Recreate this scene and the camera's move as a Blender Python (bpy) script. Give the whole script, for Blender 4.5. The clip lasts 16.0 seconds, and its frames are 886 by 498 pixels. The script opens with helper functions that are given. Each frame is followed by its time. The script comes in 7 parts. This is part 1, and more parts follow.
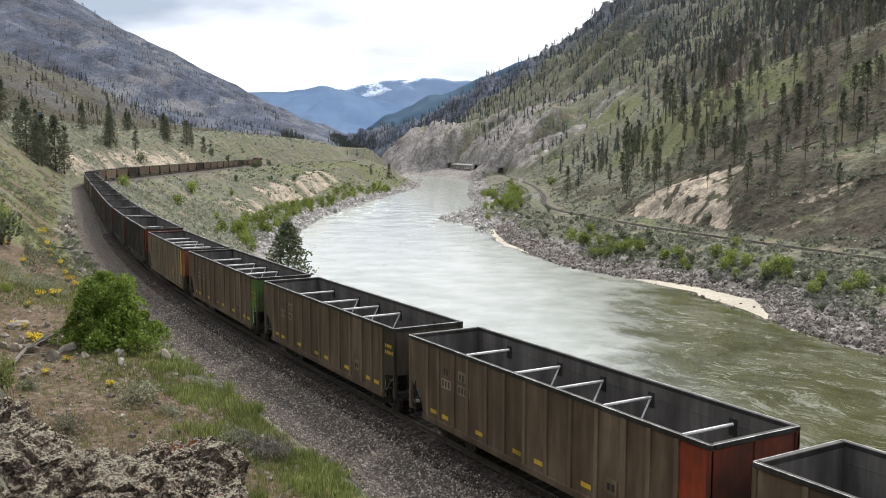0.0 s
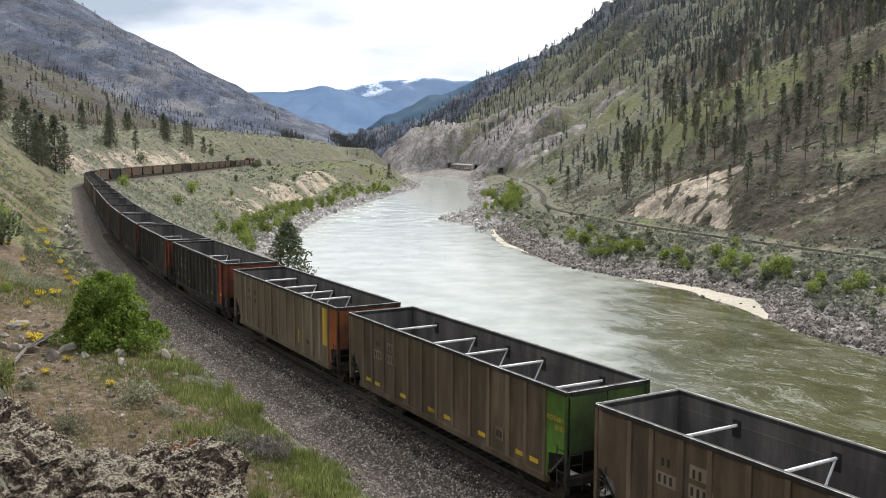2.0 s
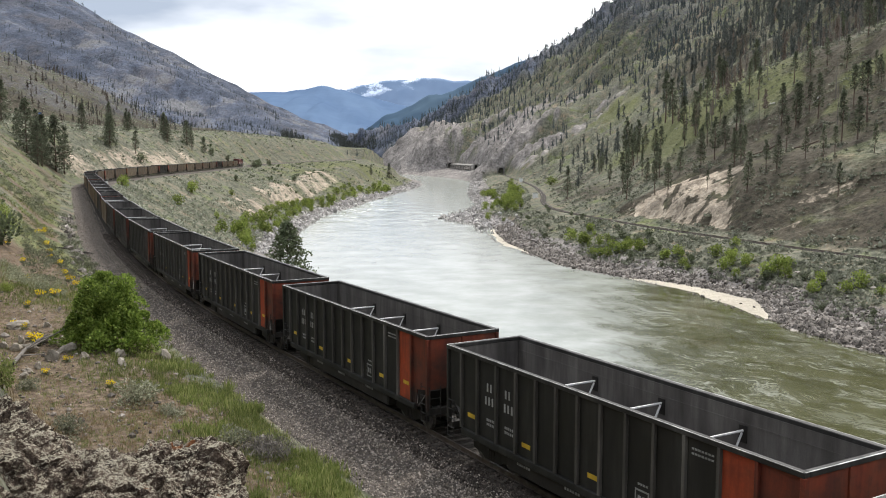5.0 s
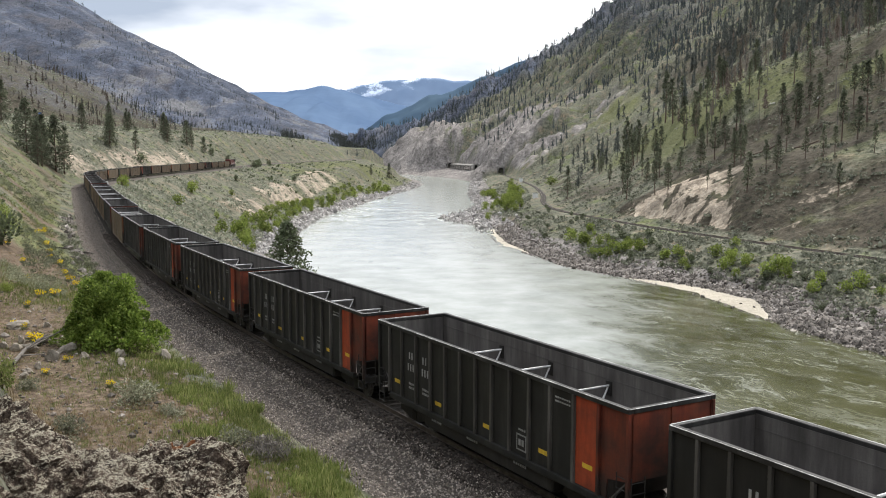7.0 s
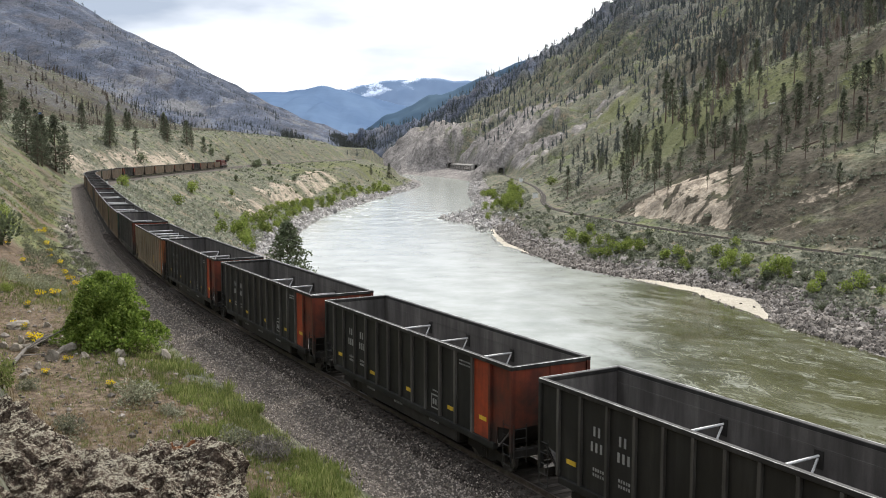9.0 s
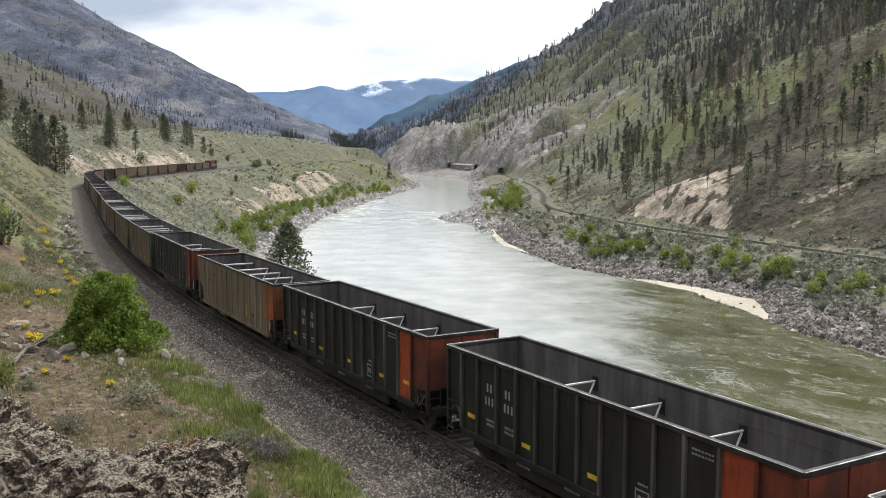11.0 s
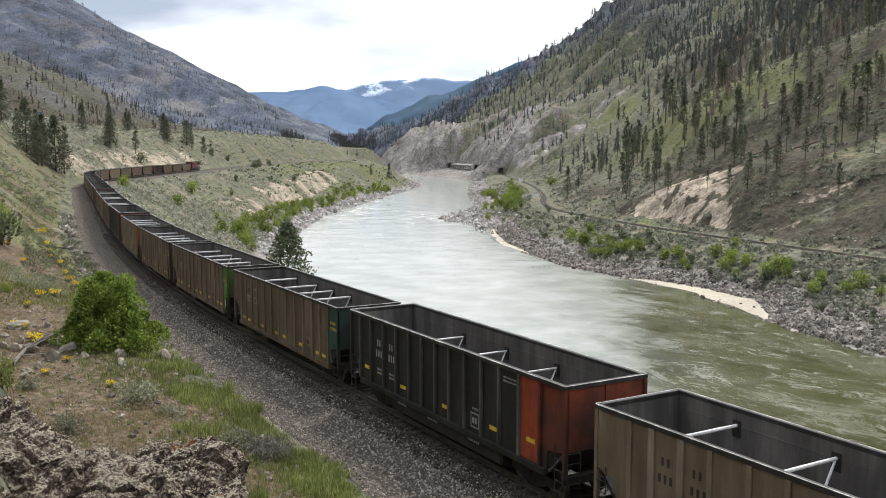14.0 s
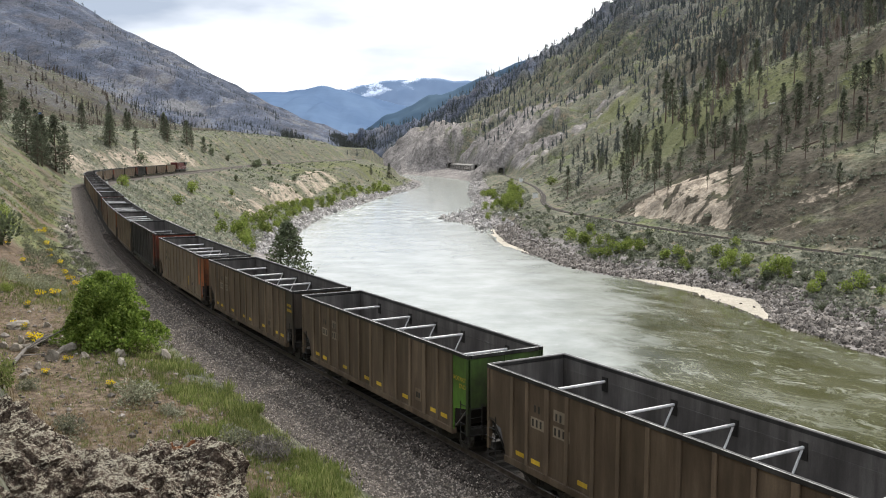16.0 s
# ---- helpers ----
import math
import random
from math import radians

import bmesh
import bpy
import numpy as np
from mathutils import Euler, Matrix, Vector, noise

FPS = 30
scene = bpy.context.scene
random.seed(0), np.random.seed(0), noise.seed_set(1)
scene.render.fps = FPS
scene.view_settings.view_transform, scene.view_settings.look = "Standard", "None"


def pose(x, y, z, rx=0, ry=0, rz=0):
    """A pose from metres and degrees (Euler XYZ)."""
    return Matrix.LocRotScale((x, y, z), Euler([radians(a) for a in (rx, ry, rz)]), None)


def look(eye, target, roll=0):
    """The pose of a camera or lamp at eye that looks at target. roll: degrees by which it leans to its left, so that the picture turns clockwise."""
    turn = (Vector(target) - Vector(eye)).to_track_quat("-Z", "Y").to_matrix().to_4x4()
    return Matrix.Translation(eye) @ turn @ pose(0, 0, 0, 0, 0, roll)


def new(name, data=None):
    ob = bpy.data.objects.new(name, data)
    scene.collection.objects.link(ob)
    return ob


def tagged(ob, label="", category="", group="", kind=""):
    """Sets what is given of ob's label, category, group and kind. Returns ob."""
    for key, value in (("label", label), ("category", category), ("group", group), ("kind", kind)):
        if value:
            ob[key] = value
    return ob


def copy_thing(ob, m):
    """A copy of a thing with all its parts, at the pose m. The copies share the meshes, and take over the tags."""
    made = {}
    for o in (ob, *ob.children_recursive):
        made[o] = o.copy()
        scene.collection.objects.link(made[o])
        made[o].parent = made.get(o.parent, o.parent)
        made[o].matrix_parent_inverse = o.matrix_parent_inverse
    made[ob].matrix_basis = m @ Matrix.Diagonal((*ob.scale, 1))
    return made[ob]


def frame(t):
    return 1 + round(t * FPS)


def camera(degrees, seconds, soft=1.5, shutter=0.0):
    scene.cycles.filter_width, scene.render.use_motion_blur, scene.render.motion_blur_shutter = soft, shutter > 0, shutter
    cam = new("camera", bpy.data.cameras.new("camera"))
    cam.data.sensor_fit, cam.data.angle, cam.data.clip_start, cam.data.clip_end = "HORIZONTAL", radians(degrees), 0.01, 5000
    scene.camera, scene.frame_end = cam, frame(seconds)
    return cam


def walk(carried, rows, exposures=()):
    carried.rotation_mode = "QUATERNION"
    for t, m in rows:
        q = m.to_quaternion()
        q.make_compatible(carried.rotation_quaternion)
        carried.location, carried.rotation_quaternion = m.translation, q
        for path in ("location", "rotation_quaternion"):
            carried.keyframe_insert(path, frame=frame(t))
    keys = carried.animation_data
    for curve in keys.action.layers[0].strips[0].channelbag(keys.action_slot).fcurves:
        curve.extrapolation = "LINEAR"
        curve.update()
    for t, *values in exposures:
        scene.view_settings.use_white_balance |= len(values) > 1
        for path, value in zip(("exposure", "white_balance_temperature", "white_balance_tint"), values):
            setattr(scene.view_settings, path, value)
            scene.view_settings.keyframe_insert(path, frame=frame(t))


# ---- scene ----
# camera on the hillside, 10.5 m above the rails
EYE_Z = 10.54
cam = camera(51.26, 16.0, soft=1.0)
STAND = pose(0, 0, EYE_Z, 90 - 6.18, 0, 0)
walk(cam, [(0, STAND), (16, STAND)], exposures=[(0, 0.22), (16, 0.22)])

# ---- world and sun: broken overcast ----
SUN_EL, SUN_AZ = 52, 25          # degrees; azimuth from +y towards +x
world = bpy.data.worlds.new("sky")
scene.world = world
world.use_nodes = True
wn, wl = world.node_tree.nodes, world.node_tree.links
wn.clear()
w_out = wn.new("ShaderNodeOutputWorld")
w_mix = wn.new("ShaderNodeMixShader")
w_sky = wn.new("ShaderNodeTexSky")
w_sky.sky_type, w_sky.sun_disc = "NISHITA", False
w_sky.sun_elevation, w_sky.sun_rotation = radians(SUN_EL), radians(SUN_AZ)
w_b1 = wn.new("ShaderNodeBackground")
w_b1.inputs[1].default_value = 0.10
w_b2 = wn.new("ShaderNodeBackground")
w_b2.inputs[1].default_value = 2.0
w_tc = wn.new("ShaderNodeTexCoord")
w_map = wn.new("ShaderNodeMapping")
w_map.inputs["Scale"].default_value = (-1.0, 1.0, 3.4)
w_map.inputs["Location"].default_value = (0.09, 0.0, 0.25)
w_n1 = wn.new("ShaderNodeTexNoise")
w_n1.inputs["Scale"].default_value, w_n1.inputs["Detail"].default_value, w_n1.inputs["Roughness"].default_value = 1.9, 6, 0.45
w_r1 = wn.new("ShaderNodeValToRGB")
w_r1.color_ramp.elements[0].position, w_r1.color_ramp.elements[0].color = 0.43, (0.225, 0.262, 0.322, 1)
w_r1.color_ramp.elements[1].position, w_r1.color_ramp.elements[1].color = 0.64, (1.0, 1.0, 1.0, 1)
w_r2 = wn.new("ShaderNodeValToRGB")
w_r2.color_ramp.elements[0].position, w_r2.color_ramp.elements[0].color = 0.24, (0.55, 0.55, 0.55, 1)
w_r2.color_ramp.elements[1].position, w_r2.color_ramp.elements[1].color = 0.40, (1, 1, 1, 1)
wl.new(w_tc.outputs["Generated"], w_map.inputs["Vector"])
wl.new(w_map.outputs[0], w_n1.inputs["Vector"])
wl.new(w_n1.outputs["Fac"], w_r1.inputs[0])
wl.new(w_n1.outputs["Fac"], w_r2.inputs[0])
wl.new(w_sky.outputs[0], w_b1.inputs[0])
wl.new(w_r1.outputs[0], w_b2.inputs[0])
wl.new(w_r2.outputs[0], w_mix.inputs[0])
wl.new(w_b1.outputs[0], w_mix.inputs[1])
wl.new(w_b2.outputs[0], w_mix.inputs[2])
wl.new(w_mix.outputs[0], w_out.inputs[0])

sun = new("sun", bpy.data.lights.new("sun", "SUN"))
sun.data.energy, sun.data.angle, sun.data.color = 3.6, radians(9), (1.0, 0.96, 0.9)
_a, _e = radians(SUN_AZ), radians(SUN_EL)
sun.matrix_world = look((200 * math.sin(_a) * math.cos(_e), 200 * math.cos(_a) * math.cos(_e), 200 * math.sin(_e)), (0, 0, 0))

# ---- materials ----
def nodes_of(name):
    m = bpy.data.materials.new(name)
    m.use_nodes = True
    nt = m.node_tree
    return m, nt.nodes, nt.links, nt.nodes["Principled BSDF"]


def ramp(nodes, links, fac, stops):
    r = nodes.new("ShaderNodeValToRGB")
    el = r.color_ramp.elements
    while len(el) < len(stops):
        el.new(0.5)
    for e, (p, c) in zip(el, stops):
        e.position, e.color = p, (*c, 1) if len(c) == 3 else (c[0], c[0], c[0], 1)
    links.new(fac, r.inputs[0])
    return r.outputs[0]


def noise_tex(nodes, links, coord, scale, detail=4, rough=0.55, stretch=None):
    if stretch:
        mp = nodes.new("ShaderNodeMapping")
        mp.inputs["Scale"].default_value = stretch
        links.new(coord, mp.inputs["Vector"])
        coord = mp.outputs[0]
    n = nodes.new("ShaderNodeTexNoise")
    n.inputs["Scale"].default_value, n.inputs["Detail"].default_value, n.inputs["Roughness"].default_value = scale, detail, rough
    links.new(coord, n.inputs["Vector"])
    return n.outputs["Fac"]


def mixed(nodes, links, fac, a, b, mode="MIX"):
    n = nodes.new("ShaderNodeMix")
    n.data_type, n.blend_type = "RGBA", mode
    for value, slot in ((fac, 0), (a, 6), (b, 7)):
        if isinstance(value, (int, float)):
            n.inputs[slot].default_value = value
        elif isinstance(value, tuple):
            n.inputs[slot].default_value = (*value, 1)
        else:
            links.new(value, n.inputs[slot])
    return n.outputs[2]


def calc(nodes, links, op, a, b=0.0, clamp=False):
    n = nodes.new("ShaderNodeMath")
    n.operation, n.use_clamp = op, clamp
    for value, slot in ((a, 0), (b, 1)):
        if isinstance(value, (int, float)):
            n.inputs[slot].default_value = value
        else:
            links.new(value, n.inputs[slot])
    return n.outputs[0]


def bumped(nodes, links, bsdf, height, strength, distance):
    b = nodes.new("ShaderNodeBump")
    b.inputs["Strength"].default_value, b.inputs["Distance"].default_value = strength, distance
    links.new(height, b.inputs["Height"])
    links.new(b.outputs[0], bsdf.inputs["Normal"])


def surface(name, dark, mid, light, scale=3.0, fine=40.0, rough=0.8, metal=0.0, bump=0.3, depth=0.02, per="", stretch=None, spec=0.5, vary=0.25):
    """A weathered surface: large stains, fine grain and relief; per: 'object' or 'island' brightness variety."""
    m, n, l, b = nodes_of(name)
    tc = n.new("ShaderNodeTexCoord").outputs["Object"]
    big = noise_tex(n, l, tc, scale, 5, 0.6, stretch)
    small = noise_tex(n, l, tc, fine, 4, 0.6)
    col = ramp(n, l, big, [(0.28, dark), (0.5, mid), (0.72, light)])
    grain = ramp(n, l, small, [(0.25, (0.62,)), (0.75, (1.3,))])
    col = mixed(n, l, 0.6, col, grain, "MULTIPLY")
    if per:
        if per == "object":
            rnd = n.new("ShaderNodeObjectInfo").outputs["Random"]
        else:
            rnd = n.new("ShaderNodeNewGeometry").outputs["Random Per Island"]
        col = mixed(n, l, 1.0, col, ramp(n, l, rnd, [(0.0, (1 - vary,)), (1.0, (1 + vary,))]), "MULTIPLY")
    l.new(col, b.inputs["Base Color"])
    l.new(ramp(n, l, big, [(0.3, (max(0.05, rough - 0.1),)), (0.7, (min(1, rough + 0.1),))]), b.inputs["Roughness"])
    b.inputs["Metallic"].default_value = metal
    b.inputs["Specular IOR Level"].default_value = spec
    if bump:
        bumped(n, l, b, small, bump, depth)
    return m


def leafy(name, dark, mid, light, spec=0.2, through_light=0.25):
    """Foliage: colour varies leaf by leaf and plant by plant."""
    m, n, l, b = nodes_of(name)
    isl = n.new("ShaderNodeNewGeometry").outputs["Random Per Island"]
    tc = n.new("ShaderNodeTexCoord").outputs["Object"]
    big = noise_tex(n, l, tc, 0.35, 3)
    col = ramp(n, l, isl, [(0.0, dark), (0.5, mid), (1.0, light)])
    col = mixed(n, l, 0.8, col, ramp(n, l, big, [(0.3, (0.65,)), (0.7, (1.35,))]), "MULTIPLY")
    rnd = n.new("ShaderNodeObjectInfo").outputs["Random"]
    col = mixed(n, l, 1.0, col, ramp(n, l, rnd, [(0.0, (0.75,)), (1.0, (1.25,))]), "MULTIPLY")
    l.new(col, b.inputs["Base Color"])
    b.inputs["Roughness"].default_value = 0.7
    b.inputs["Specular IOR Level"].default_value = spec
    if through_light:
        t = n.new("ShaderNodeBsdfTranslucent")
        l.new(col, t.inputs[0])
        mx = n.new("ShaderNodeMixShader")
        mx.inputs[0].default_value = through_light
        l.new(b.outputs[0], mx.inputs[1])
        l.new(t.outputs[0], mx.inputs[2])
        l.new(mx.outputs[0], n["Material Output"].inputs[0])
    return m


def ground_material():
    m, n, l, b = nodes_of("hillside_ground")
    tc = n.new("ShaderNodeTexCoord").outputs["Object"]
    def att(name):
        a = n.new("ShaderNodeAttribute")
        a.attribute_name = name
        return a.outputs["Fac"]
    big = noise_tex(n, l, tc, 0.035, 6, 0.6)
    mid = noise_tex(n, l, tc, 0.35, 6, 0.65)
    fine = noise_tex(n, l, tc, 3.2, 5, 0.7)
    base = ramp(n, l, mid, [(0.30, (0.050, 0.054, 0.038)), (0.45, (0.098, 0.101, 0.074)), (0.58, (0.155, 0.15, 0.112)), (0.75, (0.235, 0.212, 0.165))])
    green = ramp(n, l, fine, [(0.3, (0.072, 0.079, 0.034)), (0.55, (0.142, 0.149, 0.066)), (0.75, (0.21, 0.21, 0.10))])
    soil = ramp(n, l, mid, [(0.3, (0.19, 0.155, 0.12)), (0.55, (0.38, 0.32, 0.25)), (0.75, (0.54, 0.47, 0.38))])
    rock = ramp(n, l, mid, [(0.3, (0.095, 0.087, 0.081)), (0.5, (0.205, 0.187, 0.174)), (0.7, (0.33, 0.305, 0.287))])
    soil = mixed(n, l, 0.75, soil, ramp(n, l, noise_tex(n, l, tc, 0.8, 7, 0.72), [(0.36, (0.55,)), (0.5, (1.0,)), (0.64, (1.35,))]), "MULTIPLY")
    earth = ramp(n, l, mid, [(0.3, (0.040, 0.034, 0.024)), (0.5, (0.066, 0.056, 0.041)), (0.7, (0.108, 0.092, 0.067))])
    loam = ramp(n, l, fine, [(0.3, (0.070, 0.052, 0.036)), (0.5, (0.125, 0.093, 0.065)), (0.7, (0.205, 0.158, 0.115))])
    sand = ramp(n, l, fine, [(0.3, (0.42, 0.375, 0.30)), (0.7, (0.55, 0.50, 0.415))])
    # far slopes: distance haze painted into the rock colour as blue-grey
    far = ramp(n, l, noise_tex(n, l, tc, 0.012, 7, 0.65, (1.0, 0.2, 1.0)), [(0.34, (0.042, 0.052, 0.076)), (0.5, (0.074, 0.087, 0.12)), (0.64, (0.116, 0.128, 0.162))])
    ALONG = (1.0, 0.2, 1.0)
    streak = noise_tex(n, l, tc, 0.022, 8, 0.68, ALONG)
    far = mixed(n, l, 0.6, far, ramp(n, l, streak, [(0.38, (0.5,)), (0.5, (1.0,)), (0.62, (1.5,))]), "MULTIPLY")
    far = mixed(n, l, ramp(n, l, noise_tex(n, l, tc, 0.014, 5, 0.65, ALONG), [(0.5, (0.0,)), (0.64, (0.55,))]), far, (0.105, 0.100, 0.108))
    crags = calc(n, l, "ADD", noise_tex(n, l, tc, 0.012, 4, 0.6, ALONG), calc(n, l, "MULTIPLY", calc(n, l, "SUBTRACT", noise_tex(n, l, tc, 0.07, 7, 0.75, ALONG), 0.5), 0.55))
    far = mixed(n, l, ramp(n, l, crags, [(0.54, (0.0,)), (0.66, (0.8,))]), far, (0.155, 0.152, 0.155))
    rock = mixed(n, l, 0.8, rock, ramp(n, l, noise_tex(n, l, tc, 0.11, 6, 0.75, (1.0, 1.0, 0.22)), [(0.36, (0.5,)), (0.5, (1.0,)), (0.64, (1.5,))]), "MULTIPLY")
    grit = noise_tex(n, l, tc, 0.2, 5, 0.75, ALONG)
    far = mixed(n, l, 0.55, far, ramp(n, l, grit, [(0.36, (0.6,)), (0.5, (1.0,)), (0.64, (1.5,))]), "MULTIPLY")
    vor = n.new("ShaderNodeTexVoronoi")
    vor.inputs["Scale"].default_value, vor.inputs["Randomness"].default_value = 0.55, 1.0
    l.new(tc, vor.inputs["Vector"])
    vor2 = n.new("ShaderNodeTexVoronoi")
    vor2.inputs["Scale"].default_value = 1.5
    l.new(tc, vor2.inputs["Vector"])
    # sagebrush painted on: dark clumps hold shade between plants, pale dots their tops
    clump = calc(n, l, "ADD", vor.outputs["Distance"], calc(n, l, "MULTIPLY", calc(n, l, "SUBTRACT", fine, 0.5), 0.9))
    clump2 = calc(n, l, "ADD", vor2.outputs["Distance"], calc(n, l, "MULTIPLY", calc(n, l, "SUBTRACT", fine, 0.5), 0.9))
    warm = noise_tex(n, l, tc, 0.11, 5, 0.65)
    base = mixed(n, l, ramp(n, l, warm, [(0.52, (0.0,)), (0.66, (0.75,))]), base, (0.25, 0.19, 0.135))
    lush = noise_tex(n, l, tc, 0.075, 5, 0.65, (1.0, 1.0, 1.7))
    base = mixed(n, l, ramp(n, l, lush, [(0.53, (0.0,)), (0.66, (0.7,))]), base, (0.125, 0.155, 0.045))
    base = mixed(n, l, ramp(n, l, clump, [(0.20, (0.9,)), (0.40, (0.0,))]), base, (0.04, 0.045, 0.026))
    base = mixed(n, l, ramp(n, l, clump2, [(0.16, (0.8,)), (0.32, (0.0,))]), base, (0.25, 0.255, 0.185))
    green = mixed(n, l, ramp(n, l, clump, [(0.2, (0.7,)), (0.4, (0.0,))]), green, (0.06, 0.066, 0.03))
    earth = mixed(n, l, ramp(n, l, lush, [(0.52, (0.0,)), (0.64, (0.4,))]), earth, (0.105, 0.115, 0.05))
    earth = mixed(n, l, ramp(n, l, clump, [(0.18, (0.8,)), (0.36, (0.0,))]), earth, (0.032, 0.034, 0.022))
    earth = mixed(n, l, ramp(n, l, clump2, [(0.12, (0.5,)), (0.26, (0.0,))]), earth, (0.14, 0.138, 0.098))
    col = base
    jig = ramp(n, l, fine, [(0.25, (0.25,)), (0.75, (0.75,))])
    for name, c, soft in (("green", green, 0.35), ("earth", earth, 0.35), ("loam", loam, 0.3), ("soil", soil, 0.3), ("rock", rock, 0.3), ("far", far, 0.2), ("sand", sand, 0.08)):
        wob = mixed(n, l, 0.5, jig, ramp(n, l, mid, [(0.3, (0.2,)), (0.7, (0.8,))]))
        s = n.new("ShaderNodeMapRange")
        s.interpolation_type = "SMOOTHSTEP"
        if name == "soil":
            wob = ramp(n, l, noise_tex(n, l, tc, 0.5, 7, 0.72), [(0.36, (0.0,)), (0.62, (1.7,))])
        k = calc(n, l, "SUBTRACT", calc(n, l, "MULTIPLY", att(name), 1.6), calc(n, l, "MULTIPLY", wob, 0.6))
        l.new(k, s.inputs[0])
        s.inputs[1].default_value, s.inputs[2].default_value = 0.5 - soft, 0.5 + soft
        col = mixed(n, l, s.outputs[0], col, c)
    col = mixed(n, l, 0.55, col, ramp(n, l, fine, [(0.28, (0.55,)), (0.72, (1.4,))]), "MULTIPLY")
    col = mixed(n, l, 0.5, col, ramp(n, l, big, [(0.3, (0.7,)), (0.7, (1.3,))]), "MULTIPLY")
    l.new(col, b.inputs["Base Color"])
    b.inputs["Roughness"].default_value = 0.95
    b.inputs["Specular IOR Level"].default_value = 0.15
    h = calc(n, l, "ADD", calc(n, l, "MULTIPLY", mid, 1.0), calc(n, l, "MULTIPLY", fine, 0.25))
    h = calc(n, l, "SUBTRACT", h, calc(n, l, "MULTIPLY", clump, 0.5))
    h = calc(n, l, "ADD", h, calc(n, l, "MULTIPLY", calc(n, l, "MULTIPLY", streak, att("far")), 40.0))
    bumped(n, l, b, h, 0.8, 0.8)
    return m


def water_material():
    m, n, l, b = nodes_of("river_water")
    tc = n.new("ShaderNodeTexCoord").outputs["Object"]
    a = n.new("ShaderNodeAttribute")
    a.attribute_name = "rapid"
    warp = noise_tex(n, l, tc, 0.09, 4, 0.6)
    # swirling streaks: noise looked up with a warped coordinate, drawn out along the flow
    vm = n.new("ShaderNodeVectorMath")
    vm.operation = "SCALE"
    wc = n.new("ShaderNodeTexNoise")
    wc.inputs["Scale"].default_value, wc.inputs["Detail"].default_value = 0.06, 3
    l.new(tc, wc.inputs["Vector"])
    l.new(wc.outputs["Color"], vm.inputs[0])
    vm.inputs["Scale"].default_value = 16.0
    va = n.new("ShaderNodeVectorMath")
    l.new(tc, va.inputs[0])
    l.new(vm.outputs[0], va.inputs[1])
    rot = n.new("ShaderNodeMapping")
    turn = n.new("ShaderNodeMapping")
    turn.inputs["Rotation"].default_value = (0, 0, radians(-122))
    l.new(va.outputs[0], turn.inputs["Vector"])
    rot.inputs["Scale"].default_value = (0.36, 1.0, 1.0)
    l.new(turn.outputs[0], rot.inputs["Vector"])
    streak = noise_tex(n, l, rot.outputs[0], 0.30, 7, 0.68)
    ripple = noise_tex(n, l, rot.outputs[0], 1.1, 5, 0.65)
    # foam gathers in thin curling lines between the boils, and in broad patches where the river breaks
    boil = noise_tex(n, l, rot.outputs[0], 0.13, 5, 0.6)
    curl = noise_tex(n, l, rot.outputs[0], 0.42, 5, 0.62)
    line1 = ramp(n, l, boil, [(0.475, (0.0,)), (0.5, (1.0,)), (0.525, (0.0,))])
    line2 = ramp(n, l, curl, [(0.475, (0.0,)), (0.5, (0.8,)), (0.525, (0.0,))])
    gate = ramp(n, l, streak, [(0.44, (0.0,)), (0.62, (1.0,))])
    lines = calc(n, l, "MULTIPLY", calc(n, l, "MAXIMUM", line1, line2), gate)
    broad = ramp(n, l, calc(n, l, "ADD", streak, calc(n, l, "MULTIPLY", a.outputs["Fac"], 0.15)), [(0.70, (0.0,)), (0.84, (0.35,)), (0.96, (0.8,))])
    # sky reflection painted pale over far reach and this shore; pool across stays olive
    where = n.new("ShaderNodeSeparateXYZ")
    l.new(n.new("ShaderNodeNewGeometry").outputs["Position"], where.inputs[0])
    def band(value, a0, a1):
        k = n.new("ShaderNodeMapRange")
        k.interpolation_type = "SMOOTHSTEP"
        l.new(value, k.inputs[0])
        k.inputs[1].default_value, k.inputs[2].default_value = a0, a1
        return k.outputs[0]
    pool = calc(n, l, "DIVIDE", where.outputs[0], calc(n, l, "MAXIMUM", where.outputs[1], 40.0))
    silt_sheen = calc(n, l, "MAXIMUM", band(where.outputs[1], 250, 345), calc(n, l, "SUBTRACT", 1.0, band(pool, 0.10, 0.31)))
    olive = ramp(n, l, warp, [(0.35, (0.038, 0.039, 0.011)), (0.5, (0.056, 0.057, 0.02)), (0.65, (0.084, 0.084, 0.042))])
    # paler veins of churned silt curl through the pool
    vein = calc(n, l, "ADD", curl, calc(n, l, "MULTIPLY", calc(n, l, "SUBTRACT", boil, 0.5), 1.2))
    lace = calc(n, l, "ADD", vein, calc(n, l, "MULTIPLY", calc(n, l, "SUBTRACT", noise_tex(n, l, rot.outputs[0], 2.2, 7, 0.72), 0.5), 1.0))
    olive = mixed(n, l, ramp(n, l, lace, [(0.47, (0.0,)), (0.72, (0.65,))]), olive, (0.145, 0.15, 0.11))
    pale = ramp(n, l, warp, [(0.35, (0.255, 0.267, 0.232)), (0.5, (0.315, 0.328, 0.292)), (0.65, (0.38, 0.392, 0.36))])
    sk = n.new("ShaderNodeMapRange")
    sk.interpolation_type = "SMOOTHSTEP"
    l.new(calc(n, l, "ADD", silt_sheen, calc(n, l, "MULTIPLY", calc(n, l, "SUBTRACT", boil, 0.5), 1.5)), sk.inputs[0])
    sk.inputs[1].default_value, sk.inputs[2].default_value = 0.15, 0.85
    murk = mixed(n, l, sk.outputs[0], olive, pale)
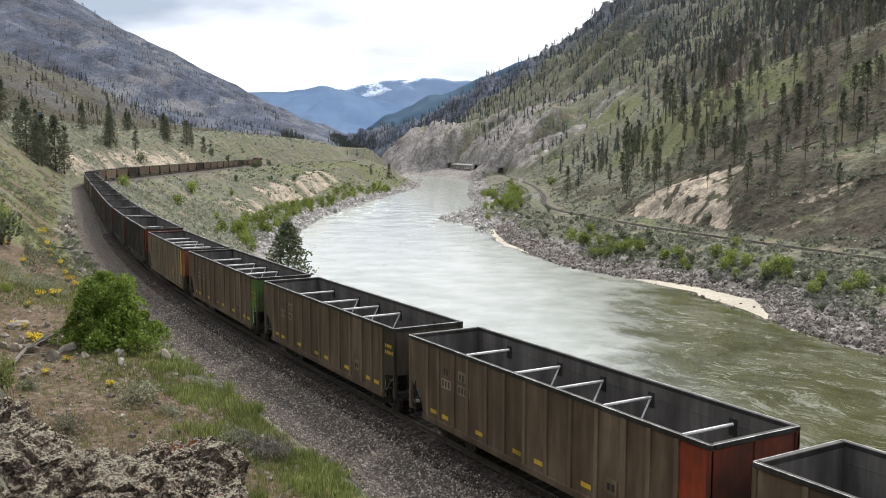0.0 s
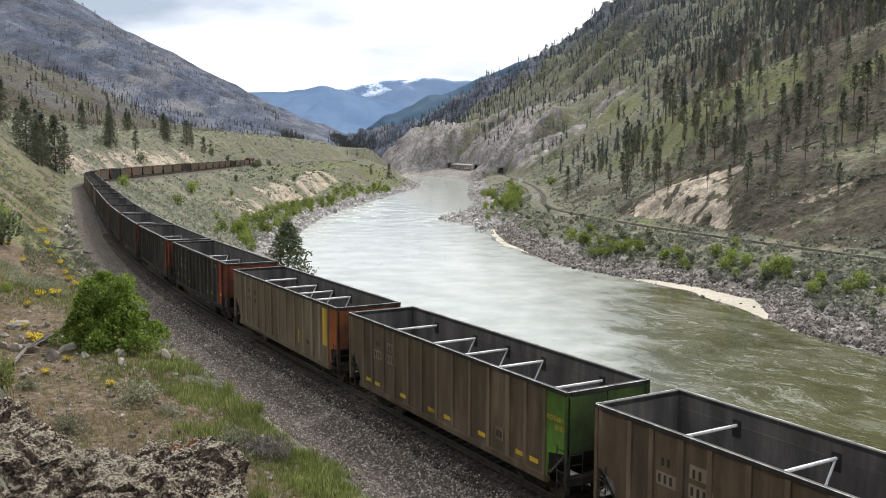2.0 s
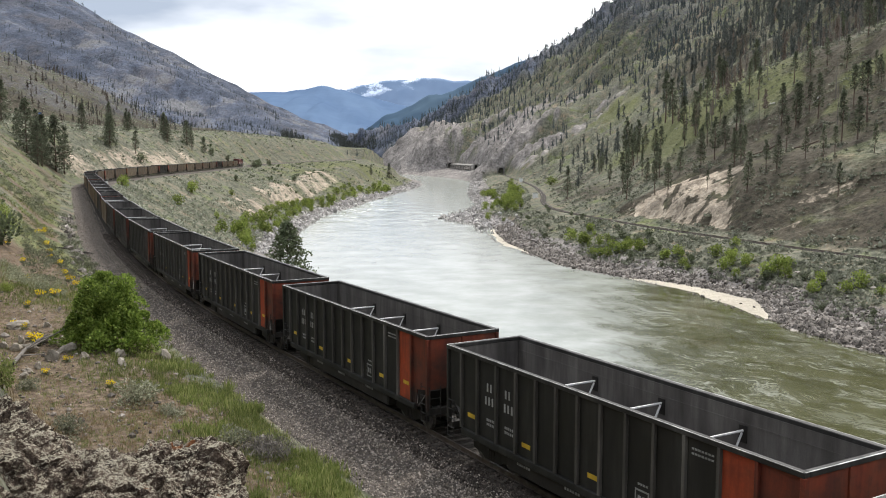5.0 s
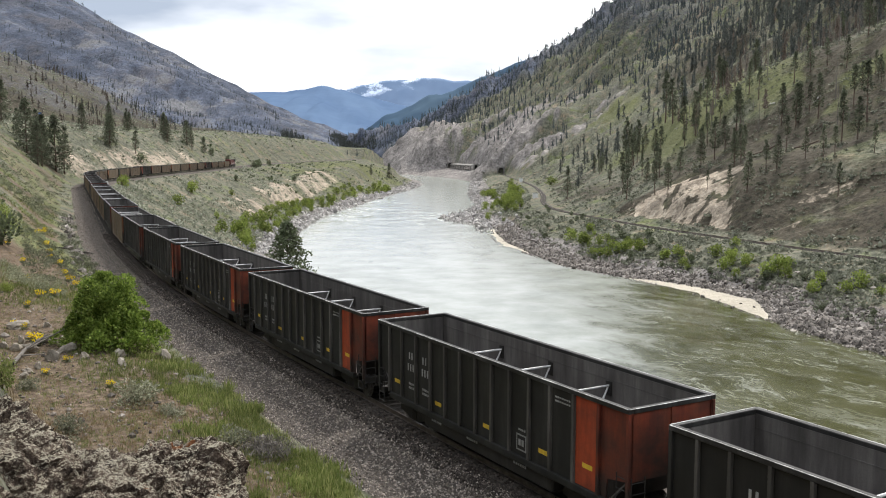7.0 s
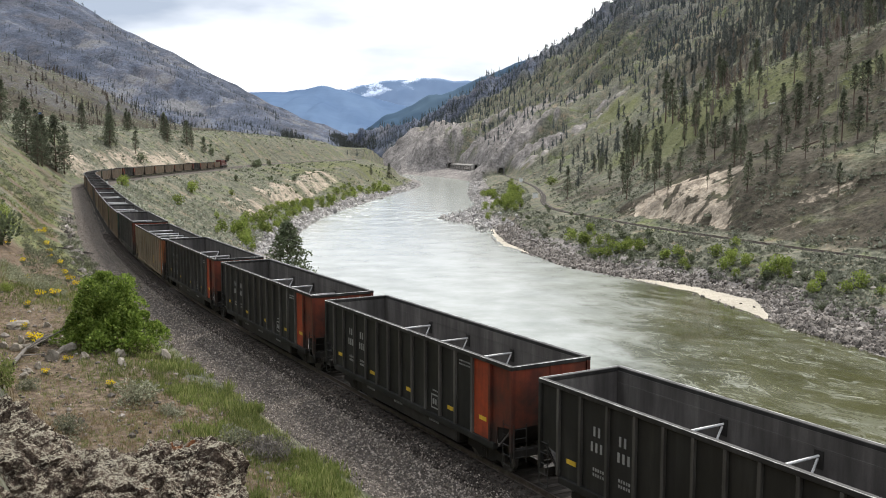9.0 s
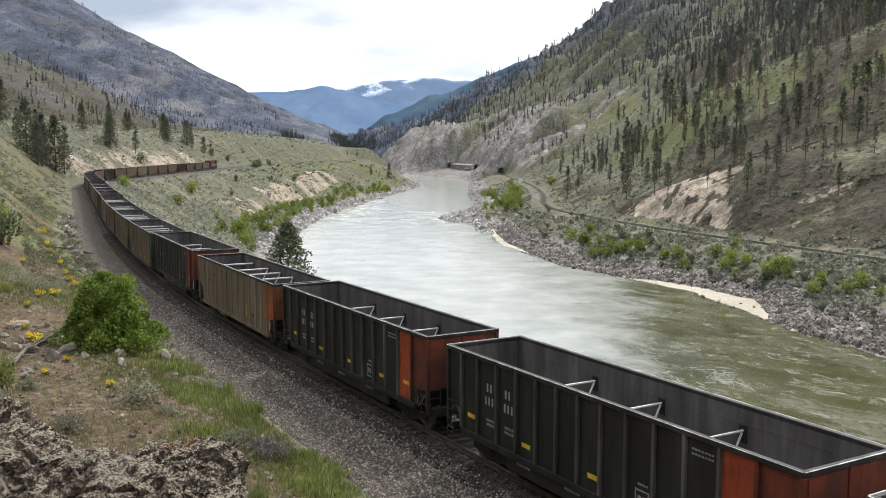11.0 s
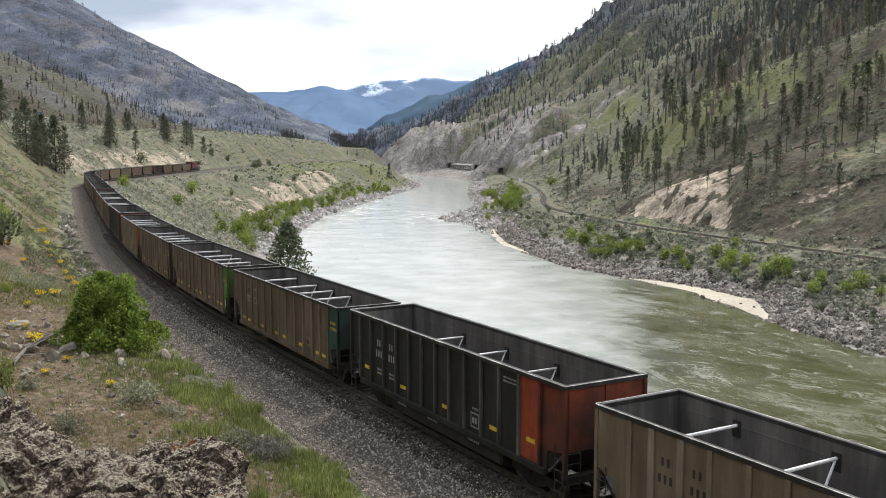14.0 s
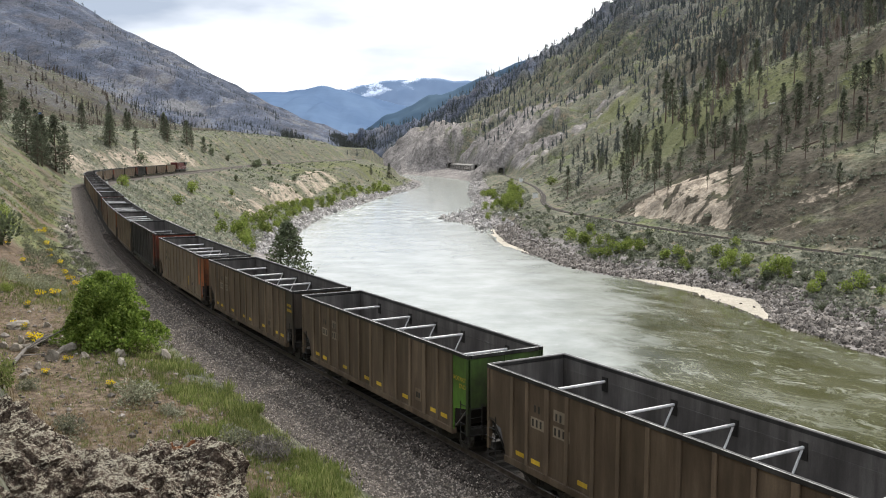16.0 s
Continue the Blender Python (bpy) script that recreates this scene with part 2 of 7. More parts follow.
    lines = calc(n, l, "MULTIPLY", lines, calc(n, l, "SUBTRACT", 0.24, calc(n, l, "MULTIPLY", sk.outputs[0], 0.25)))
    foam = calc(n, l, "MAXIMUM", lines, broad)
    col = mixed(n, l, foam, murk, (0.62, 0.65, 0.60))
    l.new(col, b.inputs["Base Color"])
    l.new(ramp(n, l, foam, [(0.0, (0.15,)), (0.6, (0.45,))]), b.inputs["Roughness"])
    b.inputs["IOR"].default_value = 1.33
    h = calc(n, l, "ADD", calc(n, l, "MULTIPLY", curl, 0.3), calc(n, l, "ADD", calc(n, l, "MULTIPLY", ripple, 0.5), calc(n, l, "MULTIPLY", noise_tex(n, l, rot.outputs[0], 3.2, 4, 0.6), 0.22)))
    bumped(n, l, b, h, 0.075, 0.35)
    return m


GROUND = ground_material()
WATER = water_material()
BALLAST = surface("ballast_gravel", (0.05, 0.042, 0.037), (0.10, 0.086, 0.075), (0.18, 0.156, 0.138), 6.0, 22.0, 0.95, bump=1.0, depth=0.06, spec=0.12)
STONE = surface("ballast_stone", (0.13, 0.109, 0.092), (0.255, 0.22, 0.19), (0.44, 0.392, 0.35), 7.0, 30.0, 0.95, per="island", vary=0.7, spec=0.12)
DARK_BALLAST = surface("dark_ballast", (0.022, 0.019, 0.017), (0.045, 0.039, 0.034), (0.085, 0.074, 0.066), 0.8, 9.0, 0.95, bump=1.0, depth=0.06, spec=0.12)
OILY_SHADED_STONE = surface("oily_shaded_stone", (0.035, 0.029, 0.025), (0.07, 0.058, 0.05), (0.13, 0.112, 0.10), 7.0, 30.0, 0.95, per="island", vary=0.6, spec=0.12)
RIPRAP = surface("riprap_rock", (0.092, 0.081, 0.072), (0.19, 0.169, 0.15), (0.38, 0.345, 0.312), 0.25, 3.0, 0.9, per="island", vary=0.7, depth=0.1, spec=0.12)
PALE_ROCK = surface("pale_river_rock", (0.22, 0.205, 0.192), (0.36, 0.34, 0.322), (0.52, 0.50, 0.478), 0.2, 3.0, 0.9, per="island", vary=0.45, depth=0.1, spec=0.12)


def outcrop_material():
    """Dark weathered bedrock with pale lichen crusts, a few orange, and crevice shade painted in."""
    m, n, l, b = nodes_of("lichen_rock")
    tc = n.new("ShaderNodeTexCoord").outputs["Object"]
    big = noise_tex(n, l, tc, 1.3, 6, 0.65)
    dip = n.new("ShaderNodeMapping")
    dip.inputs["Rotation"].default_value = (radians(8), radians(-28), 0)
    dip.inputs["Scale"].default_value = (1.0, 1.0, 2.4)
    l.new(tc, dip.inputs["Vector"])
    bed = noise_tex(n, l, dip.outputs[0], 3.0, 8, 0.72)
    fine = noise_tex(n, l, tc, 34.0, 6, 0.75)
    knob = noise_tex(n, l, tc, 9.0, 6, 0.7)
    # tone shares the bump's noises, so low relief is darkened like shaded crevices
    tone = calc(n, l, "ADD", calc(n, l, "MULTIPLY", bed, 0.5), calc(n, l, "MULTIPLY", knob, 0.5))
    col = ramp(n, l, tone, [(0.38, (0.024, 0.017, 0.013)), (0.49, (0.115, 0.083, 0.064)), (0.62, (0.30, 0.235, 0.185))])
    col = mixed(n, l, 0.8, col, ramp(n, l, fine, [(0.36, (0.35,)), (0.5, (1.0,)), (0.64, (1.6,))]), "MULTIPLY")
    spots = calc(n, l, "ADD", calc(n, l, "MULTIPLY", knob, 0.22), calc(n, l, "MULTIPLY", fine, 0.78))
    # lichen thickens on upward faces, painting in top light too
    up = n.new("ShaderNodeSeparateXYZ")
    l.new(n.new("ShaderNodeNewGeometry").outputs["Normal"], up.inputs[0])
    spots = calc(n, l, "ADD", spots, calc(n, l, "MULTIPLY", calc(n, l, "MAXIMUM", up.outputs[2], 0.0), 0.10))
    col = mixed(n, l, ramp(n, l, spots, [(0.575, (0.0,)), (0.615, (0.85,))]), col, (0.50, 0.465, 0.36))
    rust = noise_tex(n, l, tc, 2.1, 3, 0.5)
    col = mixed(n, l, ramp(n, l, rust, [(0.66, (0.0,)), (0.71, (0.8,))]), col, (0.30, 0.11, 0.035))
    l.new(col, b.inputs["Base Color"])
    b.inputs["Roughness"].default_value = 0.95
    b.inputs["Specular IOR Level"].default_value = 0.2
    h = calc(n, l, "ADD", calc(n, l, "MULTIPLY", bed, 0.8), calc(n, l, "ADD", calc(n, l, "MULTIPLY", knob, 0.6), calc(n, l, "MULTIPLY", fine, 0.35)))
    bumped(n, l, b, h, 1.0, 0.16)
    return m


OUTCROP = outcrop_material()
FIELD_STONE = surface("field_stone", (0.14, 0.122, 0.10), (0.25, 0.222, 0.186), (0.40, 0.365, 0.315), 1.5, 12.0, 0.95, per="object", spec=0.12)
RAIL = surface("rail_steel", (0.09, 0.07, 0.055), (0.16, 0.13, 0.11), (0.25, 0.22, 0.2), 4, 40, 0.45, metal=0.7)
SLEEPER = surface("creosoted_wood", (0.03, 0.025, 0.02), (0.06, 0.05, 0.042), (0.11, 0.095, 0.085), 3, 30, 0.95, per="object")
CONCRETE = surface("concrete", (0.12, 0.112, 0.10), (0.19, 0.178, 0.162), (0.27, 0.255, 0.235), 0.6, 8, 0.95)
# near-black colour stands for darkness inside tunnels; also used for cab windows
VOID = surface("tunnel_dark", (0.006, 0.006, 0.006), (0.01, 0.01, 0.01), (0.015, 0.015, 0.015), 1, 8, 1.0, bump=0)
WHITE_PAINT = surface("white_paint", (0.6, 0.6, 0.58), (0.74, 0.74, 0.72), (0.8, 0.8, 0.78), 2, 20, 0.6, bump=0.1)
BLUE_PAINT = surface("blue_paint", (0.05, 0.12, 0.35), (0.07, 0.17, 0.45), (0.10, 0.22, 0.5), 2, 20, 0.6, bump=0.1)
BARK = surface("pine_bark", (0.05, 0.035, 0.027), (0.10, 0.07, 0.052), (0.17, 0.12, 0.09), 2, 14, 0.95)
DEADWOOD = surface("grey_deadwood", (0.07, 0.06, 0.052), (0.15, 0.133, 0.117), (0.25, 0.228, 0.205), 3, 25, 0.95, stretch=(1, 1, 6))
WHITE_WOOD = surface("bleached_wood", (0.38, 0.36, 0.33), (0.55, 0.53, 0.49), (0.68, 0.66, 0.62), 3, 25, 0.9)
PINE = leafy("pine_needles", (0.062, 0.072, 0.048), (0.108, 0.122, 0.08), (0.16, 0.175, 0.118), through_light=0.52)
# needles of far woods paled and blued: distance haze painted in
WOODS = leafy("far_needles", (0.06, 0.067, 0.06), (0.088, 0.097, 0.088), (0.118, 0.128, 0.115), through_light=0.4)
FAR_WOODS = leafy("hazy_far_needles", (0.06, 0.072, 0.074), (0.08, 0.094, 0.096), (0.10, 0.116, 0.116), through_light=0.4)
DEAD_NEEDLE = leafy("scorched_needles", (0.08, 0.064, 0.052), (0.12, 0.096, 0.078), (0.16, 0.13, 0.108), through_light=0.3)
SAGE = leafy("sagebrush_leaves", (0.115, 0.125, 0.075), (0.21, 0.222, 0.145), (0.32, 0.332, 0.23))
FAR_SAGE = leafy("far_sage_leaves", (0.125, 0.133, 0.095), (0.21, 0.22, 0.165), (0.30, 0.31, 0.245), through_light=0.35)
SAGE_GREY = leafy("grey_sage_leaves", (0.12, 0.126, 0.084), (0.225, 0.232, 0.158), (0.35, 0.355, 0.255))
WILLOW = leafy("willow_leaves", (0.105, 0.145, 0.03), (0.195, 0.245, 0.055), (0.30, 0.35, 0.095), through_light=0.35)
BUSH_LEAF = leafy("shrub_leaves", (0.085, 0.135, 0.024), (0.215, 0.305, 0.055), (0.40, 0.50, 0.12), through_light=0.36)
DARK_BUSH = leafy("dark_shrub_leaves", (0.055, 0.068, 0.036), (0.10, 0.12, 0.065), (0.155, 0.18, 0.105))
GRASS = leafy("bunch_grass", (0.08, 0.105, 0.026), (0.15, 0.185, 0.055), (0.28, 0.28, 0.12), through_light=0.35)
STRAW = leafy("dry_grass", (0.15, 0.105, 0.06), (0.27, 0.20, 0.115), (0.40, 0.32, 0.20), through_light=0.3)
PETAL = leafy("yellow_petals", (0.78, 0.52, 0.01), (0.86, 0.64, 0.02), (0.9, 0.74, 0.05), through_light=0.3)


def car_paint(name, dark, mid, light, soot=0.0):
    """Dirty paint on steel: vertical streaks, coal dust, dull gloss."""
    m, n, l, b = nodes_of(name)
    tc = n.new("ShaderNodeTexCoord").outputs["Object"]
    stain = noise_tex(n, l, tc, 1.0, 6, 0.62, (1.6, 1.6, 0.28))
    cloud = noise_tex(n, l, tc, 0.45, 4, 0.6)
    fine = noise_tex(n, l, tc, 30, 4, 0.6)
    col = ramp(n, l, stain, [(0.28, dark), (0.5, mid), (0.72, light)])
    col = mixed(n, l, 0.7, col, ramp(n, l, cloud, [(0.3, (0.6,)), (0.7, (1.25,))]), "MULTIPLY")
    col = mixed(n, l, 0.5, col, ramp(n, l, fine, [(0.3, (0.75,)), (0.7, (1.2,))]), "MULTIPLY")
    runs = noise_tex(n, l, tc, 2.2, 6, 0.7, (2.2, 2.2, 0.14))
    col = mixed(n, l, 0.6, col, ramp(n, l, runs, [(0.3, (0.7,)), (0.5, (1.0,)), (0.7, (1.35,))]), "MULTIPLY")
    rnd = n.new("ShaderNodeObjectInfo").outputs["Random"]
    col = mixed(n, l, 1.0, col, ramp(n, l, rnd, [(0.0, (0.85,)), (1.0, (1.12,))]), "MULTIPLY")
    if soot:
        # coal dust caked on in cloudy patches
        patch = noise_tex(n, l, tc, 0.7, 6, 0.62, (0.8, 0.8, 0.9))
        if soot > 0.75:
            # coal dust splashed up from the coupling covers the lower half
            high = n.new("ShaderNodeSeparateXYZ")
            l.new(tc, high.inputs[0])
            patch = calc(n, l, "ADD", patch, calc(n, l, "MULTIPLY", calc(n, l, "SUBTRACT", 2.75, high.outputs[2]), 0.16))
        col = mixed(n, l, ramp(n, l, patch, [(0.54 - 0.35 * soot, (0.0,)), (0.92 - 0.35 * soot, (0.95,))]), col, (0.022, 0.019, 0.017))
    l.new(col, b.inputs["Base Color"])
    l.new(ramp(n, l, cloud, [(0.3, (0.5,)), (0.7, (0.75,))]), b.inputs["Roughness"])
    b.inputs["Specular IOR Level"].default_value = 0.35
    bumped(n, l, b, fine, 0.15, 0.01)
    return m


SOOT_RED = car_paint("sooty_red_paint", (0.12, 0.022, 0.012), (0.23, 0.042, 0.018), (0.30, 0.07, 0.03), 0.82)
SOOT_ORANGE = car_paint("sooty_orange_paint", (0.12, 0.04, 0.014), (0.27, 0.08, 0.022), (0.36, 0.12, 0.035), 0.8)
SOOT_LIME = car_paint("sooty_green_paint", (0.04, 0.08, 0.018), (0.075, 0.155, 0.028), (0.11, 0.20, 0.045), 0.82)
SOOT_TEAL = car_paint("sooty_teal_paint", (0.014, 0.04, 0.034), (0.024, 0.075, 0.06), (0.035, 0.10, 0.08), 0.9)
# black, brown and tan post paints: lighter for dust and painted-in rib light
DUSTY_LIT_POST = car_paint("dusty_lit_black_paint", (0.026, 0.025, 0.022), (0.065, 0.061, 0.055), (0.14, 0.132, 0.12))
BLACK_CAR = car_paint("black_car_paint", (0.007, 0.007, 0.0065), (0.0135, 0.0132, 0.012), (0.030, 0.029, 0.026))
BROWN_POST = car_paint("lighter_brown_paint", (0.08, 0.057, 0.038), (0.15, 0.11, 0.075), (0.25, 0.19, 0.13))
BROWN_CAR = car_paint("brown_car_paint", (0.055, 0.037, 0.024), (0.10, 0.071, 0.047), (0.165, 0.122, 0.083))
PALE_POST = car_paint("pale_rubbed_post", (0.14, 0.113, 0.082), (0.21, 0.173, 0.128), (0.29, 0.245, 0.188))
TAN_POST = car_paint("lighter_tan_post", (0.12, 0.092, 0.062), (0.19, 0.148, 0.103), (0.26, 0.21, 0.152))
TAN_CAR = car_paint("tan_car_paint", (0.094, 0.069, 0.044), (0.143, 0.108, 0.071), (0.20, 0.155, 0.106))
RED_END = car_paint("orange_red_paint", (0.16, 0.028, 0.012), (0.33, 0.055, 0.02), (0.42, 0.085, 0.032), 0.32)
ORANGE_END = car_paint("orange_paint", (0.14, 0.045, 0.014), (0.33, 0.095, 0.024), (0.45, 0.14, 0.04), 0.32)
LIME_END = car_paint("lime_green_paint", (0.06, 0.12, 0.02), (0.10, 0.215, 0.03), (0.13, 0.24, 0.05), 0.5)
TEAL_END = car_paint("teal_paint", (0.014, 0.042, 0.036), (0.022, 0.075, 0.062), (0.036, 0.10, 0.084), 0.45)
DARK_END = car_paint("sooty_brown_paint", (0.03, 0.023, 0.018), (0.058, 0.046, 0.036), (0.095, 0.078, 0.06))
INSIDE = car_paint("coal_dusted_steel", (0.050, 0.045, 0.042), (0.096, 0.088, 0.083), (0.17, 0.158, 0.148))
CHORD = car_paint("dark_steel_chord", (0.012, 0.0115, 0.011), (0.023, 0.022, 0.021), (0.055, 0.053, 0.051))
WORN_EDGE = car_paint("scuffed_bright_edge", (0.07, 0.07, 0.068), (0.36, 0.355, 0.35), (0.9, 0.89, 0.88))
BAR = car_paint("worn_bright_steel", (0.55, 0.54, 0.53), (0.72, 0.71, 0.70), (0.82, 0.81, 0.80))
UNDER = car_paint("near_black_underframe", (0.010, 0.009, 0.008), (0.020, 0.018, 0.016), (0.036, 0.032, 0.029))
WHEEL = surface("wheel_steel", (0.05, 0.045, 0.04), (0.12, 0.11, 0.10), (0.25, 0.24, 0.23), 6, 40, 0.4, metal=0.6, bump=0.1)
YELLOW = car_paint("yellow_paint", (0.35, 0.22, 0.02), (0.55, 0.36, 0.03), (0.65, 0.44, 0.05))
LETTER = car_paint("white_lettering", (0.16, 0.16, 0.155), (0.27, 0.27, 0.265), (0.36, 0.36, 0.35))
DARK_LETTER = car_paint("dark_lettering", (0.02, 0.017, 0.015), (0.03, 0.026, 0.022), (0.045, 0.04, 0.035))
LOCO_RED = car_paint("locomotive_red_paint", (0.055, 0.012, 0.010), (0.095, 0.016, 0.013), (0.14, 0.028, 0.022))


# distance haze painted into base colour, with a weak glow standing for airlight
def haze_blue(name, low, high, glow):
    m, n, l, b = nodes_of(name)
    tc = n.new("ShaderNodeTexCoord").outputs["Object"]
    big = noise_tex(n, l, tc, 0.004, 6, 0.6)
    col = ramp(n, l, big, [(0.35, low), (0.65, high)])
    if name == "snowy_far_range":
        sep = n.new("ShaderNodeSeparateXYZ")
        l.new(tc, sep.inputs[0])
        mr = n.new("ShaderNodeMapRange")
        lee = calc(n, l, "SUBTRACT", sep.outputs[2], calc(n, l, "MULTIPLY", sep.outputs[0], 0.25))
        l.new(calc(n, l, "ADD", lee, calc(n, l, "MULTIPLY", noise_tex(n, l, tc, 0.012, 6, 0.7), 120.0)), mr.inputs[0])
        mr.inputs[1].default_value, mr.inputs[2].default_value = 405, 430
        field = ramp(n, l, noise_tex(n, l, tc, 0.009, 6, 0.7, (1.0, 1.0, 1.6)), [(0.47, (0.0,)), (0.56, (1.0,))])
        col = mixed(n, l, calc(n, l, "MULTIPLY", mr.outputs[0], field), col, (0.55, 0.62, 0.74))
    l.new(col, b.inputs["Base Color"])
    b.inputs["Roughness"].default_value = 1.0
    b.inputs["Specular IOR Level"].default_value = 0.0
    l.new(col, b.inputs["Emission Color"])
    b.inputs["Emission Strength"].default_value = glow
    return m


FAR_BLUE = haze_blue("haze_blue_far_range", (0.076, 0.116, 0.19), (0.10, 0.148, 0.228), 0.42)
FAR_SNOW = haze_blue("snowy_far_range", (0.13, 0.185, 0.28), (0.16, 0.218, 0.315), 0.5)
FAR_HILL = haze_blue("haze_blue_hill", (0.040, 0.068, 0.105), (0.065, 0.098, 0.135), 0.4)

# ---- geometry helpers ----
def mesh_of(name, verts, faces, mats, smooth=False):
    """A mesh from arrays: verts (n, 3), faces (m, 3 or 4)."""
    verts, faces = np.asarray(verts, np.float32), np.asarray(faces, np.int32)
    me = bpy.data.meshes.new(name)
    k = faces.shape[1]
    me.vertices.add(len(verts))
    me.vertices.foreach_set("co", verts.ravel())
    me.loops.add(faces.size)
    me.loops.foreach_set("vertex_index", faces.ravel())
    me.polygons.add(len(faces))
    me.polygons.foreach_set("loop_start", np.arange(0, faces.size, k, dtype=np.int32))
    me.polygons.foreach_set("loop_total", np.full(len(faces), k, np.int32))
    me.polygons.foreach_set("use_smooth", np.full(len(faces), smooth))
    for m in mats if isinstance(mats, (list, tuple)) else [mats]:
        me.materials.append(m)
    me.update(calc_edges=True)
    return me


def part(name, bm, material, parent, label=""):
    me = bpy.data.meshes.new(name)
    bm.to_mesh(me)
    bm.free()
    for m in material if isinstance(material, (list, tuple)) else [material]:
        me.materials.append(m)
    ob = new(name, me)
    ob.parent = parent
    if label:
        tagged(ob, label)
    return ob


def box(bm, x0, x1, y0, y1, z0, z1, bevel=0.0):
    m = Matrix.LocRotScale(((x0 + x1) / 2, (y0 + y1) / 2, (z0 + z1) / 2), None, (abs(x1 - x0), abs(y1 - y0), abs(z1 - z0)))
    made = bmesh.ops.create_cube(bm, size=1.0, matrix=m)["verts"]
    if bevel:
        edges = list({e for v in made for e in v.link_edges})
        bmesh.ops.bevel(bm, geom=edges, offset=bevel, segments=1, affect="EDGES")
    return bm


def rod(bm, a, b, r, n=6, r2=None):
    a, b = Vector(a), Vector(b)
    d = b - a
    m = Matrix.Translation((a + b) / 2) @ d.to_track_quat("Z", "Y").to_matrix().to_4x4()
    bmesh.ops.create_cone(bm, cap_ends=True, segments=n, radius1=r, radius2=r if r2 is None else r2, depth=d.length, matrix=m)
    return bm


def prism(bm, outline, y0, y1):
    """A flat plate: an outline of (x, z) drawn out from y0 to y1."""
    a = [bm.verts.new((x, y0, z)) for x, z in outline]
    b = [bm.verts.new((x, y1, z)) for x, z in outline]
    bm.faces.new(a)
    bm.faces.new(b[::-1])
    for i in range(len(a)):
        j = (i + 1) % len(a)
        bm.faces.new((a[j], a[i], b[i], b[j]))
    bmesh.ops.recalc_face_normals(bm, faces=bm.faces)
    return bm


def hashed(i, j, k, seed):
    h = (i * 374761393 + j * 668265263 + k * 2147483647 + seed * 144665) & 0x7FFFFFFF
    h = ((h ^ (h >> 13)) * 1274126177) & 0x7FFFFFFF
    h = ((h ^ (h >> 16)) * 374761393) & 0x7FFFFFFF
    return (h ^ (h >> 15)) % 65536 / 32768.0 - 1.0


def grain(x, y, z=None, seed=0, octaves=4, gain=0.5):
    """Fractal value noise on arrays, about -1 to 1."""
    x, y = np.asarray(x, float), np.asarray(y, float)
    z = np.zeros_like(x) if z is None else np.asarray(z, float)
    flat = not z.any()
    out, amp, tot = np.zeros_like(x), 1.0, 0.0
    for o in range(octaves):
        xi, yi, zi = np.floor(x).astype(np.int64), np.floor(y).astype(np.int64), np.floor(z).astype(np.int64)
        fx, fy, fz = x - xi, y - yi, z - zi
        fx, fy, fz = fx * fx * (3 - 2 * fx), fy * fy * (3 - 2 * fy), fz * fz * (3 - 2 * fz)
        v = 0
        for a in (0, 1):
            for b in (0, 1):
                for c in ((0,) if flat else (0, 1)):
                    w = (fx if a else 1 - fx) * (fy if b else 1 - fy)
                    if not flat:
                        w = w * (fz if c else 1 - fz)
                    v = v + w * hashed(xi + a, yi + b, zi + c, seed + o * 17)
        out += amp * v
        tot += amp
        amp *= gain
        x, y, z = x * 2.03 + 5.1, y * 2.03 + 3.7, z * 2.03 + 1.3
        if flat:
            z = np.zeros_like(x)
    return out / tot


def smooth(a, b, x):
    t = np.clip((np.asarray(x, float) - a) / (b - a), 0, 1)
    return t * t * (3 - 2 * t)


# ---- the plan: tracks, shores and ridges ----
def dense(points, step, blur=0):
    """A smooth line through plan points (rows of 2 or 3), sampled every step metres."""
    p = np.array(points, float)
    q = np.vstack([2 * p[0] - p[1], p, 2 * p[-1] - p[-2]])
    out = []
    for i in range(1, len(q) - 2):
        a, b, c, d = q[i - 1:i + 3]
        for t in np.linspace(0, 1, 24, endpoint=False):
            out.append(0.5 * (2 * b + (c - a) * t + (2 * a - 5 * b + 4 * c - d) * t * t + (3 * b - a - 3 * c + d) * t ** 3))
    out = np.array(out + [p[-1]])
    for _ in range(2):
        s = np.r_[0, np.cumsum(np.linalg.norm(np.diff(out[:, :2], axis=0), axis=1))]
        u = np.arange(0, s[-1], step)
        out = np.column_stack([np.interp(u, s, out[:, k]) for k in range(out.shape[1])])
        if blur:
            n = int(blur / step)
            ker = np.hanning(2 * n + 3)
            ker /= ker.sum()
            for k in range(out.shape[1]):
                ext = np.r_[2 * out[0, k] - out[n + 1:0:-1, k], out[:, k], 2 * out[-1, k] - out[-2:-n - 3:-1, k]]
                out[:, k] = np.convolve(ext, ker, "valid")
    return out


# the railway on which the train runs, in its direction of travel (far end first)
TRACK = dense([(-90, 1010), (-104, 900), (-116, 800), (-126, 700), (-127, 610), (-123.5, 521), (-121, 450), (-119.6, 400), (-116.8, 350), (-111.5, 300), (-103, 270), (-86.6, 228.9),
               (-62.6, 169.8), (-46.5, 130.4), (-36.2, 105.8), (-23.6, 78), (-12.1, 55.75), (-0.26, 35.15), (12.1, 13.8), (28.9, -13.9), (57, -60), (100, -130), (172, -247), (260, -390)], 1.0, 14)
TRACK_S = np.r_[0, np.cumsum(np.linalg.norm(np.diff(TRACK, axis=0), axis=1))]
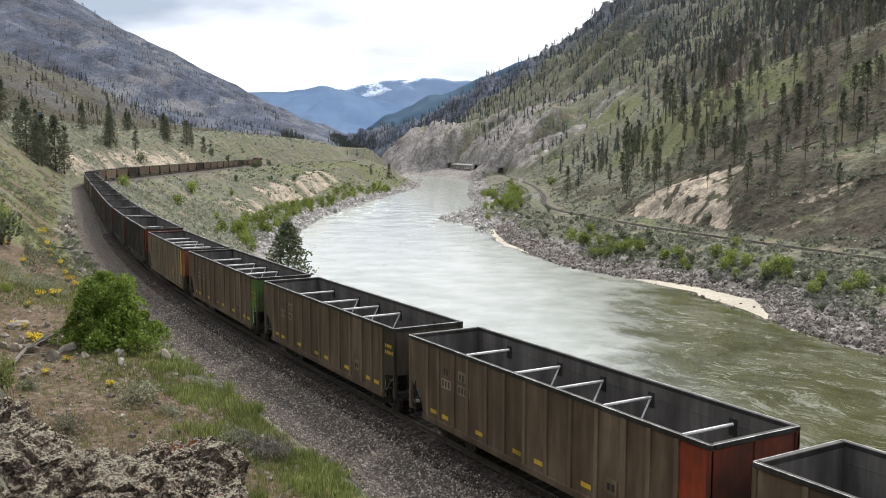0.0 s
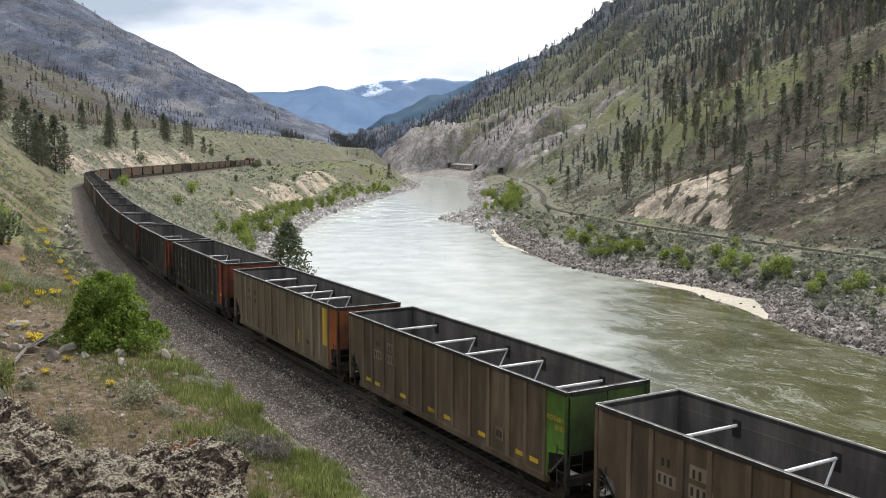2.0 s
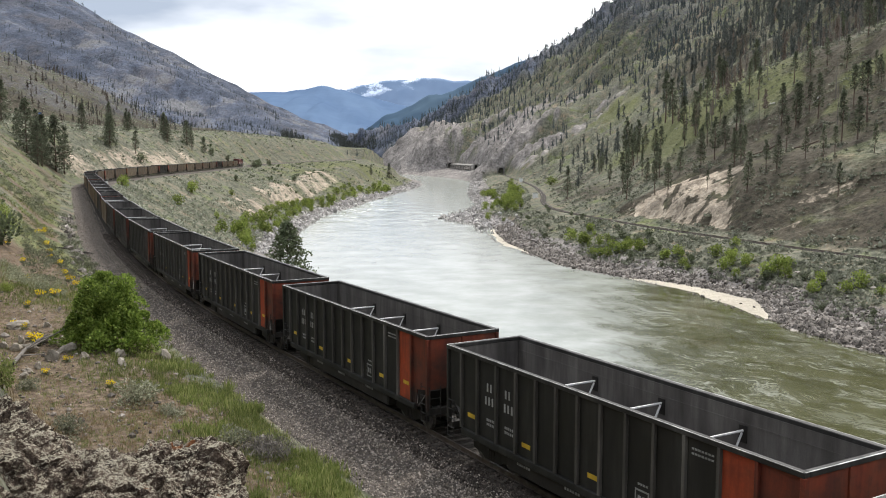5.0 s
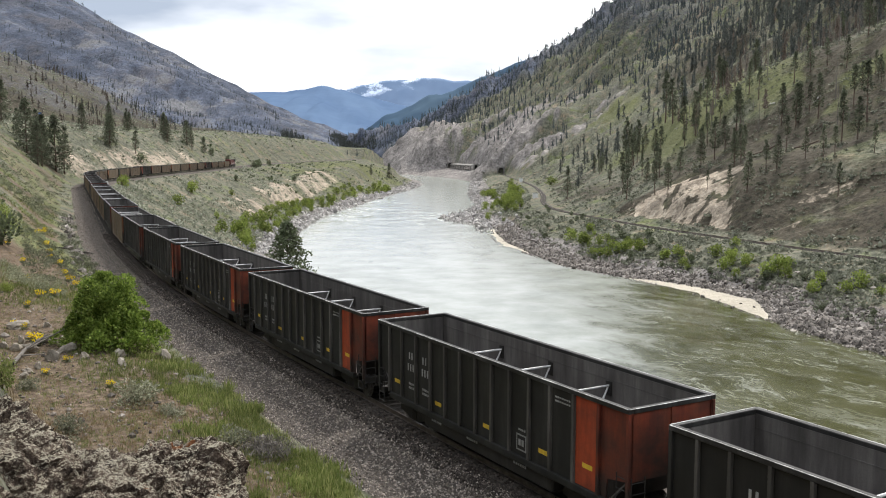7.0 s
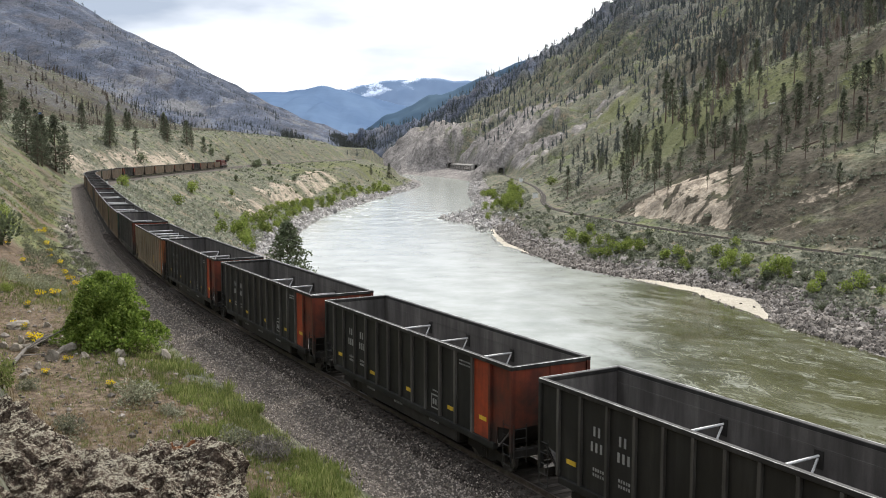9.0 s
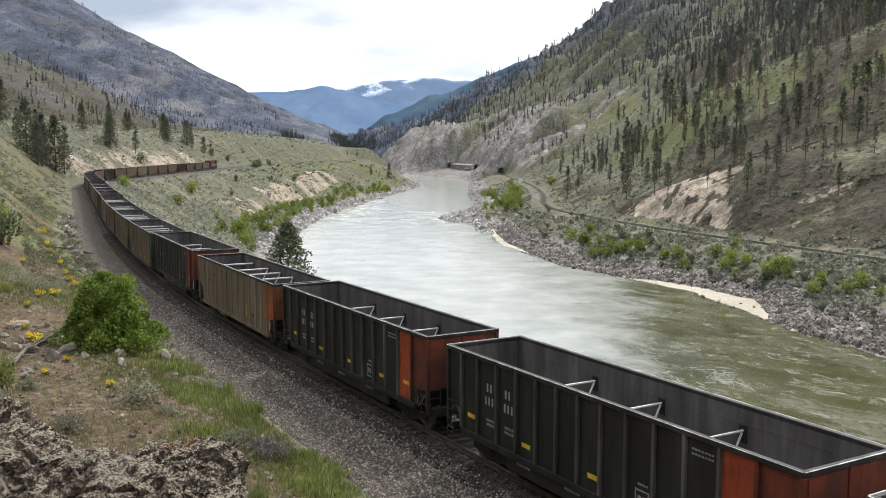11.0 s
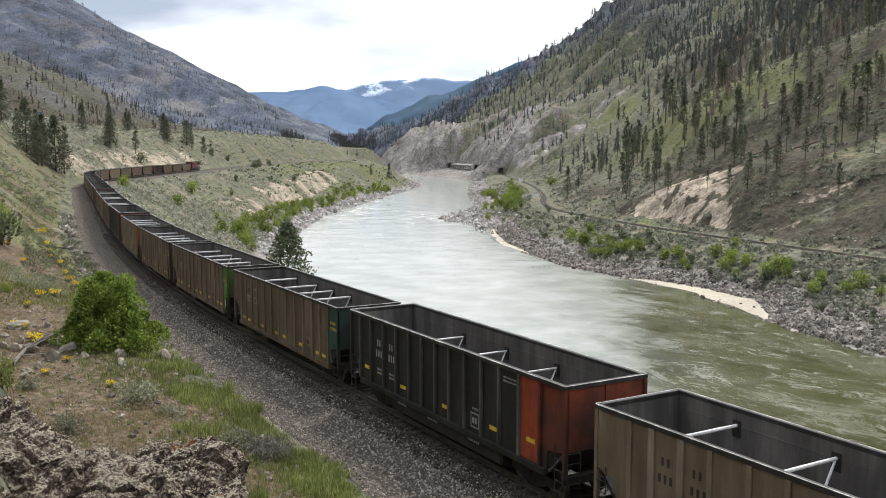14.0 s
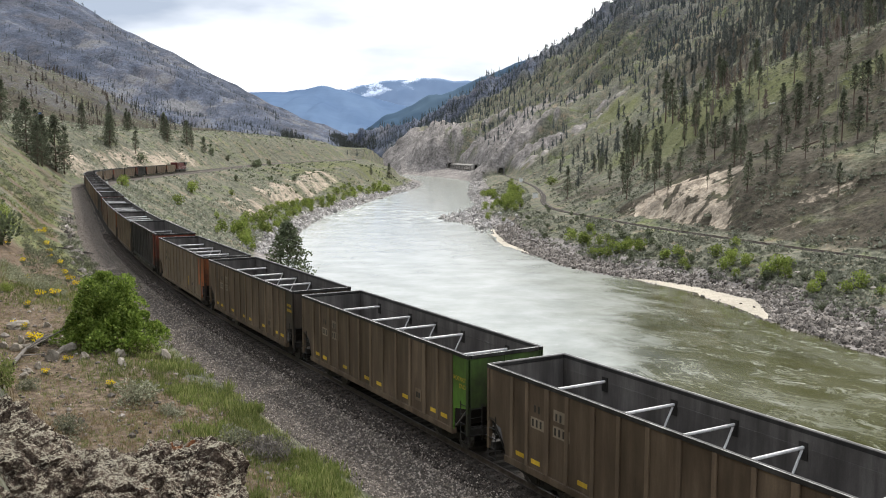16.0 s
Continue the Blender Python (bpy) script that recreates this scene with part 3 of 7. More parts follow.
# the railway on the other shore
OTHER = dense([(230, -60), (150, 110), (105, 219), (84, 272), (70, 312), (58, 357), (49, 405), (50, 460), (57, 524), (63, 616), (65, 700), (63, 850), (60, 965), (42, 1150), (8, 1287), (-50, 1400), (-110, 1600), (-215, 2150), (-330, 2700)], 2.0, 20)
OTHER_Z = -15.5
WATER_Z = -24.5
# shores: x for y
LEFT_Y = [-600, -100, 0, 50, 100, 150, 200, 242, 290, 325, 405, 450, 515, 590, 695, 836, 908, 1000, 1090, 1250, 1450, 2500]
LEFT_X = [450, 132, 68, 38, 10, -11, -28, -42, -52, -58, -63, -64, -61, -53, -42, -24, -22, -24, -38, -120, -190, -380]
RIGHT_Y = [-600, -100, 0, 100, 154, 173, 193, 208, 225, 242, 262, 278, 300, 313, 336, 380, 420, 455, 470, 490, 580, 706, 937, 1021, 1150, 1250, 1450, 2500]
RIGHT_X = [570, 245, 160, 102, 75, 69.5, 66.5, 64.5, 61.0, 54.5, 43, 35, 31, 28, 21.5, 19.5, 21, 7, 4, 9, 21, 19, 29, 29, 2, -45, -120, -340]
BAR_Y, BAR_W = [188, 193, 208, 230, 252, 308, 325, 400, 430], [0, 2.4, 6.6, 4.2, 0, 0, 2.6, 2.4, 0]       # width of the sand bars on the far shore
# crest of the mountain beyond the other shore: x, y, height
RIDGE = dense([(900, 300, 620), (640, 800, 480), (480, 1000, 385), (415, 1100, 342), (305, 1200, 272), (235, 1300, 222), (185, 1400, 187), (110, 1550, 140), (69, 1700, 122),
               (-51, 1900, 76), (-194, 2200, 36), (-300, 2500, 18), (-500, 2900, 2)], 12.0)


def near(line, x, y):
    """Distance to a line, signed (positive to the left of its direction), and the index of the nearest sample."""
    d2 = np.empty(x.shape)
    idx = np.empty(x.shape, np.int64)
    coarse = line[:, :2]
    for i in range(0, len(x), 8000):
        dx = x[i:i + 8000, None] - coarse[None, :, 0]
        dy = y[i:i + 8000, None] - coarse[None, :, 1]
        q = dx * dx + dy * dy
        k = q.argmin(1)
        idx[i:i + 8000] = k
        d2[i:i + 8000] = q[np.arange(len(k)), k]
    tan = np.gradient(coarse, axis=0)
    tan /= np.linalg.norm(tan, axis=1)[:, None]
    dx, dy = x - coarse[idx, 0], y - coarse[idx, 1]
    across = tan[idx, 0] * dy - tan[idx, 1] * dx
    along = np.abs(dx * tan[idx, 0] + dy * tan[idx, 1])
    dist = np.where(along < 8, np.abs(across), np.sqrt(d2))
    return np.sign(across) * dist, idx


def terrain(x, y):
    """Ground height at plan places, and the masks of its cover and haze tint."""
    x, y = np.atleast_1d(np.asarray(x, float)), np.atleast_1d(np.asarray(y, float))
    wob = grain(x / 9, y / 9, seed=3, octaves=3) * 2.2
    left, right = np.interp(y, LEFT_Y, LEFT_X) + wob, np.interp(y, RIGHT_Y, RIGHT_X) + wob * 0.8
    d, _ = near(TRACK[::4], x, y)
    d = -d                                   # positive uphill
    e, _ = near(OTHER, x, y)
    e = -e                                   # positive uphill (east)
    r, k = near(RIDGE, x, y)
    r = -r                                   # positive beyond the crest
    zr = RIDGE[k, 2]
    n1 = grain(x / 60, y / 60, seed=1, octaves=5)
    n2 = grain(x / 12, y / 12, seed=2, octaves=4)
    n3 = grain(x / 2.4, y / 2.4, seed=4, octaves=4)
    n0 = grain(x / 300, y / 300, seed=5, octaves=5)
    # -- this shore, uphill of the track
    up = np.interp(d, [4.6, 5.6, 7.0, 9.0, 12.5, 17.5, 26, 33, 60, 130, 400, 1200], [-0.55, -0.35, 0.2, 1.35, 4.6, 8.9, 15.2, 19, 22, 27, 30, 34])
    back = d - 4.0 * smooth(24, 31, y) * smooth(62, 50, y) * smooth(9, 15, d) * smooth(26, 18, d)
    shelf = np.interp(back, [4.6, 5.6, 9.0, 11.0, 13.5, 15.2, 17.2, 19, 26], [-0.55, -0.42, 0.35, 0.9, 2.1, 4.0, 8.7, 9.6, 15.2])
    up = np.where(d < 26, up + (shelf - up) * smooth(95, 60, y), up)
    free = smooth(6, 14, d)
    up = up + free * (n2 * 0.9 * smooth(10, 40, d) + n1 * 5 * smooth(20, 80, d) + n3 * 0.16)
    # second hill behind the terrace, and the big mountain
    up = up + 46 * smooth(-205, -320, x) * smooth(430, 620, y) * smooth(1000, 690, y) * (1 + 0.2 * n1)
    up = up + 4 * np.exp(-((x + 158) / 42) ** 2 - ((y - 690) / 95) ** 2) * smooth(6, 40, d)
    face = np.interp(-x, [140, 246, 298, 366, 403, 496, 2862], [0, 30, 53, 80, 96, 125, 1388])
    gully = np.abs(grain(x / 420 + 0.1 * n0, y / 190, seed=9, octaves=3))
    mount = face * smooth(900, 2450, y) * (1 - 0.45 * smooth(2500, 4600, y)) + smooth(1000, 1800, y) * smooth(-150, -500, x) * (50 * (gully - 0.25) + 14 * grain(x / 150, y / 150, seed=16, octaves=3))
    up = up * smooth(1200, 960, y) - 6 * smooth(960, 1200, y) + mount
    # -- this shore, down to the river
    a, b = np.clip(-d - 4.6, 0, None), np.clip(left - x, 0, None)
    u = a / (a + b + 1e-6)
    g_near = np.interp(u, [0, 0.05, 0.7, 0.82, 1], [0, 0.03, 0.84, 0.94, 1])
    g_far = np.interp(u, [0, 0.04, 0.25, 0.5, 0.62, 0.8, 0.92, 1], [0, 0.02, 0.24, 0.42, 0.74, 0.88, 0.96, 1])
    w = smooth(330, 520, y)
    bank = u * (1 - u) * 4
    down = -0.55 + (WATER_Z + 0.55) * (g_near * (1 - w) + g_far * w) + bank * (n2 * 1.2 + n1 * 2.5) + n3 * 0.12 * bank
    down = down + 7.0 * np.exp(-((x + 82) / 26) ** 2 - ((y - 800) / 70) ** 2) * bank + 6 * np.exp(-((x + 74) / 22) ** 2 - ((y - 640) / 60) ** 2) * bank
    this = np.where(d > 0, up, down)
    this = np.where(np.abs(d) <= 4.6, -0.55, this)
    # -- other shore
    b2, a2 = np.clip(x - right, 0, None), np.clip(-e - 3.5, 0, None)
    u2 = b2 / (a2 + b2 + 1e-6)
    low = WATER_Z + (OTHER_Z - 0.34 - WATER_Z) * np.interp(u2, [0, 0.3, 0.5, 0.8, 1], [0, 0.16, 0.5, 0.84, 1]) + u2 * (1 - u2) * 4 * (n2 * 1.0 + n1 * 1.2 + n3 * 0.12)
    ec = np.clip(e - 3.5, 0, None)
    rr = np.clip(-r, 0, None)
    hi = OTHER_Z - 0.34 + (zr - OTHER_Z) * (ec / (ec + rr + 1e-6)) ** 1.14
    hi = np.where(r > 0, zr - 0.25 * r, hi)
    spur, si = near(SPUR, x, y)
    hi = hi + SPUR[si, 2] * np.exp(-(spur / np.where(spur > 0, 30, 45)) ** 2) * smooth(8, 50, ec)
    gul, gi = near(HOLLOW, x, y)
    hi = hi - HOLLOW[gi, 2] * np.exp(-(gul / 38) ** 2) * smooth(15, 70, ec)
    rib = np.abs(grain((x + y * 0.35) / 45, (y - x * 0.4) / 130, seed=12, octaves=4))
    hi = hi + smooth(6, 60, ec) * (n1 * 4 + n2 * 1.1 + n3 * 0.2) + smooth(40, 160, ec) * (rib - 0.25) * (14 + 16 * smooth(500, 1100, y))
    cliff = smooth(760, 980, y) * smooth(0, 12, ec) * smooth(110, 40, ec)
    face_rib = np.abs(grain((y + 0.6 * x) / 26, ec / 150, seed=18, octaves=5))
    hi = hi + cliff * (13 + 8 * np.abs(n2) + 4 * n3) + smooth(640, 860, y) * smooth(0, 20, ec) * smooth(420, 160, ec) * 26 * (face_rib - 0.28)
    # eroded scarp above the other railway
    q = y - 328 + ec * 0.5
    scarp = smooth(355, 348, y + 4 * n2) * smooth(-5, 4, y - 288 - 1.35 * (ec - 6) + 7 * n2) * smooth(3, 7, ec) * smooth(39, 32, ec + 4 * n2)
    gash = np.exp(-((y - 268 - 0.45 * (ec - 17)) / 13) ** 2) * smooth(4, 8, ec) * smooth(36, 26, ec) + np.exp(-((y - 247) / 8) ** 2) * smooth(5, 8, ec) * smooth(17, 12, ec)
    ribs = np.abs(grain((y + x * 0.2) / 5, ec / 30, seed=14, octaves=4))
    hi = hi + 7.0 * np.exp(-((q + 4) / 40) ** 2) * smooth(2, 12, ec) * smooth(60, 30, ec) - scarp * (1.6 - 5.5 * (ribs - 0.3) + 1.0 * n2) - gash * (0.4 - 2.5 * (ribs - 0.3))
    that = np.where(e > 0, hi, low)
    that = np.where(np.abs(e) <= 3.5, OTHER_Z - 0.34, that)
    tun = smooth(967, 973, y) * smooth(1085, 1045, y) + smooth(1292, 1300, y) * smooth(1500, 1450, y)
    crag = np.abs(grain(y / 16 + x / 40, x / 60, seed=17, octaves=4))
    steep = WATER_Z + np.clip(x - right - 2, 0, None) * 1.0 + np.clip(x - right, 0, 14) * (1.6 * (crag - 0.25) + 0.5 * n2)
    that = np.where(x > right, that + tun * np.clip(steep - that, 0, 45) * smooth(150, 45, x - right), that)
    bed = WATER_Z - np.clip(np.minimum(x - left, right - x) * 0.22, 0, 4)
    mid = (left + right) / 2
    z = np.where(x < mid, this, that)
    z = np.where((x > left) & (x < right), bed, z)
    z = np.where((y > 1450) & (x < -150), np.maximum(z, mount - 4 + 6 * n1), z)
    # -- cover and haze tint
    is_l = x < left
    masks = {}
    bar = np.interp(y, BAR_Y, BAR_W)
    shore = x - np.interp(y, RIGHT_Y, RIGHT_X) - 0.3 * wob
    masks["sand"] = np.clip(smooth(-0.6, 0.2, shore) * smooth(0.5, -0.5, shore - bar) * (bar > 0.2), 0, 1)
    rocky = np.where(is_l, smooth(0.80, 0.9, u) * (d < 0), smooth(0.52, 0.34, u2) * (e < 0))
    masks["rock"] = np.clip(np.maximum(rocky, np.where(~is_l, np.maximum(np.maximum(tun, smooth(955, 985, y) * smooth(1500, 1400, y)) * smooth(105, 45, x - right), smooth(740, 900, y) * smooth(1600, 1300, y) * smooth(0, 12, ec) * smooth(165, 30, ec) * (0.62 + 1.3 * n1 + 0.9 * n2 + 1.6 * (face_rib - 0.3))) + smooth(0.15, 0.45, n1 + 0.4 * n2) * 0.25 * smooth(40, 200, ec), 0)), 0, 1)
    cut = np.where(is_l, smooth(6, 10, d) * smooth(26, 15, d) * smooth(285, 330, y) * smooth(530, 480, y) * (0.72 + n2 * 0.9), np.maximum(scarp * (0.85 + 0.9 * ribs + 0.6 * n2 - 1.1 * smooth(0.12, 0.35, grain(x / 5, y / 5, seed=20, octaves=3))) + gash * smooth(0.0, 0.4, ribs - 0.15 + 0.35 * n2) * 0.75, smooth(0.15, 0.42, grain(y / 4, ec / 12, seed=19, octaves=3)) * 0.4 * smooth(2, 6, ec) * smooth(42, 25, ec) * smooth(300, 275, y)))
    cut = np.maximum(cut, np.where(is_l, smooth(340, 430, y) * smooth(0.36, 0.44, u + 0.05 * n2) * smooth(0.70, 0.62, u) * smooth(740, 620, y) * (0.75 + 0.9 * n2), 0))
    verge = np.where(is_l & (d > 6.5) & (d < 15), smooth(90, 60, y) * (0.9 + 0.8 * n2), 0)
    masks["soil"] = np.clip(cut, 0, 1)
    scree = np.where(~is_l, smooth(0, 6, ec) * smooth(60, 20, ec) * smooth(340, 270, y) * (0.85 + 0.7 * n2), 0)
    # sunlit stretch of slope painted in as paler, greener cover
    painted_sun = smooth(370, 430, y) * smooth(980, 820, y) * smooth(12, 35, ec) * smooth(125, 85, ec)
    # burnt ground, thinned in the sun stretch and deepened nearer for cloud shade
    burnt = np.where(~is_l & (e > 8), smooth(-0.4, 0.15, grain(x / 26, y / 26, seed=15, octaves=4)) * (0.8 + 0.4 * smooth(360, 310, y)) * smooth(1000, 700, y) * (1 - 0.85 * painted_sun), 0)
    burnt = np.maximum(burnt, np.where(is_l & (d > 40), np.maximum(smooth(-0.1, 0.3, n1) * 0.5, smooth(-175, -225, x) * smooth(440, 540, y) * (0.85 + 0.8 * n1)), 0))
    masks["loam"] = np.clip(verge, 0, 1)
    masks["earth"] = np.clip(np.maximum(scree, burnt), 0, 1)
    meadow = np.where(is_l, smooth(4.8, 5.6, d) * smooth(12, 6.5, d) * (0.7 + n2 * 1.1) * smooth(140, 60, y) + smooth(30, 60, d) * 0.25 * (1 + n1) * smooth(700, 450, y) + smooth(15, 40, d) * smooth(560, 640, y) * smooth(1000, 800, y) * 0.4 + (d < -6) * smooth(500, 640, y) * (0.35 + 0.8 * n1 + 0.9 * n2),
                      smooth(10, 40, ec) * (0.45 + 0.9 * n1 + 0.22 * np.exp(-((spur + 4) / 30) ** 2) + 0.15 * painted_sun) * np.maximum(smooth(900, 500, y), painted_sun))
    slope = is_l * smooth(6.5, 8.5, d) * smooth(30, 20, d) * smooth(52, 64, y) * smooth(330, 240, y)
    spot = grain(x / 5, y / 5, seed=21, octaves=3)
    meadow = meadow + slope * (0.3 + 1.5 * smooth(0.0, 0.3, spot))
    masks["loam"] = np.clip(masks["loam"] + slope * 1.3 * smooth(-0.06, -0.34, spot), 0, 1)
    masks["green"] = np.clip(meadow, 0, 1)
    # where the haze tint is painted, growing with distance
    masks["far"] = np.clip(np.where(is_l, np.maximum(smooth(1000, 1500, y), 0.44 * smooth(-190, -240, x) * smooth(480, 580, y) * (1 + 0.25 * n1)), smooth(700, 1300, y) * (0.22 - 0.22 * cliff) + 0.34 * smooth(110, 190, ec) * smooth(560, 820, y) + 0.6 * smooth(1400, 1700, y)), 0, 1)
    return z, masks


SPUR = dense([(215, 255, 3), (175, 340, 7), (151, 400, 12), (131, 460, 11), (115, 520, 9), (85, 600, 5), (75, 660, 0)], 6.0)
HOLLOW = dense([(330, 330, 14), (262, 420, 22), (220, 500, 24), (180, 580, 20), (140, 660, 14), (100, 740, 6)], 6.0)

# ---- ground: one sheet to the horizon ----
def build_ground():
    az = np.r_[np.arange(-27.5, 27.51, 0.14), np.arange(30, 330.1, 3.0)]
    az = np.radians(az)
    rad = np.r_[0.0, np.geomspace(1.2, 150, 150), np.geomspace(151.5, 760, 310), np.geomspace(765, 4800, 210)]
    A, R = np.meshgrid(az, rad)
    x, y = (np.sin(A) * R).ravel(), (np.cos(A) * R).ravel()
    z, masks = terrain(x, y)
    na, nr = len(az), len(rad)
    i = np.arange(nr - 1)[:, None] * na + np.arange(na)[None, :]
    j = np.arange(nr - 1)[:, None] * na + (np.arange(na)[None, :] + 1) % na
    f = np.stack([i, j, j + na, i + na], -1).reshape(-1, 4)
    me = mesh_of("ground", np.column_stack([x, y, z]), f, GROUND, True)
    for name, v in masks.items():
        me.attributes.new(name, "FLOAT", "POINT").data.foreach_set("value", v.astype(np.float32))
    return tagged(new("ground", me), "sagebrush and bunchgrass hillsides of a dry river canyon", "ground", kind="structure")


build_ground()


def build_water():
    ys = np.r_[-560.0, np.linspace(-300, 0, 30), np.linspace(6, 600, 150), np.linspace(610, 1500, 90)]
    us = np.linspace(0, 1, 60)
    lo, hi = np.interp(ys, LEFT_Y, LEFT_X) - 30, np.interp(ys, RIGHT_Y, RIGHT_X) + 30
    X = lo[:, None] + (hi - lo)[:, None] * us[None, :]
    Y = np.repeat(ys[:, None], len(us), 1)
    x, y = X.ravel(), Y.ravel()
    rap = np.clip(smooth(240, 150, y) * smooth(10, 40, x + y * 0.05) * 0.62 + smooth(330, 420, y) * (0.6 + 0.5 * grain(x / 25, y / 40, seed=31, octaves=3)) + np.exp(-((y - 470) / 45) ** 2) * smooth(-35, 10, x) * 0.8 + np.exp(-((y - 560) / 120) ** 2) * smooth(-5, -45, x), 0, 1.3)
    z = WATER_Z + 0.10 * grain(x / 6, y / 6, seed=30, octaves=3) + 0.22 * rap * grain(x / 5, y / 9, seed=32, octaves=3)
    nu = len(us)
    i = np.arange(len(ys) - 1)[:, None] * nu + np.arange(nu - 1)[None, :]
    f = np.stack([i, i + 1, i + nu + 1, i + nu], -1).reshape(-1, 4)
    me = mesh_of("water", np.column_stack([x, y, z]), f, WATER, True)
    me.attributes.new("rapid", "FLOAT", "POINT").data.foreach_set("value", rap.astype(np.float32))
    return tagged(new("water", me), "silty grey-green river with swirls and pale rapids", "river", kind="structure")


RIVER = build_water()

# far ranges that close the valley
def build_range(name, y, crest, material, label, seed, depth):
    """A mountain range seen across the valley's end: crest as (x, height) pairs."""
    xs = np.linspace(crest[0][0], crest[-1][0], 160)
    top = np.interp(xs, [c[0] for c in crest], [c[1] for c in crest])
    rows = np.linspace(0, 1, 26)
    V = []
    for t in rows:
        yy = y - depth * (1 - t)
        zz = top * (t ** 0.8) + (1 - t) * t * 260 * (np.abs(grain(xs / 190, np.full_like(xs, t * 2.2), seed=seed, octaves=4)) - 0.2) + grain(xs / 60, np.full_like(xs, t * 4), seed=seed + 1, octaves=4) * 9 * t
        V.append(np.column_stack([xs, np.full_like(xs, yy), zz]))
    V.append(np.column_stack([xs, np.full_like(xs, y + 250), top * 0.4]))
    n = len(xs)
    i = np.arange(len(V) - 1)[:, None] * n + np.arange(n - 1)[None, :]
    f = np.stack([i, i + 1, i + n + 1, i + n], -1).reshape(-1, 4)
    return tagged(new(name, mesh_of(name, np.vstack(V), f, material, True)), label, "mountain", kind="structure")


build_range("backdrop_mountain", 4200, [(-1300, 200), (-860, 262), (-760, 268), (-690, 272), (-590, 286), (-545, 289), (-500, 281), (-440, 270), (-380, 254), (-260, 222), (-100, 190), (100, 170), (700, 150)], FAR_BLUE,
            "forested mountain closing the valley, blue haze painted in", 51, 1100)
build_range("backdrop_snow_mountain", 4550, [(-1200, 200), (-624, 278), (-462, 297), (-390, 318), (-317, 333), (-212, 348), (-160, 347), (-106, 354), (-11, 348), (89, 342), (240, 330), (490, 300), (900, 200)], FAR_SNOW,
            "distant snow-streaked mountain with painted blue haze", 57, 200)
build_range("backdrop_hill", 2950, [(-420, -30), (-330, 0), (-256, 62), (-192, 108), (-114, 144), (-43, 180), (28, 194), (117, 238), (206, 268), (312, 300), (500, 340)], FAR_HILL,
            "wooded hill behind the ridge with painted blue haze", 63, 260)

# ---- railway under the train ----
def sweep(line, profile, z, name, material):
    """A profile of (across, height) drawn along a plan line; across is positive to the left of its direction."""
    tan = np.gradient(line, axis=0)
    tan /= np.linalg.norm(tan, axis=1)[:, None]
    nrm = np.column_stack([-tan[:, 1], tan[:, 0]])
    P = np.array(profile, float)
    V = np.stack([line[:, None, 0] + nrm[:, None, 0] * P[None, :, 0], line[:, None, 1] + nrm[:, None, 1] * P[None, :, 0], np.broadcast_to(z + P[None, :, 1], (len(line), len(P)))], -1)
    k = len(P)
    i = np.arange(len(line) - 1)[:, None] * k + np.arange(k)[None, :]
    j = np.arange(len(line) - 1)[:, None] * k + (np.arange(k)[None, :] + 1) % k
    f = np.stack([i, i + k, j + k, j], -1).reshape(-1, 4)
    return mesh_of(name, V.reshape(-1, 3), f, material, False)


def place(line, s):
    """Place and heading on a line sampled in metres."""
    cum = np.r_[0, np.cumsum(np.linalg.norm(np.diff(line, axis=0), axis=1))]
    x, y = np.interp(s, cum, line[:, 0]), np.interp(s, cum, line[:, 1])
    x2, y2 = np.interp(s + 0.5, cum, line[:, 0]), np.interp(s + 0.5, cum, line[:, 1])
    return x, y, np.degrees(np.arctan2(y2 - y, x2 - x))


bed = tagged(new("railway_trackbed", sweep(TRACK, [(-5.3, -0.62), (-5.0, -0.46), (-2.3, -0.30), (-1.7, -0.26), (1.7, -0.26), (2.3, -0.30), (5.2, -0.62), (5.2, -1.4), (-5.3, -1.4)], 0, "railway_trackbed", BALLAST)),
             "grey-brown crushed stone ballast bed of a railway", "trackbed", kind="structure")
tagged(new("other_trackbed", sweep(OTHER, [(-2.0, -0.75), (-1.25, -0.15), (1.25, -0.15), (2.0, -0.75), (2.0, -1.5), (-2.0, -1.5)], OTHER_Z, "other_trackbed", DARK_BALLAST)), "dark ballast bed of the railway across the river", "trackbed", kind="structure")
# dark strip paints in the train's soft shade along with oily dirt
tagged(new("trackbed_middle", sweep(TRACK, [(-2.2, -0.3), (-1.9, -0.215), (-1.45, -0.185), (1.45, -0.185), (1.9, -0.215), (2.2, -0.3)], 0, "trackbed_middle", DARK_BALLAST)), "ballast between and beside the rails, dark with oil and painted shade", "trackbed", kind="structure")
track = tagged(new("railway_track"), "worn steel rails on dark creosoted sleepers in ballast", "railway track", kind="structure")
RAIL_SHAPE = [(-0.075, -0.17), (-0.012, -0.15), (-0.012, -0.05), (-0.036, -0.035), (-0.036, 0), (0.036, 0), (0.036, -0.035), (0.012, -0.05), (0.012, -0.15), (0.075, -0.17)]
for off in (-0.7525, 0.7525):
    r_ = new("rail", sweep(TRACK[::4], [(a + off, z) for a, z in RAIL_SHAPE[::-1]], 0, "rail", RAIL))
    r_.parent = track
other_track = tagged(new("other_railway_track"), "railway track on a ledge above the far shore", "railway track", kind="structure")
for off in (-0.7525, 0.7525):
    r_ = new("rail", sweep(OTHER, [(a + off, z) for a, z in RAIL_SHAPE[::-1]], OTHER_Z, "rail", RAIL))
    r_.parent = other_track

# ---- the coal train ----
CAR_P, CAR_W = 16.18, 3.12


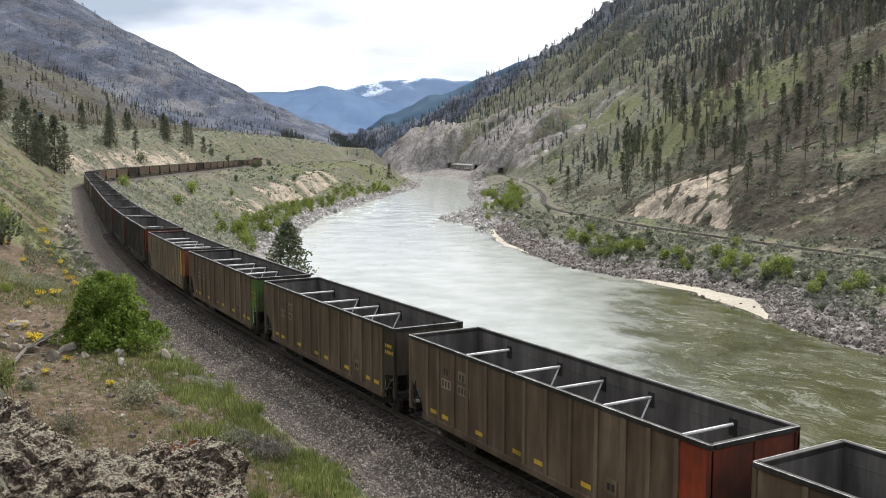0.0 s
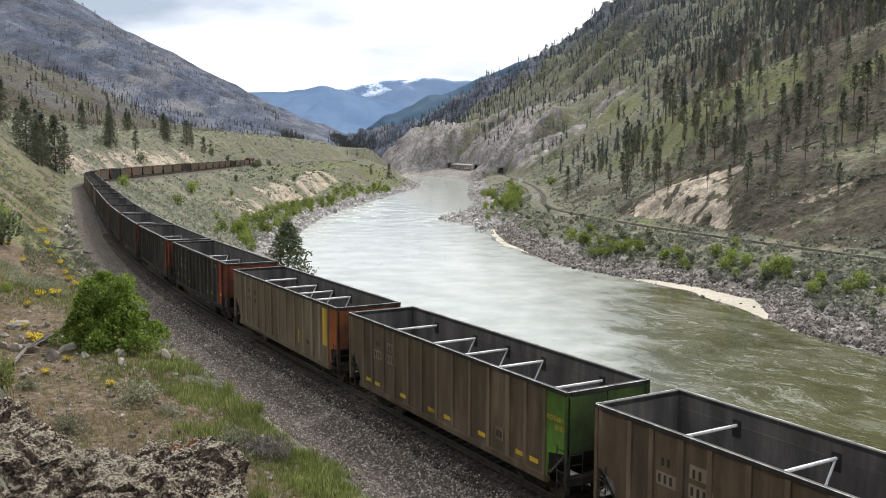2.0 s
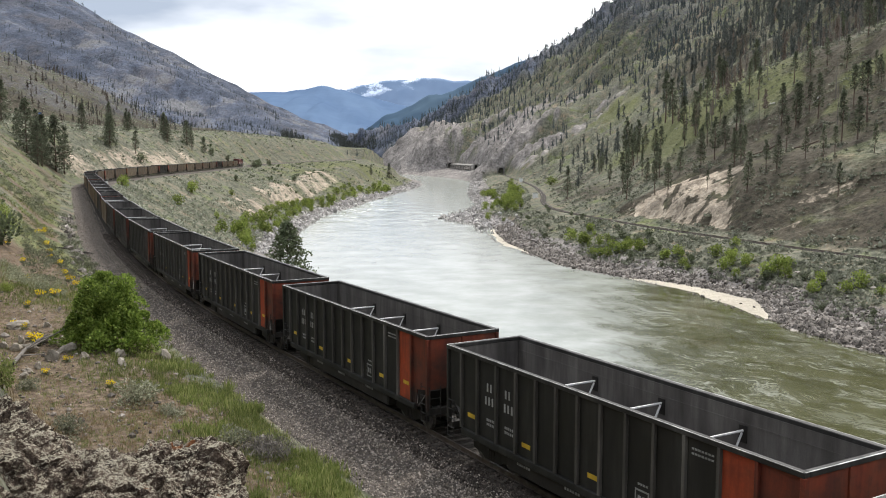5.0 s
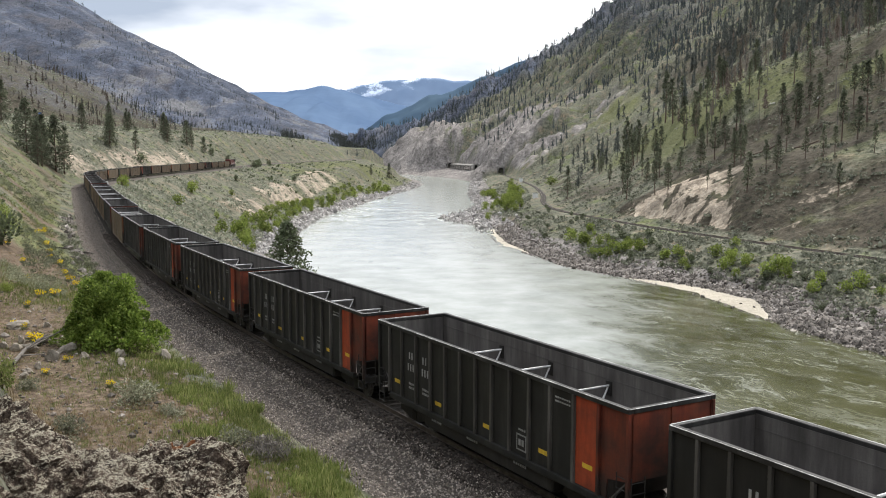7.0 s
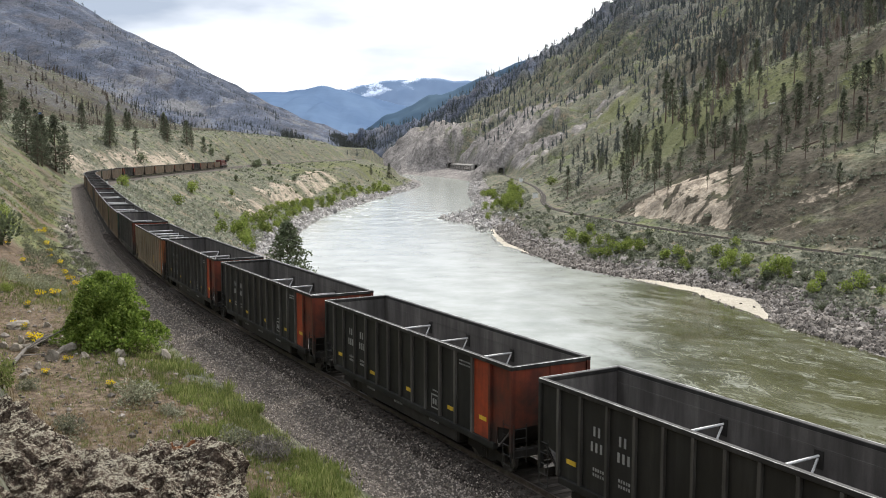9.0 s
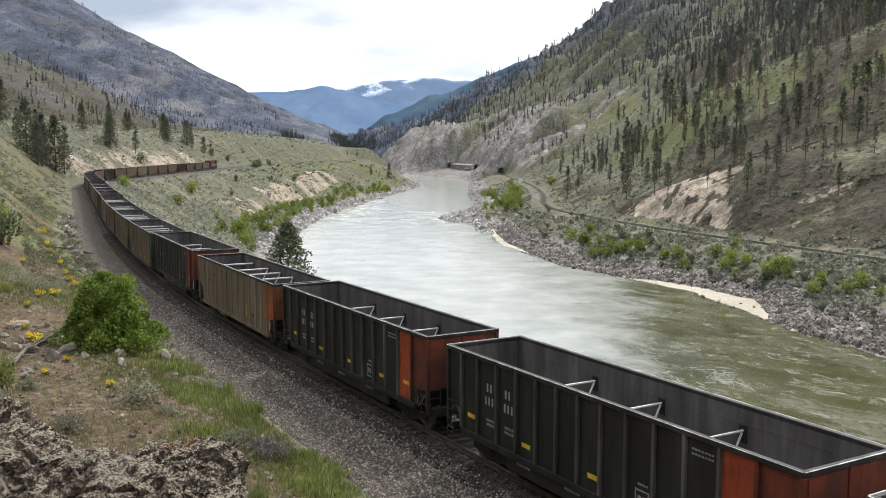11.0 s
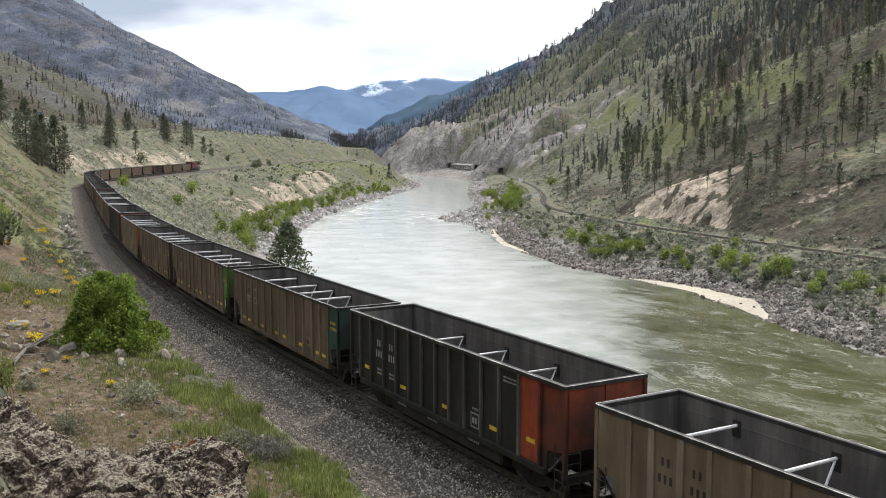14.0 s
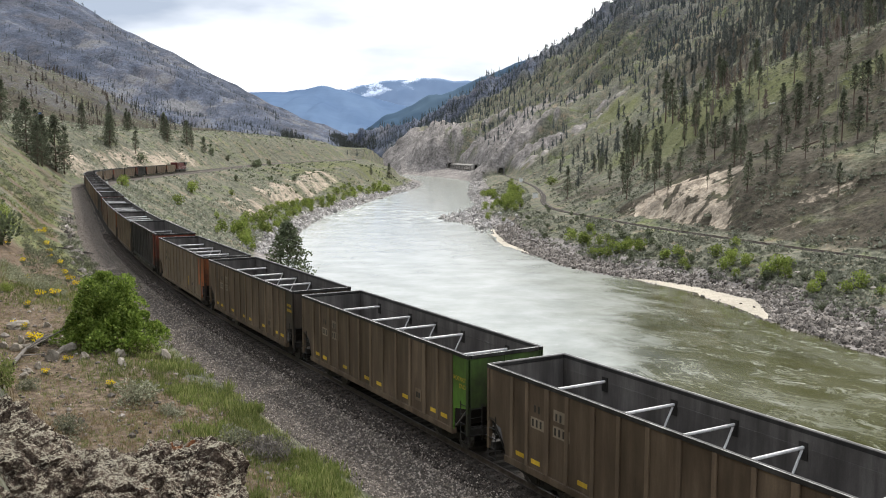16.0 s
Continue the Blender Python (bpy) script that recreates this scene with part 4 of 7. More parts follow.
def side_outline(x0, x1, notch0, notch1, CAR_H, SILL):
    o = [(x0, CAR_H - 0.1), (x0, 1.95 if notch0 else SILL)]
    if notch0:
        o += [(x0 + 0.75, 1.75), (x0 + 1.05, SILL)]
    if notch1:
        o += [(x1 - 1.0, SILL), (x1 - 0.95, 1.70), (x1, 1.86)]
    else:
        o += [(x1, SILL)]
    return o + [(x1, CAR_H - 0.1)]


def wheelset():
    bm = bmesh.new()
    rod(bm, (0, -0.9, 0), (0, 0.9, 0), 0.085, 8)
    for s in (-1, 1):
        rod(bm, (0, s * 0.69, 0), (0, s * 0.72, 0), 0.485, 14)
        rod(bm, (0, s * 0.72, 0), (0, s * 0.82, 0), 0.455, 14)
        rod(bm, (0, s * 0.82, 0), (0, s * 0.86, 0), 0.16, 10)
        for k in range(3):
            a = k * 2 * math.pi / 3
            rod(bm, (0.3 * math.cos(a), s * 0.81, 0.3 * math.sin(a)), (0.3 * math.cos(a), s * 0.835, 0.3 * math.sin(a)), 0.05, 6)
    me = bpy.data.meshes.new("wheelset")
    bm.to_mesh(me)
    bm.free()
    me.materials.append(WHEEL)
    return me


WHEELSET = wheelset()
SPINNERS = []


def add_bogie(root, x):
    bogie = new("bogie")
    bogie.parent = root
    bogie.location = (x, 0, 0)
    for s in (-1, 1):
        bm = bmesh.new()
        prism(bm, [(-1.15, 0.62), (-1.15, 0.42), (-0.62, 0.36), (-0.42, 0.24), (0.42, 0.24), (0.62, 0.36), (1.15, 0.42), (1.15, 0.62), (0.6, 0.72), (0.4, 0.84), (-0.4, 0.84), (-0.6, 0.72)], s * 0.96, s * 1.08)
        for k in (-0.12, 0.0, 0.12):
            rod(bm, (k, s * 1.09, 0.3), (k, s * 1.09, 0.62), 0.05, 6)
        part("side_frame", bm, UNDER, bogie)
    part("bolster", box(bmesh.new(), -0.2, 0.2, -1.0, 1.0, 0.5, 0.86, 0.03), UNDER, bogie)
    for k in (-0.89, 0.89):
        w = new("wheelset", WHEELSET)
        w.parent = bogie
        w.location = (k, 0, 0.455)
    return bogie


def glyph_bars(bm, x, z, count, y, h=0.2, w=0.11, gap=0.06):
    """Plain bars in place of lettering."""
    for i in range(count):
        x0 = x + i * (w + gap)
        box(bm, x0, x0 + w, y - 0.003, y + 0.003, z, z + h)


def build_gondola(style, end_paint, label, words=""):
    """style: 'black' (wide ribs) or 'brown'/'tan' (narrow ribs). x points along the travel, the camera's side is -y."""
    paint = {"black": BLACK_CAR, "brown": BROWN_CAR, "tan": TAN_CAR}[style]
    root = tagged(new("gondola_car"), label, "coal gondola", "cars of the coal train")
    black = style == "black"
    CAR_H, SILL, CAR_L = (3.84, 1.1, 14.77) if black else (3.69, 0.92, 14.98)
    X, Y = CAR_L / 2, CAR_W / 2
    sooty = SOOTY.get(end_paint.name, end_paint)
    split = 5.02 if black else 6.42
    skin = Y - (0.11 if black else 0.055)
    for s in (-1, 1):
        y0, y1 = s * (skin - 0.05), s * skin
        bm = prism(bmesh.new(), side_outline(-X, split, True, False, CAR_H, SILL), y0, y1)
        part("side_panel", bm, [paint], root)
        if black:
            part("end_side_panel", box(bmesh.new(), split, 6.12, y0, y1, SILL, CAR_H - 0.1), end_paint, root, "orange-red painted side panel")
        part("corner_side_panel", prism(bmesh.new(), side_outline(6.12 if black else split, X, False, True, CAR_H, SILL), y0, y1), sooty if black else end_paint, root, "painted panel of the rotary end")
        part("inner_lining", prism(bmesh.new(), [(-X + 0.1, 1.98), (-X + 0.82, 1.77), (-X + 1.1, 1.1), (X - 1.1, 1.1), (X - 1.02, 1.77), (X - 0.1, 1.98), (X - 0.1, CAR_H - 0.12), (-X + 0.1, CAR_H - 0.12)], s * (skin - 0.08), s * (skin - 0.055)), INSIDE, root, "coal-dusted steel lining")
        part("lining_seam", box(bmesh.new(), -X + 0.1, X - 0.1, s * (skin - 0.09), s * (skin - 0.078), CAR_H - 0.52, CAR_H - 0.47), INSIDE, root)
        part("top_chord", box(bmesh.new(), -X, X, s * (Y - (0.175 if black else 0.14)), s * Y, CAR_H - 0.13, CAR_H, 0.015), CHORD, root, "scuffed steel top rail")
        part("worn_edge", box(bmesh.new(), -X + 0.05, X - 0.05, s * (Y - 0.024), s * (Y + 0.002), CAR_H - 0.006, CAR_H + 0.004), WORN_EDGE, root, "scuffed bright edge of the top rail")
        part("side_sill", box(bmesh.new(), -X + 1.0, X - 1.0, s * (Y - 0.19), s * (Y - 0.005), SILL - 0.16, SILL + 0.05, 0.012), paint, root)
        xs = BLACK_POSTS if black else BROWN_POSTS
        for i, px in enumerate(xs):
            wide = 0.05 if black else (0.11 if i in ((2, 10) if style == "brown" else (1, 2, 10, 11)) else 0.075)
            bm = box(bmesh.new(), px - wide, px + wide, s * skin, s * (Y - 0.004 if black else skin + (0.056 if wide > 0.1 else 0.052)), SILL + 0.05, CAR_H - 0.13, 0.008)
            # posts lighter than the panels, as ribs that catch light
            m = DUSTY_LIT_POST if black else (BROWN_POST if style == "brown" else TAN_POST)
            if px > split and black:
                m = sooty
            part("side_post", bm, m if not (style == "tan" and wide > 0.1) else PALE_POST, root)
        part("corner_post", box(bmesh.new(), X - 0.12, X, s * (Y - 0.16), s * (Y - 0.01), SILL, CAR_H - 0.13, 0.01), sooty, root)
        part("corner_post", box(bmesh.new(), -X, -X + 0.12, s * (Y - 0.16), s * (Y - 0.01), SILL, CAR_H - 0.13, 0.01), paint, root)
    for s in (-1, 1):
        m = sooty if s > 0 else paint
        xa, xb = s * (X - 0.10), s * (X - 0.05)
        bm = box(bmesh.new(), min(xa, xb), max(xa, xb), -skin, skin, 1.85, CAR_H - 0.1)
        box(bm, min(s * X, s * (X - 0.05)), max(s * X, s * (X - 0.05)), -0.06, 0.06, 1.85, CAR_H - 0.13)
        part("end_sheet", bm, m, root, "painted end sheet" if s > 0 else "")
        part("end_chord", box(bmesh.new(), min(s * X, s * (X - 0.16)), max(s * X, s * (X - 0.16)), -Y + 0.17, Y - 0.17, CAR_H - 0.13, CAR_H, 0.015), CHORD, root, "scuffed steel top rail")
        part("worn_edge", box(bmesh.new(), min(s * (X - 0.03), s * (X + 0.002)), max(s * (X - 0.03), s * (X + 0.002)), -Y + 0.05, Y - 0.05, CAR_H - 0.006, CAR_H + 0.003), WORN_EDGE, root, "scuffed bright edge of the top rail")
        # inside end wall, sloping down to the floor
        bm = bmesh.new()
        prism(bm, [(s * (X - 0.12), CAR_H - 0.14), (s * (X - 0.12), 1.9), (s * (X - 0.9), 1.12), (s * (X - 0.95), 1.12), (s * (X - 0.16), 1.92), (s * (X - 0.16), CAR_H - 0.14)], -skin + 0.1, skin - 0.1)
        part("end_slope", bm, INSIDE, root, "coal-dusted sloping end plate")
        # near-black plate just outside the slope plate
        part("slope_sheet", prism(bmesh.new(), [(s * (X - 0.10), 1.84), (s * (X - 0.89), 1.05), (s * (X - 0.92), 1.06), (s * (X - 0.125), 1.855)], -skin + 0.06, skin - 0.06), UNDER, root, "near-black underside of the slope plate")
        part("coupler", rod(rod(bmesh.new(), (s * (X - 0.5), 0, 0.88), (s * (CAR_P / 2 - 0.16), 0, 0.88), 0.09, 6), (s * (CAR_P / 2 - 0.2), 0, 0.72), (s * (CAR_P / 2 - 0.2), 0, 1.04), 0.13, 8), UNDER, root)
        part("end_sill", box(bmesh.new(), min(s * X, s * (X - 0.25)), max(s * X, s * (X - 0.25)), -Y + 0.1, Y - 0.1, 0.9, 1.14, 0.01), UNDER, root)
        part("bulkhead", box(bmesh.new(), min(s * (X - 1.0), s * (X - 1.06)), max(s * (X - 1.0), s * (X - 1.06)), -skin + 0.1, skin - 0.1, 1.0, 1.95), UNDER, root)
        for v in (-1, 1):
            bm = bmesh.new()
            for q in (0.06, 0.48):
                rod(bm, (s * (X - q), v * (Y - 0.03), 0.62), (s * (X - q), v * (Y - 0.03), 2.05), 0.016, 5)
            for k in range(5):
                rod(bm, (s * (X - 0.06), v * (Y - 0.03), 0.66 + 0.32 * k), (s * (X - 0.48), v * (Y - 0.03), 0.66 + 0.32 * k), 0.014, 5)
            part("side_ladder", bm, CHORD, root, "thin steel rung ladder")
            bm = bmesh.new()
            for k in range(4):
                rod(bm, (s * (X + 0.05), v * (Y - 0.08), 0.95 + 0.3 * k), (s * (X + 0.05), v * (Y - 0.55), 0.95 + 0.3 * k), 0.014, 5)
            for q in (0.08, 0.55):
                rod(bm, (s * (X + 0.05), v * (Y - q), 0.75), (s * (X + 0.05), v * (Y - q), 2.0), 0.016, 5)
            part("end_ladder", bm, CHORD, root, "thin steel rung ladder")
        add_bogie(root, s * 5.2)
    part("floor_plate", box(bmesh.new(), -X + 0.9, X - 0.9, -skin + 0.08, skin - 0.08, 1.04, 1.12), INSIDE, root, "coal-dusted steel floor")
    part("centre_sill", box(bmesh.new(), -X, X, -0.18, 0.18, 0.72, 1.03, 0.02), UNDER, root)
    # cross ties with their struts
    ties = (-2.92, 0.1, 3.15) if black else (-5.2, -2.15, 0.1, 2.3, 5.45)
    tz = CAR_H - (0.68 if black else 0.47)
    for i, px in enumerate(ties):
        tie = part("cross_tie", rod(bmesh.new(), (px, -skin + 0.09, tz), (px, skin - 0.09, tz), 0.036 if black else 0.048, 8), BAR, root, "bright worn steel cross tie")
        for s in (-1, 1):
            part("gusset", prism(bmesh.new(), [(px - 0.13, tz + 0.14), (px + 0.13, tz + 0.14), (px + 0.13, tz - 0.32), (px - 0.13, tz - 0.32)], s * (skin - 0.085), s * (skin - 0.11)), UNDER, tie)
            if black or i in (1, 2, 3):
                part("strut", rod(bmesh.new(), (px, s * (skin - 0.14), tz - 0.05), (px, s * 0.25, 1.15), 0.032, 6), BAR, tie, "bright worn steel strut")
    # markings
    yl = -skin
    letters = LETTER if black else DARK_LETTER

    def row(name, x, z, count, h, w, gap, material=letters, label=""):
        bm = bmesh.new()
        glyph_bars(bm, x, z, count, yl - 0.006, h, w, gap)
        tagged(part(name, bm, material, root, label), kind="stuff")

    for x0, z0, k in ((-4.95, 2.72, 2), (-3.9, 2.72, 2), (-5.05, 2.28, 3), (-3.95, 2.28, 3)):
        row("lettering", x0, z0, k, 0.27 if black else 0.22, 0.085, 0.11, letters, "painted marks")
    if style == "brown":
        for x0, z0, wp in ((-5.12, 2.22, 0.72), (-4.02, 2.22, 0.78), (-4.0, 2.7, 0.62)):
            part("number_patch", box(bmesh.new(), x0, x0 + wp, yl - 0.004, yl - 0.001, z0, z0 + 0.34), PALE_POST, root, "faded pale paint patch")
    if black:
        for x0, z0 in ((-4.95, 1.75), (-4.95, 1.6), (-3.9, 1.75), (-3.9, 1.6)):
            row("small_lettering", x0, z0, 5, 0.085, 0.06, 0.04)
        for z0 in (3.28, 3.40):
            row("small_lettering", 4.1, z0, 7, 0.05, 0.075, 0.03)
        row("small_lettering", 2.25, 1.93, 4, 0.06, 0.07, 0.03)
        for x0 in (-3.2, -0.8, 2.0):
            row("tub_lettering", x0, 0.80, 6, 0.08, 0.08, 0.04)
        frame_ = bmesh.new()
        prism(frame_, [(2.15, 1.3), (2.68, 1.3), (2.68, 1.82), (2.15, 1.82)], yl - 0.008, yl - 0.002)
        part("data_panel", frame_, LETTER, root, "small white data panel")
        part("data_panel_field", prism(bmesh.new(), [(2.2, 1.35), (2.63, 1.35), (2.63, 1.77), (2.2, 1.77)], yl - 0.012, yl - 0.007), BLACK_CAR, root)
        bm = bmesh.new()
        glyph_bars(bm, 2.27, 1.46, 2, yl - 0.014, 0.2, 0.12, 0.05)
        tagged(part("data_lettering", bm, LETTER, root), kind="stuff")
        spots = ((-5.9, 1.6), (-2.74, 1.45), (0.44, 1.48), (3.53, 1.52), (5.6, 1.7))
    else:
        spots = ((-5.67, 1.14), (-4.86, 1.12), (-2.64, 1.15), (-0.45, 1.15), (0.68, 1.16), (2.92, 1.18), (5.1, 1.18), (5.85, 1.18)) if style == "brown" else ((-6.1, 1.6), (2.7, 1.3))
        part("data_panel", prism(bmesh.new(), [(3.78, 1.35), (4.24, 1.35), (4.24, 1.78), (3.78, 1.78)], yl - 0.04, yl - 0.003), BROWN_POST, root, "small rubbed data panel")
        bm = bmesh.new()
        glyph_bars(bm, 3.86, 1.46, 2, yl - 0.044, 0.2, 0.12, 0.06)
        tagged(part("data_lettering", bm, DARK_LETTER, root), kind="stuff")
    if black:
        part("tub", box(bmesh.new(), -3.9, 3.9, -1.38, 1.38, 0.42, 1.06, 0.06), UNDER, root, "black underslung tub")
    for px, pz in spots:
        tall = style == "tan"
        part("reflector", box(bmesh.new(), px - (0.05 if tall else 0.22), px + (0.05 if tall else 0.22), yl - 0.01, yl - 0.002, pz, pz + (0.65 if tall else 0.14)), YELLOW, root, "yellow reflective strip")
    if words.endswith("stripe"):
        part("stripe", box(bmesh.new(), X - 1.75, X - 1.2, yl - 0.012, yl - 0.002, 1.75, CAR_H - 0.25), YELLOW if words == "stripe" else end_paint, root, "upright painted stripe")
    if words == "ROTARY END":
        for k, word in enumerate(("ROTARY", "END")):
            cu = bpy.data.curves.new("word", "FONT")
            cu.body, cu.size, cu.align_x = word, 0.21, "RIGHT"
            tmp = bpy.data.objects.new("word", cu)
            scene.collection.objects.link(tmp)
            me = bpy.data.meshes.new_from_object(tmp.evaluated_get(bpy.context.evaluated_depsgraph_get()))
            bpy.data.objects.remove(tmp)
            me.materials.clear()
            me.materials.append(YELLOW)
            w = new("end_lettering", me)
            w.parent = root
            w.matrix_local = pose(X - 0.17, yl - 0.012, 2.72 - 0.24 * k, 90, 0, 0)
            tagged(w, "yellow painted words")
    elif words == "faded":
        bm = bmesh.new()
        for z0, c in ((2.85, 4), (2.6, 5)):
            glyph_bars(bm, X - 0.85, z0, c, yl - 0.006, 0.13, 0.1, 0.05)
        part("end_lettering", bm, YELLOW, root, "worn yellow lettering")
    return root


BLACK_POSTS = (-6.45, -5.45, -4.32, -3.24, -2.2, -1.2, -0.2, 0.79, 1.81, 2.86, 3.92, 5.02, 6.12)
BROWN_POSTS = (-6.1, -5.3, -4.29, -3.35, -2.2, -1.15, -0.05, 1.06, 2.2, 3.35, 4.46, 5.4, 6.38)
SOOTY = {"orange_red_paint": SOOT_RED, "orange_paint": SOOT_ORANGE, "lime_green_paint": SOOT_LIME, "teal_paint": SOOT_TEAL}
KINDS = {
    "K": build_gondola("black", RED_END, "black ribbed coal gondola with an orange-red painted end, empty"),
    "o": build_gondola("brown", RED_END, "grimy brown empty coal gondola with a rusty orange end"),
    "d": build_gondola("brown", DARK_END, "grimy brown empty coal gondola with a sooty end", "faded"),
    "g": build_gondola("brown", LIME_END, "grimy brown empty coal gondola with a lime green end", "ROTARY END"),
    "t": build_gondola("brown", TEAL_END, "grimy brown empty coal gondola with a dark teal end", "faded"),
    "z": build_gondola("tan", ORANGE_END, "dusty tan empty coal gondola with an orange stripe and end", "orange stripe"),
    "y": build_gondola("tan", ORANGE_END, "dusty tan empty coal gondola with an orange end", "stripe"),
}
# order of the train from its front, car -2 first
ORDER = "oo" + "odgyKKKKKKKzKtgdzKdyoKdodytdKodydodKody"
SPEED = CAR_P / 1.2
REF = TRACK_S[np.argmin(np.hypot(TRACK[:, 0] + 0.26, TRACK[:, 1] - 35.15))]


def train_pose(s):
    x, y, h = place(TRACK, s)
    # chord between the bogies gives the heading
    xa, ya, _ = place(TRACK, s - 5.2)
    xb, yb, _ = place(TRACK, s + 5.2)
    return pose((xa + xb) / 2, (ya + yb) / 2, 0, 0, 0, math.degrees(math.atan2(yb - ya, xb - xa)))


def s_of(n, t):
    return REF + 0.55 + SPEED * (t - 0.6 - 1.2 * (n - 1))


CARS = []
used = set()
for i, c in enumerate(ORDER):
    n = i - 2
    m = train_pose(s_of(n, 0))
    if c in used:
        ob = copy_thing(KINDS[c], m)
    else:
        ob = KINDS[c]
        ob.matrix_basis = m
        used.add(c)
    CARS.append((n, ob))


def build_loco():
    root = tagged(new("locomotive"), "red diesel locomotive pushing at the train's rear", "locomotive")
    part("frame", box(bmesh.new(), -10.6, 10.6, -1.5, 1.5, 1.1, 1.55, 0.03), UNDER, root, "black frame and walkway")
    part("hood", box(bmesh.new(), -9.6, 5.6, -0.95, 0.95, 1.55, 4.25, 0.1), LOCO_RED, root, "red long hood")
    part("cab", box(bmesh.new(), 5.6, 8.4, -1.5, 1.5, 1.55, 4.6, 0.12), LOCO_RED, root, "red cab")
    part("nose", box(bmesh.new(), 8.4, 10.2, -1.1, 1.1, 1.55, 3.2, 0.15), LOCO_RED, root, "red short nose")
    part("radiator", box(bmesh.new(), -9.4, -5.6, -1.45, 1.45, 3.4, 4.5, 0.06), UNDER, root, "dark radiator housing")
    part("fuel_tank", box(bmesh.new(), -3.2, 3.2, -1.35, 1.35, 0.4, 1.1, 0.1), UNDER, root, "black fuel tank")
    for s in (-1, 1):
        for k in range(7):
            part("handrail_post", rod(bmesh.new(), (-9.5 + k * 2.4, s * 1.45, 1.5), (-9.5 + k * 2.4, s * 1.45, 2.5), 0.03, 5), WHITE_PAINT, root)
        part("handrail", rod(bmesh.new(), (-9.6, s * 1.45, 2.5), (5.2, s * 1.45, 2.5), 0.03, 5), WHITE_PAINT, root)
        part("cab_window", box(bmesh.new(), 6.2, 7.9, s * 1.495, s * 1.515, 3.3, 4.1), VOID, root)
        for x in (-6.6, 6.6):
            part("side_frame", box(bmesh.new(), x - 2.1, x + 2.1, s * 1.0, s * 1.2, 0.3, 0.95, 0.05), UNDER, root)
    for x in (-8.2, -6.6, -5.0, 5.0, 6.6, 8.2):
        w = new("wheelset", WHEELSET)
        w.parent = root
        w.location = (x, 0, 0.5)
    return root


LOCO_N = len(ORDER) - 2
LOCO = build_loco()
LOCO.matrix_basis = train_pose(s_of(LOCO_N, 0) - 3.0)

# ---- plants and stones: templates ----
RNG = np.random.default_rng(7)


def tufts(centres, direction, length, width, rng):
    """Two-sided pointed leaf quads at centres, along directions."""
    n = len(centres)
    d = direction / (np.linalg.norm(direction, axis=1)[:, None] + 1e-9)
    side = np.cross(d, rng.normal(size=(n, 3)))
    side /= np.linalg.norm(side, axis=1)[:, None] + 1e-9
    L, W = np.broadcast_to(length, n)[:, None], np.broadcast_to(width, n)[:, None]
    V = np.stack([centres - d * L / 2, centres + side * W / 2 + d * L * 0.05, centres + d * L / 2, centres - side * W / 2 + d * L * 0.05], 1)
    F = np.arange(n * 4).reshape(n, 4)
    return V.reshape(-1, 3), F


def joined(parts):
    V, F, o = [], [], 0
    for v, f in parts:
        V.append(v)
        F.append(f + o)
        o += len(v)
    return np.vstack(V), np.vstack(F)


def tube(path, radii, n=6):
    """A tapered limb along a path, in quads."""
    path = np.asarray(path, float)
    a = np.linspace(0, 2 * np.pi, n, endpoint=False)
    t = np.gradient(path, axis=0)
    t /= np.linalg.norm(t, axis=1)[:, None]
    ref = np.where(np.abs(t[:, 2:3]) > 0.8, np.array([[1.0, 0, 0]]), np.array([[0, 0, 1.0]]))
    u = np.cross(t, ref)
    u /= np.linalg.norm(u, axis=1)[:, None]
    w = np.cross(t, u)
    V = path[:, None, :] + (u[:, None, :] * np.cos(a)[None, :, None] + w[:, None, :] * np.sin(a)[None, :, None]) * np.asarray(radii)[:, None, None]
    k = len(path)
    i = np.arange(k - 1)[:, None] * n + np.arange(n)[None, :]
    j = np.arange(k - 1)[:, None] * n + (np.arange(n)[None, :] + 1) % n
    return V.reshape(-1, 3), np.stack([i, j, j + n, i + n], -1).reshape(-1, 4)


